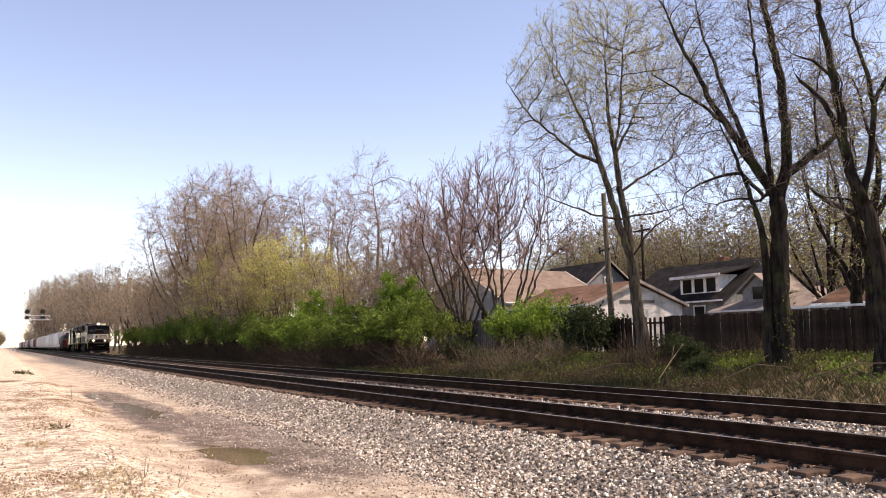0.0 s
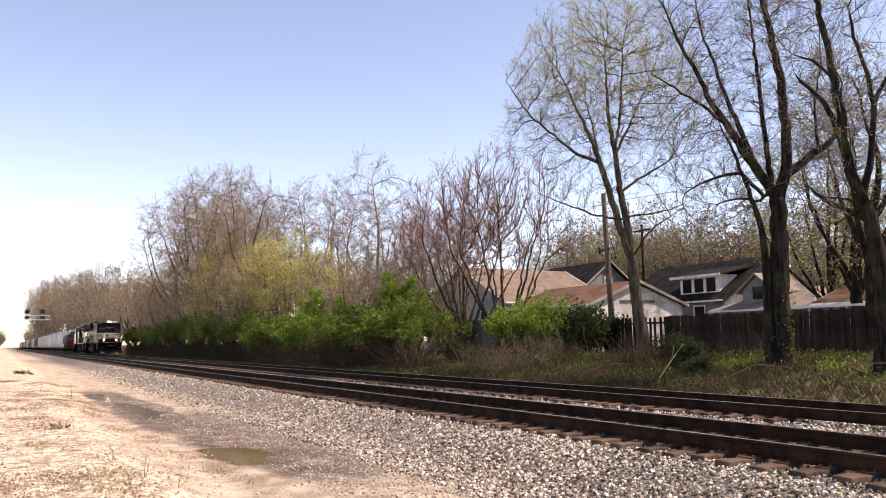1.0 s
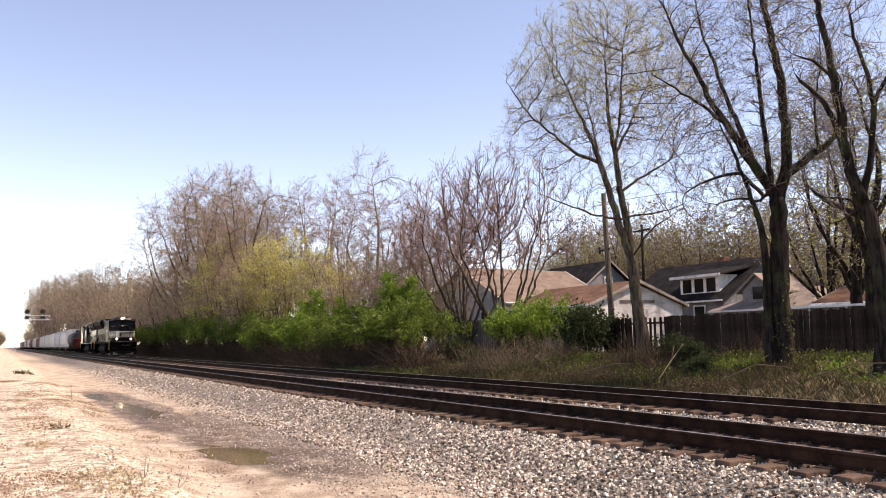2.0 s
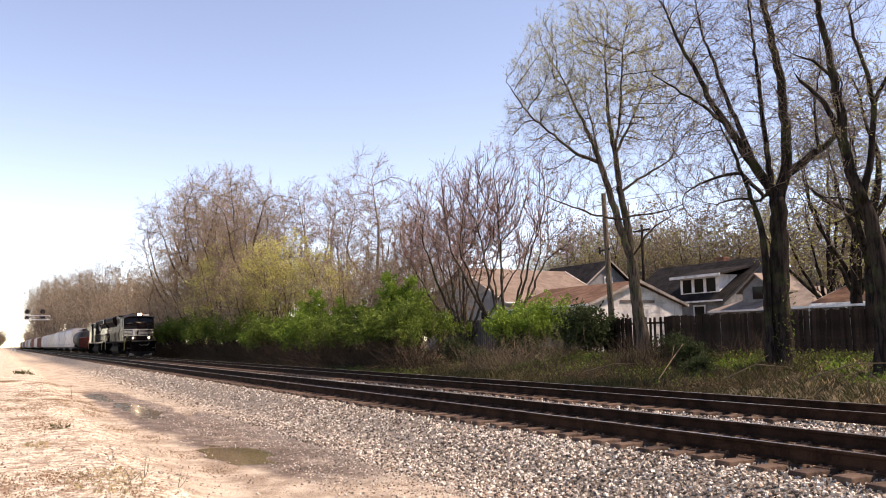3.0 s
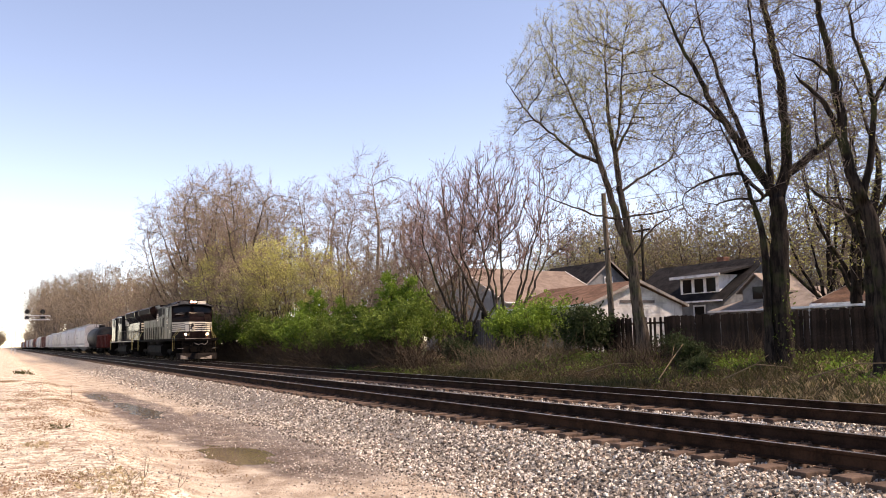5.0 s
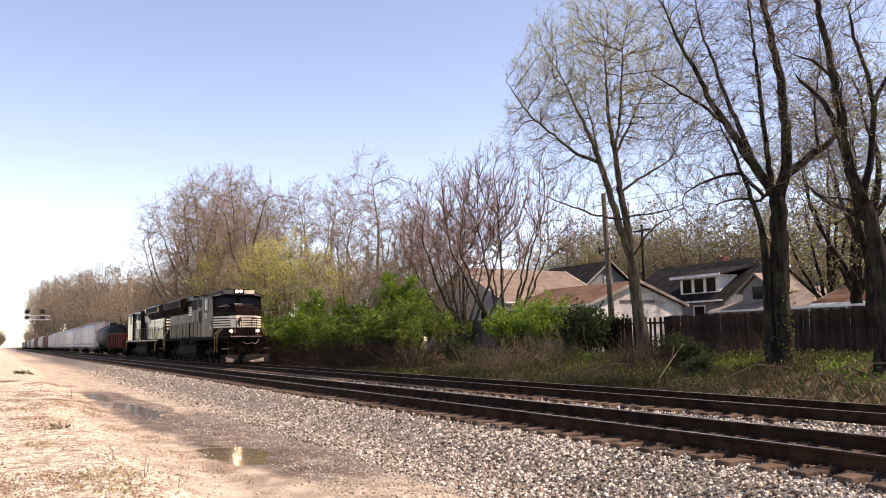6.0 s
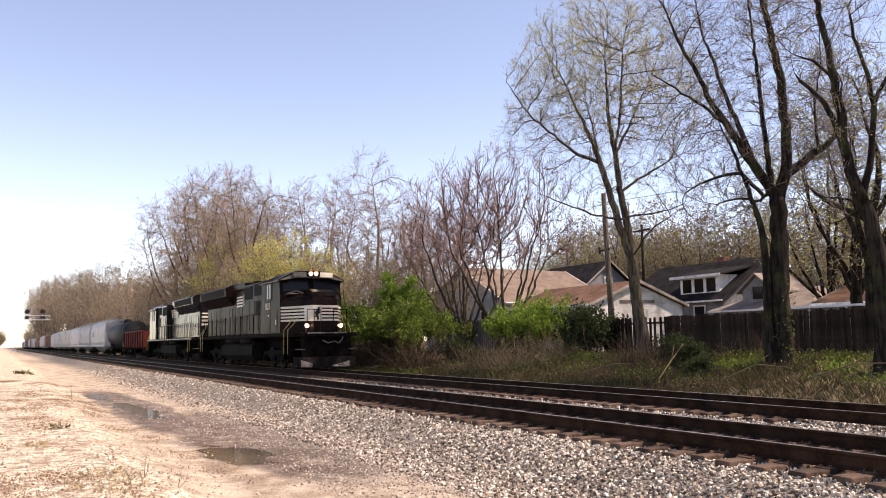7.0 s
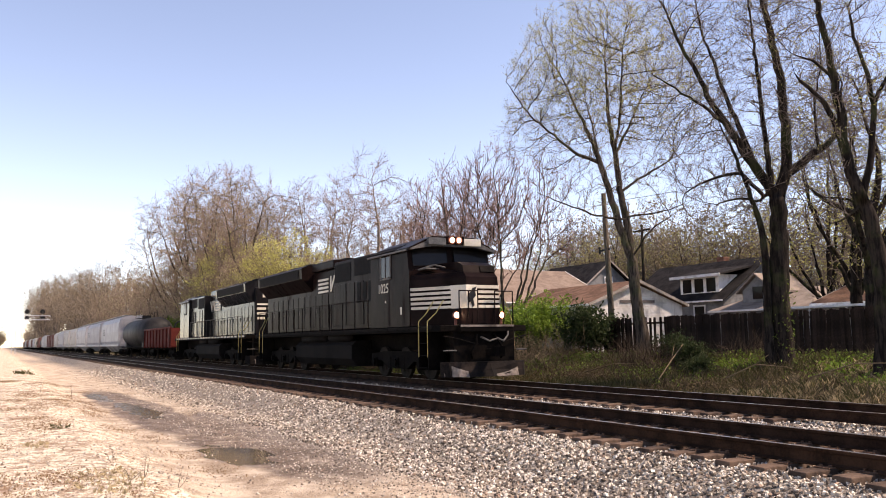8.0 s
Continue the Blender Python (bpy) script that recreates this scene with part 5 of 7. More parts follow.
def house(label, cx, cy, turn, long, wide, base, eave, ridge, wall_mat, roof_mat, over=0.45, windows=(), chimney=None, edge=None, hip=0.0):
    """A gabled house: ridge along its own x, gable at +x; windows rows: face, along, height, w, h."""
    root = tagged(new("house"), label, "house", "houses behind the fence")
    root.matrix_basis = pose(cx, cy, 0, 0, 0, turn)
    a, b = long / 2, wide / 2
    t = 0.2
    wall = Shape()
    wall.box(-a, a, -b, -b + t, base - 0.6, eave), wall.box(-a, a, b - t, b, base - 0.6, eave)
    for x in (-a, a - t):
        wall.prism([(-b + t, base - 0.6), (b - t, base - 0.6), (b - t, eave), (b, eave + 0.002), (0, (eave + 0.05 if hip else ridge - 0.06)), (-b, eave + 0.002), (-b + t, eave)], "x", x, x + t)
    part("wall", wall, wall_mat, root)
    slope = (ridge - eave) / b
    for s in (-1, 1):
        o = [(0, ridge), (s * (b + over), eave - slope * over), (s * (b + over), eave - slope * over + 0.16), (0, ridge + 0.17)]
        sh = Shape()
        sh.loft([[(e * (a + over - (hip if abs(y) < 0.1 else 0.0)), y, z) for y, z in o] for e in (-1, 1)])
        part("roof", sh, roof_mat, root)
        if hip:
            ev = eave - slope * over
            for e, y0 in ((s, b + over),):
                x0, x1 = e * (a + over), e * (a + over - hip)
                part("roof", Shape().add([(x0, -y0, ev), (x0, y0, ev), (x0, y0, ev + 0.16), (x0, -y0, ev + 0.16), (x1, 0, ridge), (x1, 0, ridge + 0.17)], [(0, 1, 2, 3), (3, 2, 5), (0, 4, 1), (1, 4, 5, 2), (0, 3, 5, 4)]), roof_mat, root)
        f = [(s * 0.02, ridge + 0.01), (s * (b + over), eave - slope * over), (s * (b + over), eave - slope * over + 0.17), (s * 0.02, ridge + 0.185)]
        for x in (-a - over - 0.05, a + over + 0.003) if not hip else ():
            part("bargeboard", Shape().prism(f, "x", x, x + 0.045), edge or M_TRIM, root, "painted roof edge board")
        part("gutter", Shape().box(-a - over, a + over, s * (b + over) + 0.003 * s, s * (b + over) + s * 0.1, eave - slope * over + 0.02, eave - slope * over + 0.14, 0.02), M_TRIM, root, "white gutter")
    for face, along, z, w, h in windows:
        m = {"-y": pose(along, -b - 0.002, z), "+x": pose(a + 0.002, along, z, 0, 0, 90)}[face]
        window_unit(root, w, h, m)
    if chimney:
        x, y, top = chimney
        part("chimney", Shape().box(x - 0.35, x + 0.35, y - 0.3, y + 0.3, eave, top, 0.02).box(x - 0.4, x + 0.4, y - 0.35, y + 0.35, top, top + 0.12, 0.02), M_BRICK, root, "brick chimney")
    return root


def build_houses():
    house("pale blue house with a faded pink shingle roof", -63.6, 40.8, -90 + 4, 11.0, 12.6, 0.9, 4.3, 7.35, M_BLUE_WALL, M_PINK_ROOF, windows=[("+x", -3.0, 2.9, 1.0, 1.4), ("+x", 3.2, 2.9, 1.0, 1.4)])
    g = house("weathered white garage with a brown shingle roof behind the fence", -42.6, 33.1, 0, 8.6, 7.0, 0.7, 3.15, 4.45, M_WHITE_WALL, M_BROWN_ROOF, over=0.25, edge=M_EDGE)
    part("vent", Shape().box(4.3, 4.34, -1.3, 1.3, 3.28, 3.44), M_FENCE_GREY, g, "dark louvred gable strip")
    house("grey house with a steep white-trimmed gable", -67.0, 50.6, 0, 9.0, 7.6, 0.8, 5.4, 8.35, M_GREY_WALL, M_DARK_ROOF, edge=M_EDGE, windows=[("+x", 0.0, 6.4, 0.8, 1.0)])
    h = house("dark-roofed house with a white windowed dormer", -48.6, 49.6, 0, 10.5, 8.6, 0.8, 4.0, 6.9, M_GREY_WALL, M_DARK_ROOF, edge=M_DARK_ROOF, windows=[("-y", -3, 2.8, 1.0, 1.3), ("-y", 3, 2.8, 1.0, 1.3)], chimney=(0.6, 0.8, 7.35))
    d = part("dormer", Shape().box(0.7, 4.6, -3.9, -0.6, 4.2, 5.72), M_TRIM, h, "white dormer")
    for k in range(3):
        part("pane", Shape().box(0.98 + 1.2 * k, 1.86 + 1.2 * k, -3.925, -3.903, 4.5, 5.5), M_PANE, d, "dark dormer window")
    part("dormer_roof", Shape().prism([(-4.4, 5.62), (-4.4, 5.74), (-0.2, 6.6), (-0.2, 6.45)], "x", 0.1, 5.2), M_DARK_ROOF, d)
    part("fascia", Shape().box(0.1, 5.2, -4.46, -4.403, 5.56, 5.76), M_TRIM, d, "white painted fascia")
    h = house("tan-roofed bungalow with a small gabled dormer", -37.3, 45.6, 0, 7.2, 6.6, 0.7, 2.95, 4.15, M_GREY_WALL, M_TAN_ROOF, hip=2.4, windows=[("-y", -2.4, 1.9, 0.9, 1.1), ("-y", 2.2, 1.9, 0.9, 1.1)])
    d = part("dormer", Shape().prism([(-2.2, 3.0), (0.3, 3.0), (0.3, 4.2), (-0.95, 5.15), (-2.2, 4.2)], "y", -2.5, 0.4), M_GREY_WALL, h, "small gabled dormer")
    for s in (-1, 1):
        part("dormer_roof", Shape().prism([(-0.95, 5.16), (-0.95 + s * 1.55, 3.98), (-0.95 + s * 1.55, 4.1), (-0.95, 5.29)], "y", -2.8, 0.5), M_TAN_ROOF, d)
    part("pane", Shape().box(-1.35, -0.55, -2.53, -2.503, 3.6, 4.4), M_PANE, d, "dark dormer window")
    house("low brown-roofed house behind the fence", -27.0, 41.6, 0, 5.6, 6.4, 0.6, 2.9, 3.95, M_WHITE_WALL, M_BROWN_ROOF, edge=M_EDGE, windows=[("-y", 0.0, 2.0, 1.0, 1.0)])
    # low white porch roof beside it
    p = tagged(new("porch_canopy"), "long low white porch canopy on thin posts", "canopy")
    p.matrix_basis = pose(-25.5, 37.2, 0)
    part("roof", Shape().box(-6.0, 5.0, -0.8, 0.8, 2.6, 2.72, 0.02), M_TRIM, p)
    for k in range(6):
        part("post", Shape().box(-5.8 + 2.1 * k, -5.72 + 2.1 * k, -0.7, -0.62, 0.3, 2.6), M_TRIM, p)


def build_fences():
    g = random.Random(7)
    for (xa, xb, y, z0, z1, mat, label, gaps) in ((-32.6, -8.5, 26.0, 0.45, 2.2, M_FENCE_SHADED, "weathered wooden picket fence, darkened for shade, with gaps and broken boards", True), (-56.5, -48.6, 30.0, 0.5, 2.72, M_FENCE_GREY, "tall grey weathered board fence behind the shrubs", False)):
        f = tagged(new("fence"), label, "fence", "wooden fences")
        f.matrix_basis = pose(xa, y, 0)
        meshes = []
        for k in range(4):
            w = 0.15
            s = Shape()
            o = [(0, 0), (w, 0), (w, 1.72 + 0.02 * k), (w - 0.025 - 0.01 * k, 1.76), (0.03, 1.75 + 0.01 * k), (0, 1.71)]
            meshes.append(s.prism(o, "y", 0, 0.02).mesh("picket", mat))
        x = 0.0
        while x < xb - xa:
            miss = gaps and (2.0 < x < 6.2) and g.random() < (0.4 if 3.0 < x < 4.2 else 0.06)
            if not miss:
                b = part("picket", meshes[g.randrange(4)], None, f, at=pose(x, 0.0 if round(x / 0.142) % 2 else -0.022, z0 - g.uniform(0, 0.08), g.uniform(-1.2, 1.2), g.uniform(-0.9, 0.9) if gaps else g.uniform(-0.5, 0.5), 0))
                b.scale = (1, 1, (z1 - z0) / 1.76)
            x += 0.142
        for z in (z0 + 0.3, z1 - 0.35):
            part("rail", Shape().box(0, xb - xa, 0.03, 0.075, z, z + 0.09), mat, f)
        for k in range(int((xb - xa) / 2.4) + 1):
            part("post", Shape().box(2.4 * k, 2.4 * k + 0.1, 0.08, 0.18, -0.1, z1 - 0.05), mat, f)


def build_poles():
    p = tagged(new("utility_pole"), "weathered leaning wooden utility pole at the fence", "utility pole")
    p.matrix_basis = pose(-32.62, 26.6, 0.4, 0, -2.6, 0)
    part("shaft", Shape().tube([(0, 0, -0.3), (0, 0, 4.0), (0, 0, 8.1)], [0.16, 0.14, 0.115], 12), M_BARK, p, smooth=True)
    part("bracket", Shape().box(-0.6, 0.25, -0.05, 0.05, 5.2, 5.28).box(-0.62, -0.55, -0.04, 0.04, 5.1, 5.45), M_BLACK, p)
    part("cable", Shape().tube([(0, 0, 7.6), (8, 1.5, 7.15), (16, 3, 7.0), (26, 4.5, 7.4)], 0.012, 4), M_BLACK, p, "black overhead cable")
    q = tagged(new("utility_pole"), "distant wooden utility pole behind the roofs", "utility pole")
    q.matrix_basis = pose(-58.0, 51.0, 0.4)
    part("shaft", Shape().tube([(0, 0, -0.3), (0, 0, 11.0)], [0.17, 0.12], 10), M_BARK_SHADED, q, smooth=True)
    part("cross_arm", Shape().box(-1.1, 1.1, -0.06, 0.06, 10.4, 10.54), M_BARK_SHADED, q)
    # signal bridge over the tracks
    s = tagged(new("signal_bridge"), "grey steel lattice signal cantilever with two signal heads", "railway signal")
    s.matrix_basis = pose(-250, 3.0, 0)
    for dx in (-0.45, 0.45):
        for dy in (-0.45, 0.45):
            part("mast_leg", Shape().box(dx - 0.08, dx + 0.08, dy - 0.08, dy + 0.08, -0.9, 9.6), M_GALV, s)
    br = Shape()
    for k in range(9):
        z = 0.3 + k
        for y0, y1 in ((-0.45, 0.45), (0.45, -0.45)):
            br.tube([(-0.45, y0, z), (-0.45, y1, z + 0.95)], 0.045, 4).tube([(0.45, y0, z), (0.45, y1, z + 0.95)], 0.045, 4)
    part("mast_bracing", br, M_GALV, s, fix=False)
    part("arm", Shape().box(-0.5, -0.36, -0.5, 8.6, 8.35, 8.5).box(0.36, 0.5, -0.5, 8.6, 8.35, 8.5).box(-0.5, -0.36, -0.5, 8.6, 9.45, 9.58).box(0.36, 0.5, -0.5, 8.6, 9.45, 9.58), M_GALV, s)
    br = Shape()
    for k in range(9):
        br.tube([(0.43, k, 8.42), (0.43, k + 0.5, 9.5), (0.43, k + 1, 8.42)], 0.04, 4)
    part("arm_bracing", br, M_GALV, s, fix=False)
    for y in (2.95, 6.7):
        h = part("signal_head", Shape().box(-0.1, 0.1, y - 0.08, y + 0.08, 8.4, 11.2), M_GALV, s, "tall signal mast on the arm")
        for z in (9.0, 10.6):
            part("signal_lamp", Shape().tube([(0.15, y, z), (0.35, y, z)], 0.62, 16).tube([(0.35, y, z), (0.75, y, z)], 0.2, 10), M_BLACK, h, "round black signal face")


# ---- the train ----
SPEED = 14.21
FRONT = -21.3                         # the leading coupler's x at 8 s
TRAIN, WHEELS = [], []


def paint(name, c1, c2, rough=0.32, coat=0.35, dirt=(0.1, 0.085, 0.07), spec=0.4):
    """Enamelled steel, sun-faded, with streaks of road dirt."""
    n = Nodes(name)
    a = n.noise(0.7, 6.0, 0.65)
    streak = n.ramp(n.noise(3.0, 6.0, 0.7, n.stretch(1.2, 1.2, 0.12)), 0.5, 0.72)
    col = n.mix(n.ramp(a, 0.38, 0.62), c1, c2)
    col = n.mix(n.math("MULTIPLY", streak, 0.3), col, dirt)
    n.bump(n.noise(1.6, 2.0), 0.02, 0.4)
    return n.done(col, n.math("ADD", n.math("MULTIPLY", streak, 0.3), rough), 0, spec, coat)


M_LOCO = paint("loco_black_paint", (0.0062, 0.0036, 0.0034), (0.014, 0.0083, 0.0078), 0.34, 0.0, (0.02, 0.0115, 0.01), 0.018)
M_LOCO_B = paint("loco_black_paint_clean", (0.006, 0.006, 0.007), (0.013, 0.012, 0.013), 0.2, 0.0, (0.016, 0.0145, 0.014), 0.075)
# grime and tank dust taken near black: shade under the train in the colour
M_LOCO_LOW = surf("underframe_shaded_grime", (0.0026, 0.0022, 0.002), (0.0092, 0.0072, 0.006), 1.5, 14.0, 0.85, spec=0.03, bump=0.006)
M_GREY_TANK = surf("fuel_tank_dust_shaded", (0.0045, 0.0038, 0.0034), (0.012, 0.01, 0.009), 1.0, 14.0, 0.75, spec=0.03, dirt=(0.022, 0.018, 0.016))
M_WHITE_P = surf("white_stripe_paint", (0.5, 0.45, 0.37), (0.66, 0.6, 0.5), 1.0, 14.0, 0.45, dirt=(0.45, 0.4, 0.33))
M_YELLOW = surf("yellow_handrail", (0.42, 0.33, 0.11), (0.58, 0.47, 0.2), 2.0, 20, 0.5)
M_LOUVRE = surf("louvre_black", (0.003, 0.003, 0.003), (0.007, 0.0065, 0.0065), 3.0, 20, 0.8, spec=0.1)
M_PLOW = surf("plow_worn_steel", (0.005, 0.0042, 0.004), (0.014, 0.0105, 0.0092), 2.2, 16.0, 0.7, spec=0.05, dirt=(0.04, 0.03, 0.025), dirt_scale=1.1)
M_SCUFF = surf("plow_scuffed_edge", (0.07, 0.056, 0.047), (0.26, 0.215, 0.185), 1.6, 9.0, 0.6, dirt=(0.02, 0.016, 0.014), dirt_scale=1.4)
M_BROW = surf("grey_visor_paint", (0.06, 0.057, 0.056), (0.14, 0.132, 0.128), 1.5, 16.0, 0.5, dirt=(0.03, 0.026, 0.024))
# wheel steel also darkened for the shade beneath the train
M_STEEL = surf("wheel_steel", (0.008, 0.0065, 0.0055), (0.028, 0.022, 0.018), 3.0, 30, 0.7, 0.0, spec=0.03)
M_LIGHT = glow("headlamp_lit", (1.0, 0.86, 0.62), 40.0)
M_DITCH = glow("ditch_lamp_lit", (1.0, 0.84, 0.6), 40.0)
M_RIM = surf("lamp_rim_red_brown", (0.16, 0.05, 0.035), (0.25, 0.09, 0.06), 3, 30, 0.5)
M_HOSE = surf("hose_grey", (0.05, 0.047, 0.045), (0.14, 0.13, 0.12), 3, 30, 0.6)
M_BADGE = surf("badge_dark", (0.012, 0.012, 0.014), (0.025, 0.025, 0.028), 3, 30, 0.5)
M_BOARD = surf("number_board_glass", (0.05, 0.05, 0.052), (0.1, 0.1, 0.1), 3, 30, 0.25)


def words(text, size, material, parent, m, label="", depth=0.004):
    cu = bpy.data.curves.new("lettering", "FONT")
    cu.body, cu.size, cu.extrude, cu.align_x = text, size, depth, "CENTER"
    ob = new("lettering", cu)
    dg = bpy.context.evaluated_depsgraph_get()
    me = bpy.data.meshes.new_from_object(ob.evaluated_get(dg))
    bpy.data.objects.remove(ob)
    me.materials.clear()
    me.materials.append(material)
    return part("lettering", me, None, parent, label, at=m)


def wheelset_mesh(r):
    s = Shape()
    s.tube([(0, -0.95, 0), (0, 0.95, 0)], 0.09, 10)
    for k in (-1, 1):
        y = k * 0.75
        s.tube([(0, y - 0.065, 0), (0, y - 0.06, 0), (0, y + 0.06, 0), (0, y + 0.065, 0)], [r * 0.9, r, r, r * 0.9], 20)
        for i in range(5):
            a = i * 1.2566
            s.box(math.cos(a) * r * 0.55 - 0.05, math.cos(a) * r * 0.55 + 0.05, y + k * 0.065, y + k * 0.085, math.sin(a) * r * 0.55 - 0.05, math.sin(a) * r * 0.55 + 0.05)
    return s.mesh("wheelset", M_STEEL, False, True)


WHEEL_BIG, WHEEL_SMALL = wheelset_mesh(0.53), wheelset_mesh(0.45)


def truck(parent, cx, axles, r, keyed, mat):
    """A bogie: side frames with boxes and springs, and its wheelsets."""
    half = axles[-1] + 0.35
    s = Shape()
    for k in (-1, 1):
        y = k * 1.06
        s.prism([(-half, r + 0.1), (-half, r + 0.3), (-half * 0.45, r + 0.38), (half * 0.45, r + 0.38), (half, r + 0.3), (half, r + 0.1), (half * 0.6, r + 0.05), (half * 0.35, r - 0.2), (-half * 0.35, r - 0.2), (-half * 0.6, r + 0.05)], "y", y - 0.08, y + 0.08)
        for a in axles:
            s.box(a - 0.16, a + 0.16, y - 0.12, y + 0.14 * (1 if k > 0 else 1), r - 0.17, r + 0.17, 0.03)
            s.tube([(a, y, r), (a, y + k * 0.2, r)], 0.12, 10)
        for a in (-half * 0.25, 0, half * 0.25):
            s.tube([(a, y + k * 0.03, r - 0.18), (a, y + k * 0.03, r + 0.2)], 0.075, 8)
    s.box(-0.25, 0.25, -1.05, 1.05, r - 0.1, r + 0.3, 0.04)
    t = part("truck", s, mat, parent, "black cast-steel wheel truck", at=pose(cx, 0, 0))
    for a in axles:
        w = part("wheelset", WHEEL_BIG if r > 0.5 else WHEEL_SMALL, None, t, at=pose(a, 0, r))
        if keyed:
            WHEELS.append((w, a, r))
    return t


def coupler(parent, x, d):
    s = Shape().box(x - 0.75 * d, x - 0.28 * d, -0.1, 0.1, 0.8, 1.0, 0.02)
    s.prism([(x - 0.3 * d, -0.16), (x - 0.02 * d, -0.2), (x, -0.06), (x - 0.12 * d, 0.0), (x - 0.04 * d, 0.17), (x - 0.3 * d, 0.15)], "z", 0.76, 1.06)
    part("coupler", s, M_LOCO_LOW, parent, "cast knuckle coupler")


def handrail(parent, y, x0, x1, z0, z1, n, mat=None, r=0.018):
    s = Shape().tube([(x0, y, z1), (x1, y, z1)], r, 6)
    for k in range(n):
        x = x0 + (x1 - x0) * k / (n - 1)
        s.tube([(x, y, z0), (x, y, z1)], r * 1.25, 6)
    part("handrail", s, mat or M_LOCO, parent, "side walkway handrail", fix=False)


def locomotive(label, leading):
    L = 22.6
    M_BODY = M_LOCO if leading else M_LOCO_B
    o = tagged(new("locomotive"), label, "locomotive", "coupled locomotives")
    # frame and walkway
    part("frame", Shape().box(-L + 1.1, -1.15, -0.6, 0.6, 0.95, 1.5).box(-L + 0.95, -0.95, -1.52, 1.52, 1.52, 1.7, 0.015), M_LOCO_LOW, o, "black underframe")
    for s in (-1, 1):
        for k in range(24):
            part("sill_mark", Shape().box(-L + 1.2 + 0.83 * k, -L + 1.2 + 0.83 * k + (0.8 if leading else 0.5), s * 1.523, s * 1.532, 1.6, 1.69), M_GREY_TANK if leading else M_WHITE_P, o, "reflective sill mark")
    # nose: bevelled plan, sloping top
    def ring(z, fx, fy, bx, by):
        return [(bx, -by, z), (fx, -fy, z), (fx, fy, z), (bx, by, z), (-5.0, by, z), (-5.0, -by, z)]
    nose = Shape().loft([ring(1.72, -1.0, 0.58, -3.0, 1.5), ring(2.2, -0.96, 0.58, -3.0, 1.5), ring(3.2, -1.04, 0.56, -3.05, 1.5), ring(3.36, -1.22, 0.54, -3.05, 1.47), ring(3.55, -2.4, 0.54, -3.1, 1.38), ring(3.62, -2.9, 0.54, -3.12, 1.34)])
    n = part("nose", nose, M_BODY, o, "short hood with a bevelled front")
    # stripes follow the bevel and the front
    for k in range(5):
        z = 2.24 + 0.15 * k
        h = 0.085 if k < 4 else 0.1
        e = 0.006
        path = [(-3.0, -1.5 - e), (-1.5, -0.823 - e)]
        path2 = [(-0.96 + e, -0.2), (-0.96 + e, 0.58 + e), (-3.0, 1.5 + e)]
        for q in (path, path2):
            sh = Shape()
            dz = -0.08 * (z - 2.2)
            sh.loft([[(x + dz, y, z), (x + dz + 0.004, y, z), (x + dz + 0.004, y, z + h), (x + dz, y, z + h)] for x, y in q])
            part("stripe", sh, M_WHITE_P, n, "white painted stripe")
    panel = Shape()
    panel.loft([[(x - 0.08 * (z - 2.2) + q, y - q * 0.6, z) for z, q in ((2.23, 0.0), (2.23, 0.008), (2.95, 0.008), (2.95, 0.0))] for x, y in ((-1.51, -0.83), (-0.96, -0.584), (-0.956, -0.2))])
    part("badge_panel", panel, M_WHITE_P, n, "white emblem panel")
    part("badge", Shape().prism([(x * 0.85 - 0.42, 2.58 + (z - 2.58) * 0.95) for x, z in ((0.02, 2.24), (0.1, 2.3), (0.05, 2.5), (0.16, 2.62), (0.12, 2.78), (0.2, 2.9), (0.06, 2.86), (-0.04, 2.72), (-0.14, 2.62), (-0.08, 2.5), (-0.16, 2.38), (-0.03, 2.42))], "x", -1.03, -0.935), M_BADGE, n, "dark emblem shape")
    part("nose_door", Shape().box(-1.2, -0.965, -0.4, 0.2, 1.75, 2.18, 0.01), M_BODY, n)
    # cab
    cab = Shape().box(-6.25, -3.06, -1.53, 1.53, 1.72, 3.52)
    prof = [(-1.53, 3.52), (-1.53, 4.22), (-0.75, 4.56), (0.75, 4.56), (1.53, 4.22), (1.53, 3.52)]
    cab.loft([[(-6.25, y, z) for y, z in prof], [(-3.1 + (0.0 if z < 3.6 else -0.12), y, z) for y, z in prof]])
    c = part("cab", cab, M_BODY, o, "driving cab")
    roof = [(-1.62, 4.2), (-0.78, 4.585), (0.78, 4.585), (1.62, 4.2), (1.62, 4.26), (0.78, 4.66), (-0.78, 4.66), (-1.62, 4.26)]
    part("cab_roof", Shape().prism(roof, "x", -6.35, -2.88), M_BODY, c, "sloped cab roof with overhanging visor")
    # added strip whose colour stands for sunlight on the roof's sloping edge
    part("visor", Shape().prism([(-1.63, 4.24), (-0.8, 4.62), (-0.8, 4.64), (-1.63, 4.27)], "x", -6.3, -4.0), M_GREY_TANK, c, "sunlit roof edge")
    for s in (-1, 1):
        g0 = Shape().loft([[(-3.05, s * 0.14, 3.74), (-3.05, s * 1.4, 3.68), (-3.175, s * 1.4, 4.2), (-3.175, s * 0.14, 4.3)], [(-3.02, s * 0.14, 3.74), (-3.02, s * 1.4, 3.68), (-3.15, s * 1.4, 4.2), (-3.15, s * 0.14, 4.3)]])
        part("windshield", g0, M_PANE, c, "dark windshield pane")
        part("side_window", Shape().box(-5.3, -4.55, s * 1.532, s * 1.545, 3.42, 4.12), M_PANE, c, "dark side window")
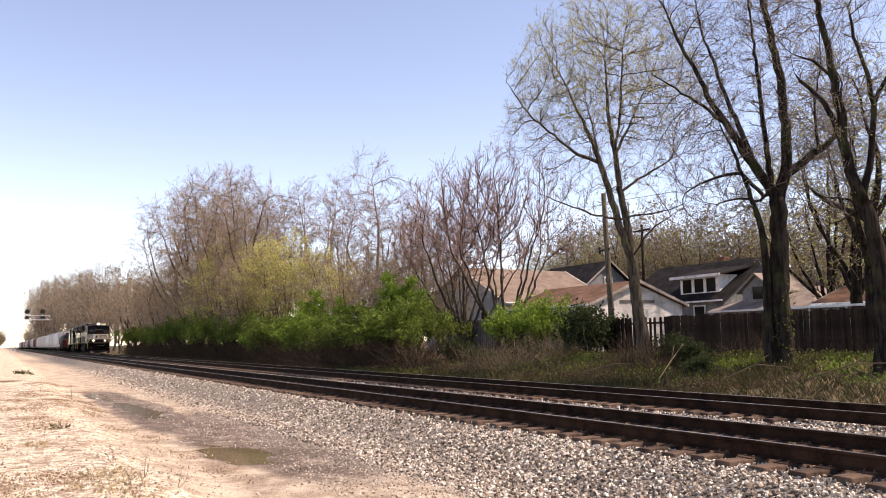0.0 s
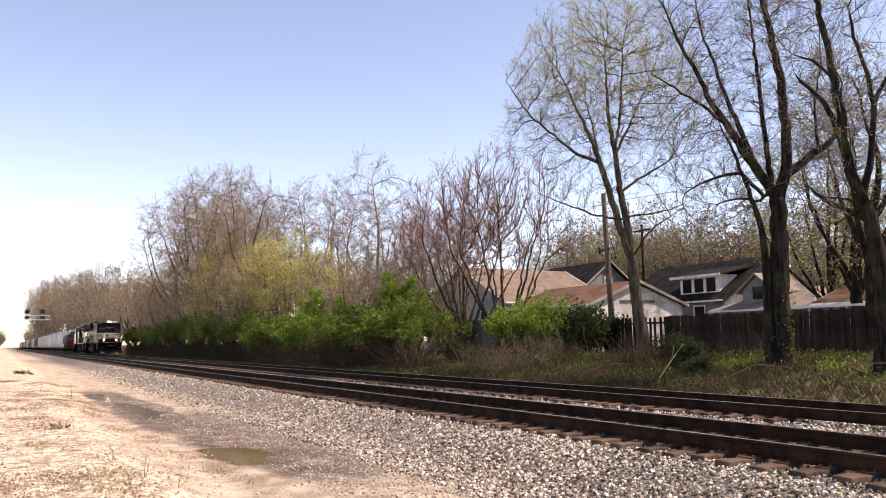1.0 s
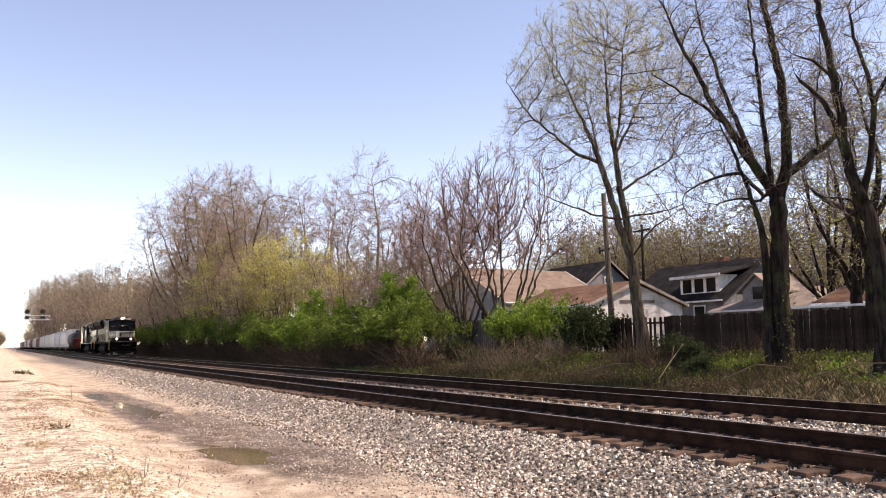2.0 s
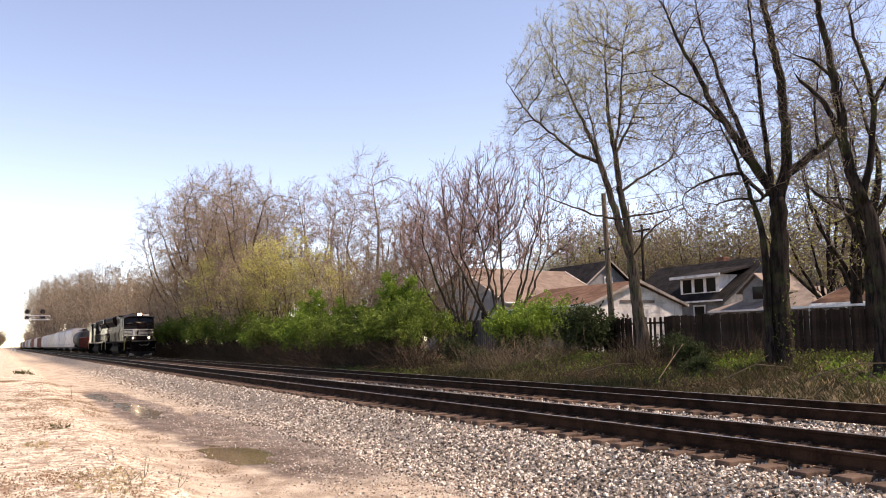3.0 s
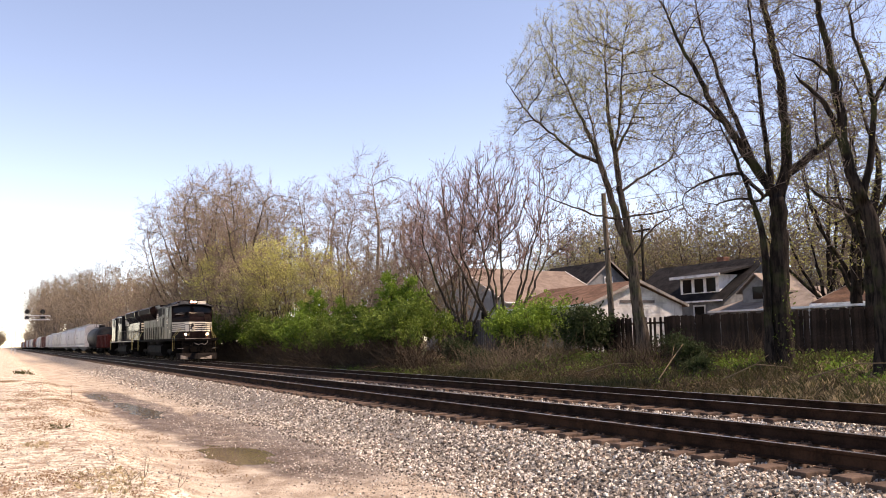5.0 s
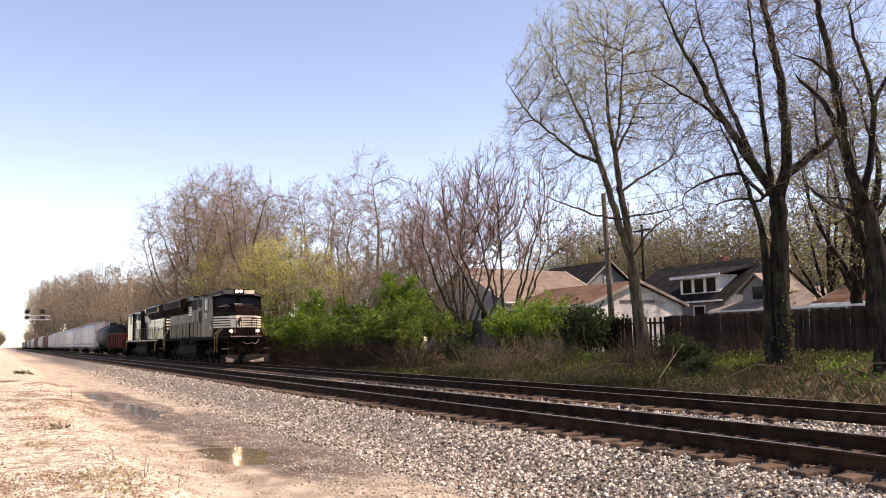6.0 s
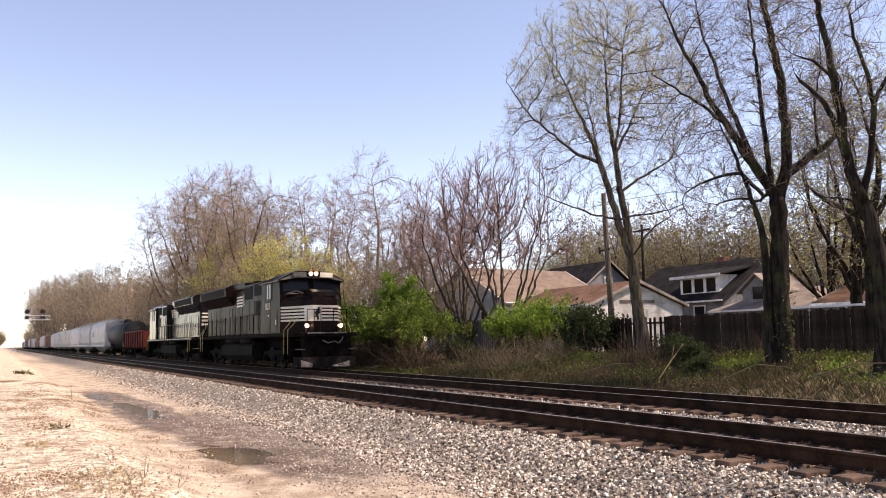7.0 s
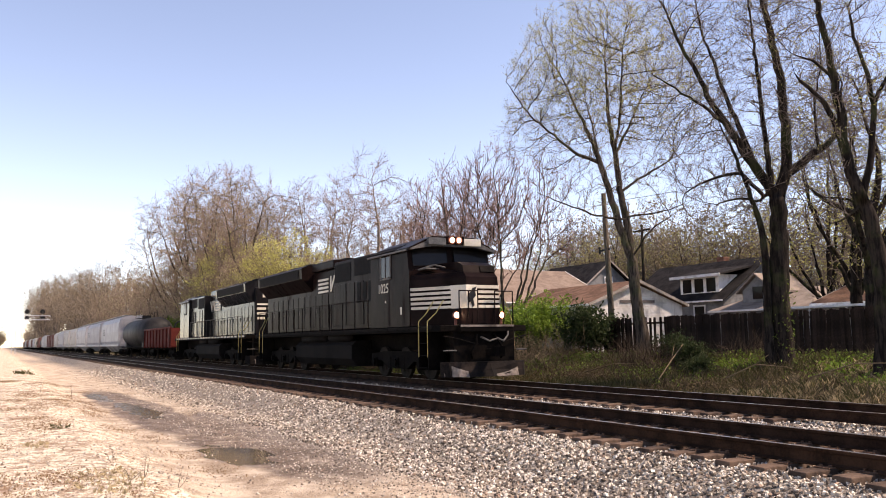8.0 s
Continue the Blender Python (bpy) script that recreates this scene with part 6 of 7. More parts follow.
        part("window_frame", Shape().box(-5.38, -5.3, s * 1.53, s * 1.56, 3.36, 4.16).box(-4.55, -4.47, s * 1.53, s * 1.56, 3.36, 4.16).box(-4.95, -4.9, s * 1.53, s * 1.56, 3.42, 4.12).box(-5.38, -4.47, s * 1.53, s * 1.56, 3.34, 3.4), M_HOSE, c, "pale metal window frame")
        # right board takes white paint to look sunlit, left board stays dark
        part("number_board", Shape().box(-2.9, -2.72, s * 0.34, s * 0.98, 4.36, 4.6, 0.015), M_BOARD if s < 0 else M_WHITE_P, c, "number board beside the headlight")
    brow = Shape()
    brow.loft([[(x, y * k, z) for y, z in ((-1.58, 4.19), (-1.6, 4.23), (-0.8, 4.56), (0.8, 4.56), (1.6, 4.23), (1.58, 4.19), (0.8, 4.33), (-0.8, 4.33))] for x, k in ((-3.0, 1.0), (-2.8, 0.98))])
    part("brow", brow, M_BROW, c, "grey visor over the windshield")
    for y in (-1.63, 1.63):
        part("drip_rail", Shape().box(-6.3, -3.0, y - 0.03, y + 0.03, 4.16, 4.22, 0.01), M_BROW, c, "grey drip rail")
    part("nose_hump", Shape().prism([(-3.0, 3.4), (-1.2, 3.34), (-1.29, 3.58), (-1.6, 3.7), (-3.0, 3.76)], "y", -0.55, 0.55), M_BODY, n, "raised nose top")
    part("nose_panel", Shape().prism([(-2.6, 3.42), (-1.18, 3.37), (-1.27, 3.57), (-1.6, 3.68), (-2.6, 3.72)], "y", 0.05, 0.57), M_GREY_TANK, n, "dull grey access panel")
    part("roof_light_housing", Shape().box(-2.95, -2.72, -0.34, 0.34, 4.4, 4.66, 0.02), M_BODY, c)
    part("wiper_arm", Shape().tube([(-2.7, -1.35, 3.52), (-2.4, -0.95, 3.66), (-2.1, -0.72, 3.56)], 0.03, 6).box(-2.9, -2.3, -1.3, -0.85, 3.52, 3.56), M_HOSE, c, "grey fitting on the nose top")
    if leading:
        for y in (-0.13, 0.13):
            hl = part("headlight", Shape().tube([(-2.73, y, 4.53), (-2.69, y, 4.53)], [0.14, 0.125], 18), M_RIM, c, "headlight rim")
            part("bulb", Shape().tube([(-2.692, y, 4.53), (-2.68, y, 4.53)], [0.075, 0.065], 18), M_LIGHT, hl, "lit headlamp")
        for y in (-0.83, 0.8):
            dl = part("ditch_light", Shape().tube([(-1.3, y, 2.02), (-1.19, y, 2.02)], [0.1, 0.12], 18).box(-1.28, -1.24, y - 0.04, y + 0.04, 1.72, 1.92), M_RIM, o, "ditch light housing")
            part("bulb", Shape().tube([(-1.192, y, 2.02), (-1.175, y, 2.02)], [0.08, 0.07], 18), M_DITCH, dl, "lit ditch lamp")
        words("1025", 0.46, M_WHITE_P, c, pose(-5.15, -1.534, 2.9, 90, 0, 0), "white painted road number")
    part("data_plate", Shape().box(-5.0, -4.92, -1.537, -1.531, 2.55, 2.63).box(-3.75, -3.65, -1.537, -1.531, 2.12, 2.36), M_WHITE_P, c, "small white stencil marks")
    # electrical cabinet behind the cab, and the long hood
    cabinet = part("equipment_cabinet", Shape().box(-10.4, -6.25, -1.36, 1.36, 1.72, 4.42, 0.04), M_BODY, o, "tall equipment cabinet")
    hood = part("long_hood", Shape().box(-21.35, -10.4, -0.95, 0.95, 1.72, 4.3, 0.06), M_BODY, o, "long engine hood")
    for s in (-1, 1):
        part("intake_screen", Shape().box(-8.2, -6.5, s * 1.362, s * 1.375, 3.72, 4.34), M_LOUVRE, cabinet, "black intake screen")
        for k in range(4):
            x = -9.9 + 0.9 * k
            part("cabinet_door", Shape().box(x, x + 0.8, s * 1.362, s * 1.385, 1.9, 3.5, 0.01), M_BODY, cabinet)
        for k in range(3):
            part("cabinet_vent", Shape().box(-7.9 + 0.55 * k, -7.55 + 0.55 * k, s * 1.386, s * 1.395, 2.7, 3.45), M_LOUVRE, cabinet)
        part("hood_recess", Shape().box(-10.3, -8.6, s * 1.362, s * 1.374, 3.6, 4.3), M_LOUVRE, cabinet, "black grille")
        for k in range(13):
            x = -20.9 + 0.8 * k
            d = part("hood_door", Shape().box(x, x + 0.72, s * 0.952, s * 0.978, 1.9, 3.3, 0.008), M_BODY, hood)
            part("door_handle", Shape().box(x + 0.1, x + 0.16, s * 0.98, s * 0.998, 2.5, 2.7), M_HOSE, d)
            part("door_gap", Shape().box(x + 0.73, x + 0.79, s * 0.951, s * 0.956, 1.85, 3.32), M_LOUVRE, hood, "dark gap between doors")
        # emblem of white bars and strokes, drawn as plain shapes
        for k in range(4):
            part("emblem_bar", Shape().box(-13.4, -12.1, s * 0.988, s * 1.0, 3.35 + 0.17 * k, 3.44 + 0.17 * k), M_WHITE_P, hood, "white emblem bar")
        for k in range(2):
            x = -11.9 + 0.75 * k
            part("emblem_bar", Shape().prism([(x, 3.35), (x + 0.16, 3.35), (x + 0.62, 4.02), (x + 0.46, 4.02)], "y", s * 0.988, s * 1.0), M_WHITE_P, hood, "slanted white emblem stroke")
            part("emblem_bar", Shape().box(x + 0.02, x + 0.16, s * 0.988, s * 1.0, 3.45, 4.02), M_WHITE_P, hood)
        part("emblem_backing", Shape().box(-13.5, -10.5, s * 0.952, s * 0.988, 3.33, 4.05), M_BODY, hood)
    rad = part("radiator", Shape().prism([(-0.96, 3.5), (-1.46, 4.05), (-1.5, 4.5), (-1.2, 4.66), (1.2, 4.66), (1.5, 4.5), (1.46, 4.05), (0.96, 3.5)], "x", -21.3, -14.2), M_BODY, o, "flared radiator section")
    for s in (-1, 1):
        part("radiator_screen", Shape().prism([(s * 1.472, 4.07), (s * 1.512, 4.49), (s * 1.52, 4.49), (s * 1.48, 4.07)], "x", -20.9, -14.6), M_LOUVRE, rad, "black radiator screen")
    for x in (-20.0, -18.0, -16.0):
        part("roof_fan", Shape().tube([(x, 0, 4.66), (x, 0, 4.8), (x, 0, 4.86)], [0.75, 0.75, 0.62], 20), M_LOUVRE, rad, "round roof fan")
    part("dynamic_brake", Shape().box(-13.9, -11.2, -1.1, 1.1, 4.3, 4.66, 0.05), M_BODY, o, "raised roof housing")
    part("exhaust_stack", Shape().box(-12.9, -12.2, -0.2, 0.2, 4.66, 4.84, 0.02), M_LOUVRE, o)
    part("air_horn", Shape().tube([(-8.6, 0.3, 4.42), (-8.6, 0.3, 4.6), (-8.1, 0.3, 4.66)], [0.03, 0.04, 0.09], 8), M_HOSE, o)
    # striped rear end with its number
    rear = part("rear_panel", Shape().box(-21.42, -21.36, -0.9, 0.9, 1.8, 4.2), M_BODY, o, "flat hood end")
    for k in range(3):
        for j in range(3):
            part("stripe", Shape().box(-21.43, -21.421, -0.85 + 0.6 * j, -0.35 + 0.6 * j, 2.55 + 0.26 * k, 2.68 + 0.26 * k), M_WHITE_P, rear, "white painted stripe")
    part("stripe", Shape().box(-21.43, -21.421, -0.85, 0.85, 3.33, 3.42), M_WHITE_P, rear, "white painted stripe")
    for k in range(4):
        part("number_bar", Shape().box(-21.43, -21.421, -0.55 + 0.3 * k, -0.36 + 0.3 * k, 3.75, 4.0), M_WHITE_P, rear, "white block mark")
    # walkway rails
    for s in (-1, 1):
        handrail(o, s * 1.5, -20.9, -10.6, 1.7, 2.75, 10, None if leading else M_HOSE)
        handrail(o, s * 1.5, -10.4, -6.6, 1.7, 2.75, 4, None if leading else M_HOSE)
        for base, d in ((-1.3, 1), (-L + 1.3, -1)):
            gx = lambda v: base - d * v
            y = s * 1.53
            r = Shape().tube([(gx(0.5), y, 0.75), (gx(0.5), y, 1.85), (gx(0.3), y - s * 0.2, 2.1), (gx(0.2), y - s * 0.42, 2.5)], 0.017, 8)
            r.tube([(gx(1.12), y, 0.75), (gx(1.12), y, 1.85), (gx(0.9), y - s * 0.16, 2.1), (gx(0.75), y - s * 0.36, 2.5)], 0.017, 8)
            part("step_rail", r, M_YELLOW, o, "yellow step handrail", smooth=True)
            st = Shape().box(gx(0.45), gx(0.5), s * 0.95, y, 0.35, 1.6).box(gx(1.12), gx(1.17), s * 0.95, y, 0.35, 1.6)
            for z in (0.4, 0.78, 1.16):
                st.box(gx(0.5), gx(1.12), s * 0.95, y, z, z + 0.03)
            part("steps", st, M_LOCO_LOW, o, "black corner steps")
        # end rails
        for base in (-0.8, -L + 0.8):
            r = Shape()
            for y in (0.3, 0.62, 0.95):
                r.tube([(base, s * y, 1.7), (base, s * y, 2.75)], 0.02, 6)
            r.tube([(base, s * 0.3, 2.75), (base, s * 0.95, 2.75)], 0.02, 6)
            part("end_rail", r, M_BODY, o, "end platform handrail", fix=False)
    # pilots and plow
    for base, d in ((-0.95, 1), (-L + 0.95, -1)):
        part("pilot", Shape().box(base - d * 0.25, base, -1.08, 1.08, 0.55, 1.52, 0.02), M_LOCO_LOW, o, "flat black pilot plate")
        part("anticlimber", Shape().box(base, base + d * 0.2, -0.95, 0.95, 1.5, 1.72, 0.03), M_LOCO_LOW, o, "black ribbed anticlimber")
        # thin paler strip paints the light caught along the platform's top edge
        part("platform_lit_edge", Shape().box(base + d * 0.2, base + d * 0.215, -0.94, 0.94, 1.655, 1.715), M_SCUFF, o, "thin brown strip coloured as a lit platform edge")
        pl = Shape().loft([[(base - d * 0.1, -1.5, z), (base + d * f * 0.35, -1.3, z), (base + d * f, 0, z), (base + d * f * 0.35, 1.3, z), (base - d * 0.1, 1.5, z), (base - d * 0.3, 0, z)] for z, f in ((0.16, 0.55), (0.36, 0.42), (0.6, 0.3))])
        pw = part("plow", pl, M_PLOW, o, "worn dark snow plow with scuffed pale edge")
        for s, y0, y1 in ((-1, 0.75, 1.42), (1, 0.12, 1.42)):
            e = Shape()
            at = lambda y, z: base + d * ((0.55 - 0.6 * (z - 0.16)) * (1 - 0.65 * min(y, 1.3) / 1.3) - max(0.0, y - 1.3) * 1.5)
            e.loft([[(at(y, z) + d * q, s * y, z) for z, q in ((0.165, -0.01), (0.165, 0.012), (0.23 + 0.17 * y * y, 0.012), (0.23 + 0.17 * y * y, -0.01))] for y in (y0, y0 + (y1 - y0) * 0.4, y0 + (y1 - y0) * 0.7, y1)])
            part("plow_edge", e, M_SCUFF, pw, "pale scuffed blade edge")
        for s in (-1, 1):
            hose = Shape().tube([(base + d * 0.05, s * 0.3, 1.45), (base + d * 0.22, s * 0.42, 1.15), (base + d * 0.2, s * 0.6, 0.9), (base + d * 0.1, s * 0.5, 0.7)], 0.035, 7)
            part("air_hose", hose, M_LOCO_LOW, o, "black air brake hose", smooth=True)
            part("cut_lever", Shape().tube([(base + d * 0.06, s * 1.45, 1.38), (base + d * 0.12, s * 1.0, 1.3), (base + d * 0.2, s * 0.35, 1.12)], 0.016, 6), M_GREY_TANK, o)
            part("grab_iron", Shape().tube([(base + d * 0.05, s * 1.45, 0.95), (base + d * 0.12, s * 1.45, 0.95), (base + d * 0.12, s * 1.05, 0.95)], 0.022, 6), M_HOSE, o)
        part("jumper_cable", Shape().tube([(base + d * 0.2, -0.25, 1.35), (base + d * 0.3, 0.0, 1.22), (base + d * 0.3, 0.3, 1.3), (base + d * 0.3, 0.5, 1.22), (base + d * 0.2, 0.72, 1.4), (base + d * 0.15, 0.74, 1.62)], 0.03, 7), M_HOSE, o, "pale jumper cable", smooth=True)
    coupler(o, 0.0, 1), coupler(o, -L, -1)
    # tank and air reservoirs
    tk = [(-1.42, 0.62), (-1.2, 0.34), (1.2, 0.34), (1.42, 0.62), (1.42, 1.12), (1.2, 1.3), (-1.2, 1.3), (-1.42, 1.12)]
    part("fuel_tank", Shape().prism(tk, "x", -15.1, -8.4), M_GREY_TANK, o, "dusty fuel tank darkened as in shade")
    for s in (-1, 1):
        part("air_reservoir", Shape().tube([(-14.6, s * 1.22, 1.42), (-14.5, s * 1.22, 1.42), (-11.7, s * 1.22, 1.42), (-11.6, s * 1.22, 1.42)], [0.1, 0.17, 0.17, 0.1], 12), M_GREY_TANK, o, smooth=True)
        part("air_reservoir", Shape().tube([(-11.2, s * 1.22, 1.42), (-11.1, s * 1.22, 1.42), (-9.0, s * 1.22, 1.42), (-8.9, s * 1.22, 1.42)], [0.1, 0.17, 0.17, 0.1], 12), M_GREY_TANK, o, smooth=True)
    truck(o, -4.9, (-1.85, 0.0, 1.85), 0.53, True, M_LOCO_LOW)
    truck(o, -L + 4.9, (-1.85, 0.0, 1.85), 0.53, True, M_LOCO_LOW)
    return o


M_CAR_GREY = paint("hopper_pale_grey", (0.225, 0.22, 0.236), (0.295, 0.29, 0.307), 0.55, 0.0, (0.3, 0.26, 0.22))
M_CAR_WHITE = paint("hopper_white", (0.26, 0.255, 0.272), (0.345, 0.34, 0.355), 0.5, 0.0, (0.4, 0.35, 0.3))
M_CAR_TAN = paint("hopper_tan_grey", (0.29, 0.268, 0.24), (0.385, 0.363, 0.333), 0.6, 0.0, (0.2, 0.16, 0.13))
M_CAR_RED = paint("gondola_red", (0.062, 0.0115, 0.0095), (0.105, 0.021, 0.017), 0.7, 0.0, (0.05, 0.02, 0.016), 0.06)
M_CAR_BROWN = paint("boxcar_brown_red", (0.13, 0.05, 0.04), (0.2, 0.085, 0.065), 0.65, 0.0, (0.07, 0.05, 0.04))
M_TANK = paint("tank_car_black", (0.01, 0.01, 0.011), (0.024, 0.023, 0.024), 0.6, 0.0, (0.05, 0.045, 0.04), 0.12)


def running_gear(o, L, keyed):
    part("underframe", Shape().box(-L + 0.7, -0.7, -0.35, 0.35, 0.85, 1.12), M_LOCO_LOW, o)
    coupler(o, 0.0, 1), coupler(o, -L, -1)
    for cx in (-2.6, -L + 2.6):
        truck(o, cx, (-0.88, 0.88), 0.45, keyed, M_LOCO_LOW)


def hopper_car(L, mat, label, top=4.55, keyed=False):
    o = tagged(new("hopper_car"), label, "freight car", "freight cars of the train")
    prof = [(-1.3, 1.15), (-1.52, 1.7), (-1.56, 2.8), (-1.5, 3.8), (-1.25, 4.3), (-0.8, top - 0.05), (0, top), (0.8, top - 0.05), (1.25, 4.3), (1.5, 3.8), (1.56, 2.8), (1.52, 1.7), (1.3, 1.15)]
    body = part("body", Shape().prism(prof, "x", -L + 1.3, -1.3), mat, o, "smooth-sided covered hopper body")
    for s in (-1, 1):
        part("side_sill", Shape().box(-L + 0.8, -0.8, s * 1.4, s * 1.58, 1.15, 1.4), mat, o)
        part("roof_walk", Shape().box(-L + 1.3, -1.3, s * 0.75 - 0.25, s * 0.75 + 0.25, top + 0.04, top + 0.07), M_GALV, o)
    for k in range(4):
        x = -L + 2.6 + (L - 5.2) * (k + 0.5) / 4
        w = (L - 5.2) / 4
        part("discharge_bay", Shape().loft([[(x - w * 0.48, -1.2, 1.2), (x + w * 0.48, -1.2, 1.2), (x + w * 0.48, 1.2, 1.2), (x - w * 0.48, 1.2, 1.2)], [(x - 0.3, -0.5, 0.45), (x + 0.3, -0.5, 0.45), (x + 0.3, 0.5, 0.45), (x - 0.3, 0.5, 0.45)]]), mat, o)
        part("roof_hatch", Shape().tube([(x, 0, top), (x, 0, top + 0.14)], 0.4, 12), mat, o)
    for d, e in ((-0.85, 1), (-L + 0.85, -1)):
        part("end_cage", Shape().box(d - 0.06, d + 0.06, -1.5, -1.4, 1.2, 4.1).box(d - 0.06, d + 0.06, 1.4, 1.5, 1.2, 4.1).box(d - 0.06, d + 0.06, -1.5, 1.5, 4.0, 4.12).box(d - 0.06, d + 0.06, -1.5, 1.5, 1.15, 1.4), mat, o, "open end frame")
        part("slope_sheet", Shape().prism([(d - e * 0.45, 3.6), (d - e * 2.6, 1.5), (d - e * 2.6, 1.4), (d - e * 0.45, 3.5)], "y", -1.3, 1.3), mat, o)
        lad = Shape().box(d + e * 0.05, d + e * 0.08, 0.9, 0.94, 1.2, 4.2).box(d + e * 0.05, d + e * 0.08, 1.3, 1.34, 1.2, 4.2)
        for k in range(8):
            lad.box(d + e * 0.05, d + e * 0.08, 0.9, 1.34, 1.35 + 0.36 * k, 1.38 + 0.36 * k)
        part("ladder", lad, M_GALV, o)
    for k in range(3):
        part("stencil", Shape().box(-L + 4.0, -L + 6.0 - 0.4 * k, -1.585, -1.57, 2.5 + 0.28 * k, 2.62 + 0.28 * k), M_BADGE, body, "dark stencil bar")
    running_gear(o, L, keyed)
    return o


def gondola(L):
    o = tagged(new("gondola_car"), "faded red ribbed gondola car behind the locomotives", "freight car", "freight cars of the train")
    s = Shape()
    s.box(-L + 0.9, -0.9, -1.5, -1.42, 1.1, 2.55).box(-L + 0.9, -0.9, 1.42, 1.5, 1.1, 2.55).box(-L + 0.9, -L + 0.98, -1.42, 1.42, 1.1, 2.55).box(-0.98, -0.9, -1.42, 1.42, 1.1, 2.55).box(-L + 0.9, -0.9, -1.42, 1.42, 1.05, 1.15)
    part("body", s, M_CAR_RED, o, "faded red steel tub")
    for y in (-1.53, 1.53):
        part("top_chord", Shape().box(-L + 0.85, -0.85, y - 0.05, y + 0.05, 2.5, 2.64, 0.01), M_CAR_RED, o)
        for k in range(9):
            x = -L + 1.1 + (L - 2.2) * k / 8
            part("side_rib", Shape().box(x - 0.09, x + 0.09, y - 0.07, y + 0.07, 1.0, 2.5), M_CAR_RED, o)
    part("brake_wheel", Shape().tube([(-0.7 + 0.0, 0.5 + 0.32 * math.cos(a * 0.5236), 2.75 + 0.32 * math.sin(a * 0.5236)) for a in range(13)], 0.03, 6), M_BLACK, o, "black hand brake wheel", smooth=True)
    part("brake_staff", Shape().box(-0.88, -0.72, 0.45, 0.55, 1.2, 2.78), M_BLACK, o)
    part("scrap_hoop", Shape().tube([(-2.6, -0.5 + 0.45 * math.cos(a * 0.3491), 2.5 + 0.6 * math.sin(a * 0.3491)) for a in range(10)], 0.06, 6), M_BLACK, o, "dark hoop of the load", smooth=True)
    running_gear(o, L, True)
    return o


def tank_car(L, keyed=False):
    o = tagged(new("tank_car"), "black cylindrical tank car with a domed top", "freight car", "freight cars of the train")
    zc, r = 2.45, 1.45
    part("tank", Shape().tube([(-L + 1.0, 0, zc), (-L + 1.15, 0, zc), (-L + 1.6, 0, zc), (-1.6, 0, zc), (-1.15, 0, zc), (-1.0, 0, zc)], [0.55, 1.05, r, r, 1.05, 0.55], 30), M_TANK, o, "black tank shell", smooth=True)
    part("manway", Shape().tube([(-L / 2, 0, zc + r - 0.05), (-L / 2, 0, zc + r + 0.35)], 0.45, 14), M_TANK, o)
    part("platform", Shape().box(-L / 2 - 1.1, -L / 2 + 1.1, -0.9, 0.9, zc + r + 0.02, zc + r + 0.06), M_TANK, o)
    rl = Shape()
    for y in (-0.9, 0.9):
        rl.tube([(-L / 2 - 1.1, y, zc + r), (-L / 2 - 1.1, y, zc + r + 0.7), (-L / 2 + 1.1, y, zc + r + 0.7), (-L / 2 + 1.1, y, zc + r)], 0.025, 6)
    part("guard_rail", rl, M_TANK, o, fix=False)
    part("sill", Shape().box(-L + 0.8, -0.8, -1.4, 1.4, 1.0, 1.08), M_LOCO_LOW, o)
    for x in (-2.6, -L + 2.6):
        part("saddle", Shape().box(x - 0.4, x + 0.4, -1.2, 1.2, 1.05, 1.5), M_TANK, o)
    running_gear(o, L, keyed)
    return o


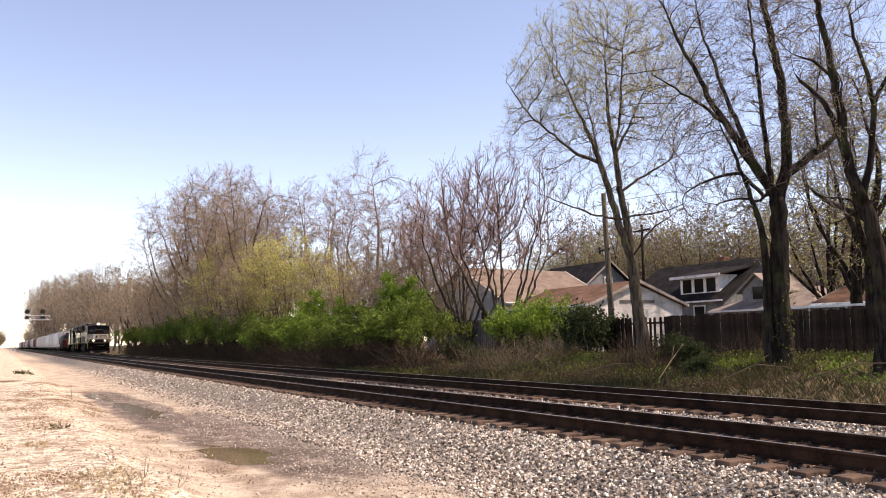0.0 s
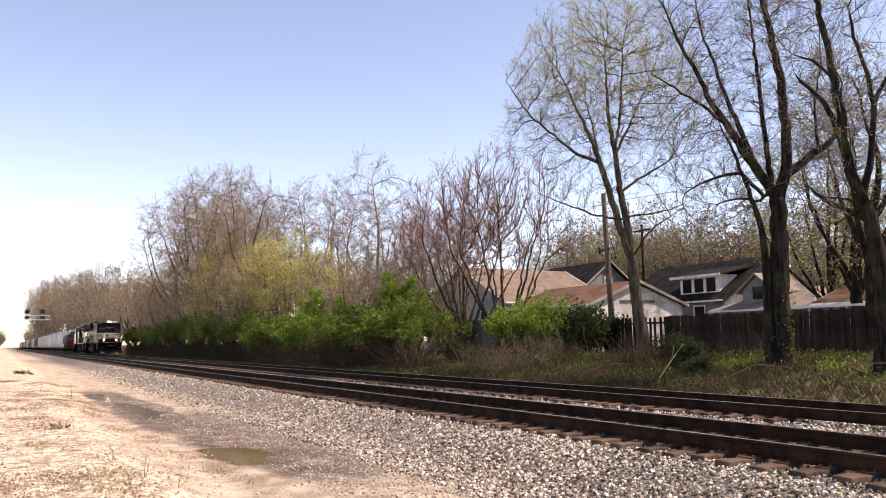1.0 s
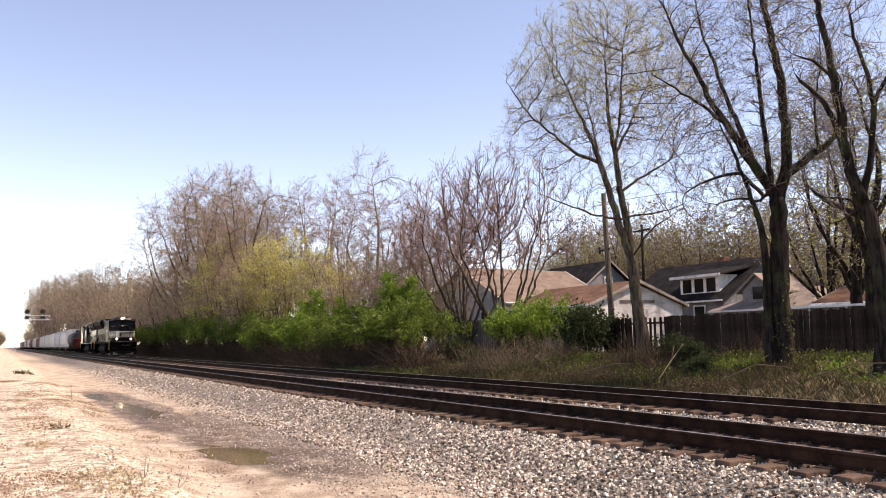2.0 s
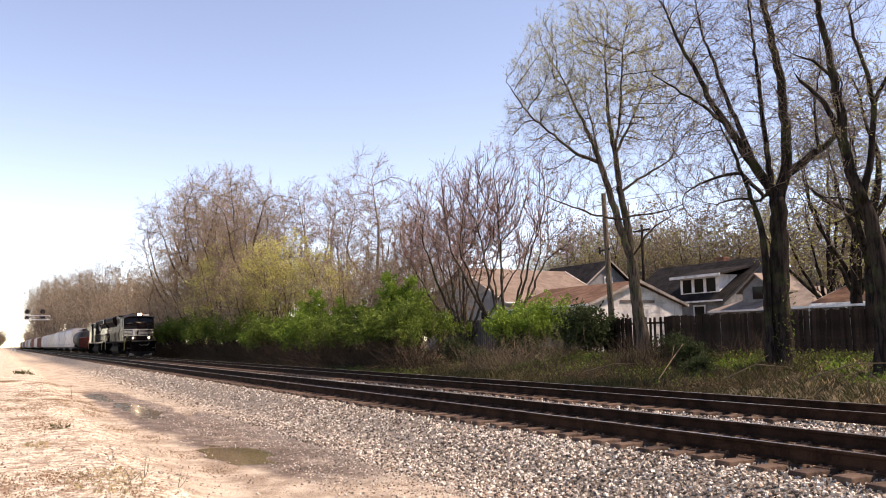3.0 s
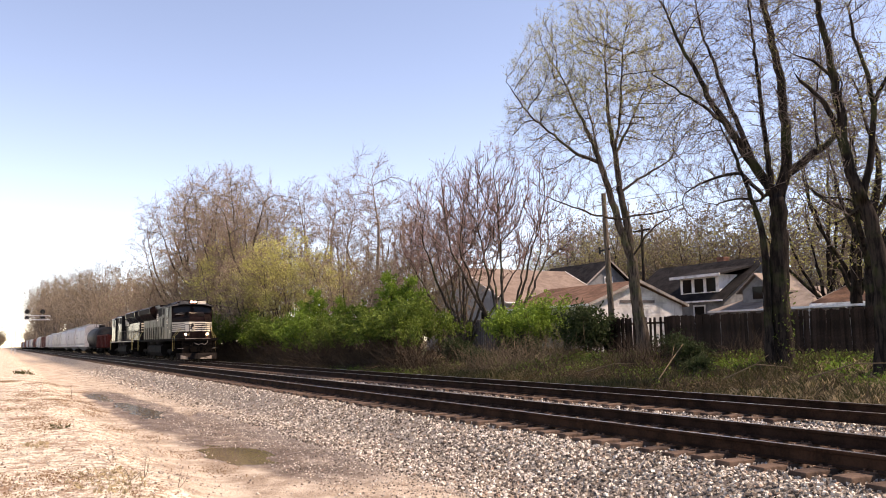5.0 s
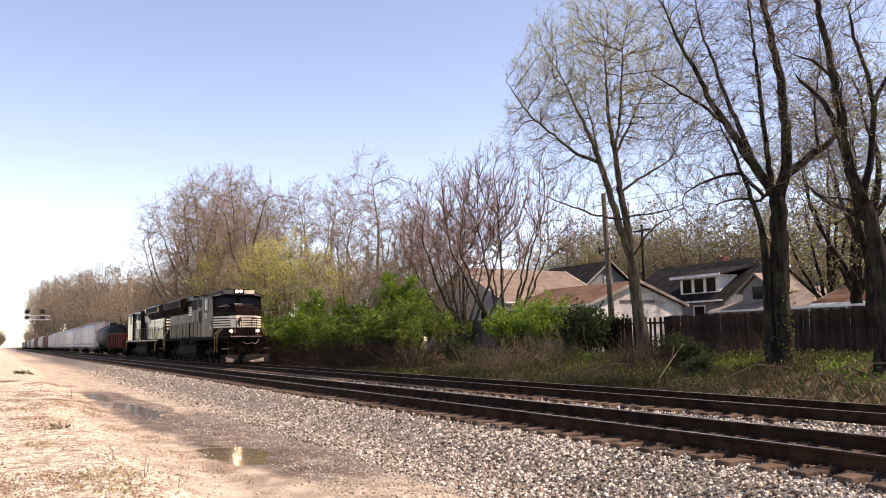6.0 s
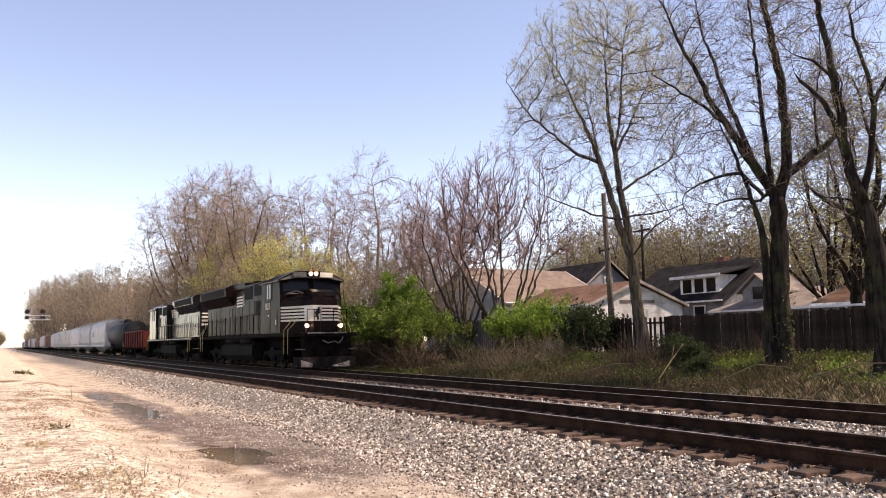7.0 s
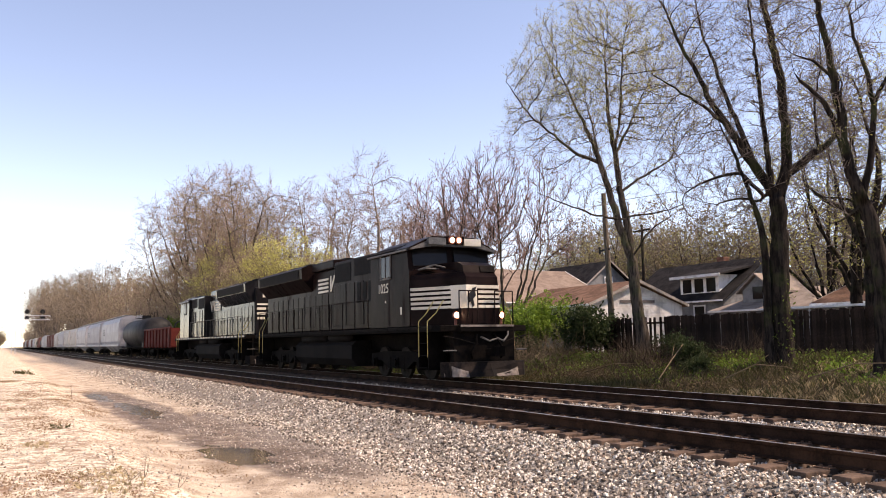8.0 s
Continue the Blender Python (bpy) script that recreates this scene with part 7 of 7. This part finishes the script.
def box_car(L, mat, label):
    o = tagged(new("box_car"), label, "freight car", "freight cars of the train")
    part("body", Shape().prism([(-1.5, 1.05), (-1.5, 4.2), (-0.8, 4.42), (0.8, 4.42), (1.5, 4.2), (1.5, 1.05)], "x", -L + 0.8, -0.8), mat, o, "steel boxcar body")
    for s in (-1, 1):
        part("sliding_door", Shape().box(-L / 2 - 1.5, -L / 2 + 1.5, s * 1.505, s * 1.57, 1.15, 4.05), mat, o)
        for k in range(10):
            x = -L + 1.2 + (L - 2.4) * k / 9
            if abs(x + L / 2) > 1.7:
                part("side_post", Shape().box(x - 0.06, x + 0.06, s * 1.5, s * 1.56, 1.1, 4.15), mat, o)
    running_gear(o, L, False)
    return o


def build_train():
    x = 0.0
    a = locomotive("black diesel freight locomotive with white nose stripes and lit headlights", True)
    TRAIN.append((a, x, 0))
    x -= 22.6
    b = locomotive("black second diesel locomotive running long hood first", False)
    TRAIN.append((b, x - 22.6, 180))
    x -= 22.6
    for o, L in ((gondola(15.0), 15.0), (tank_car(17.0, True), 17.0)):
        TRAIN.append((o, x, 0))
        x -= L
    white = hopper_car(20.6, M_CAR_WHITE, "white covered hopper car with smooth sides", keyed=False)
    grey = hopper_car(20.6, M_CAR_GREY, "pale grey covered hopper car with smooth sides")
    tan = hopper_car(16.2, M_CAR_TAN, "dusty tan-grey covered hopper car", 4.4)
    brown = box_car(17.0, M_CAR_BROWN, "brown-red steel boxcar with ribbed sides")
    tank = tank_car(16.0)
    kinds = {"w": (white, 20.6), "g": (grey, 20.6), "t": (tan, 16.2), "b": (brown, 17.0), "k": (tank, 16.0)}
    used = set()
    for ch in "wgwttgtbbtgkbktgbtgkbkgbtb":
        o, L = kinds[ch]
        if ch in used:
            o = copy_thing(o, pose(0, 0, 0))
        used.add(ch)
        TRAIN.append((o, x, 0))
        x -= L


def motions():
    for root, off, turn in TRAIN:
        walk(root, [(t, pose(FRONT + off + SPEED * (t - 8.0), FAR, 0, 0, 0, turn)) for t in (0.0, 8.0)])
    steps = 240
    for w, a, r in WHEELS:
        back = abs((w.parent.parent.matrix_basis.to_euler().z)) > 1 or w.parent.parent.name == "locomotive.001"
        turn = math.degrees(SPEED / r) * (-1 if back else 1)
        walk(w, [(8.0 * k / steps, pose(a, 0, r, 0, (turn * 8.0 * k / steps) % 360.0, 0)) for k in range(steps + 1)])


build_ground()
build_puddles()
build_big_trees()
build_woods()
build_shrubs()
build_houses()
build_poles()
build_train()
build_undergrowth()
build_fences()
build_tracks()
build_stones()
motions()
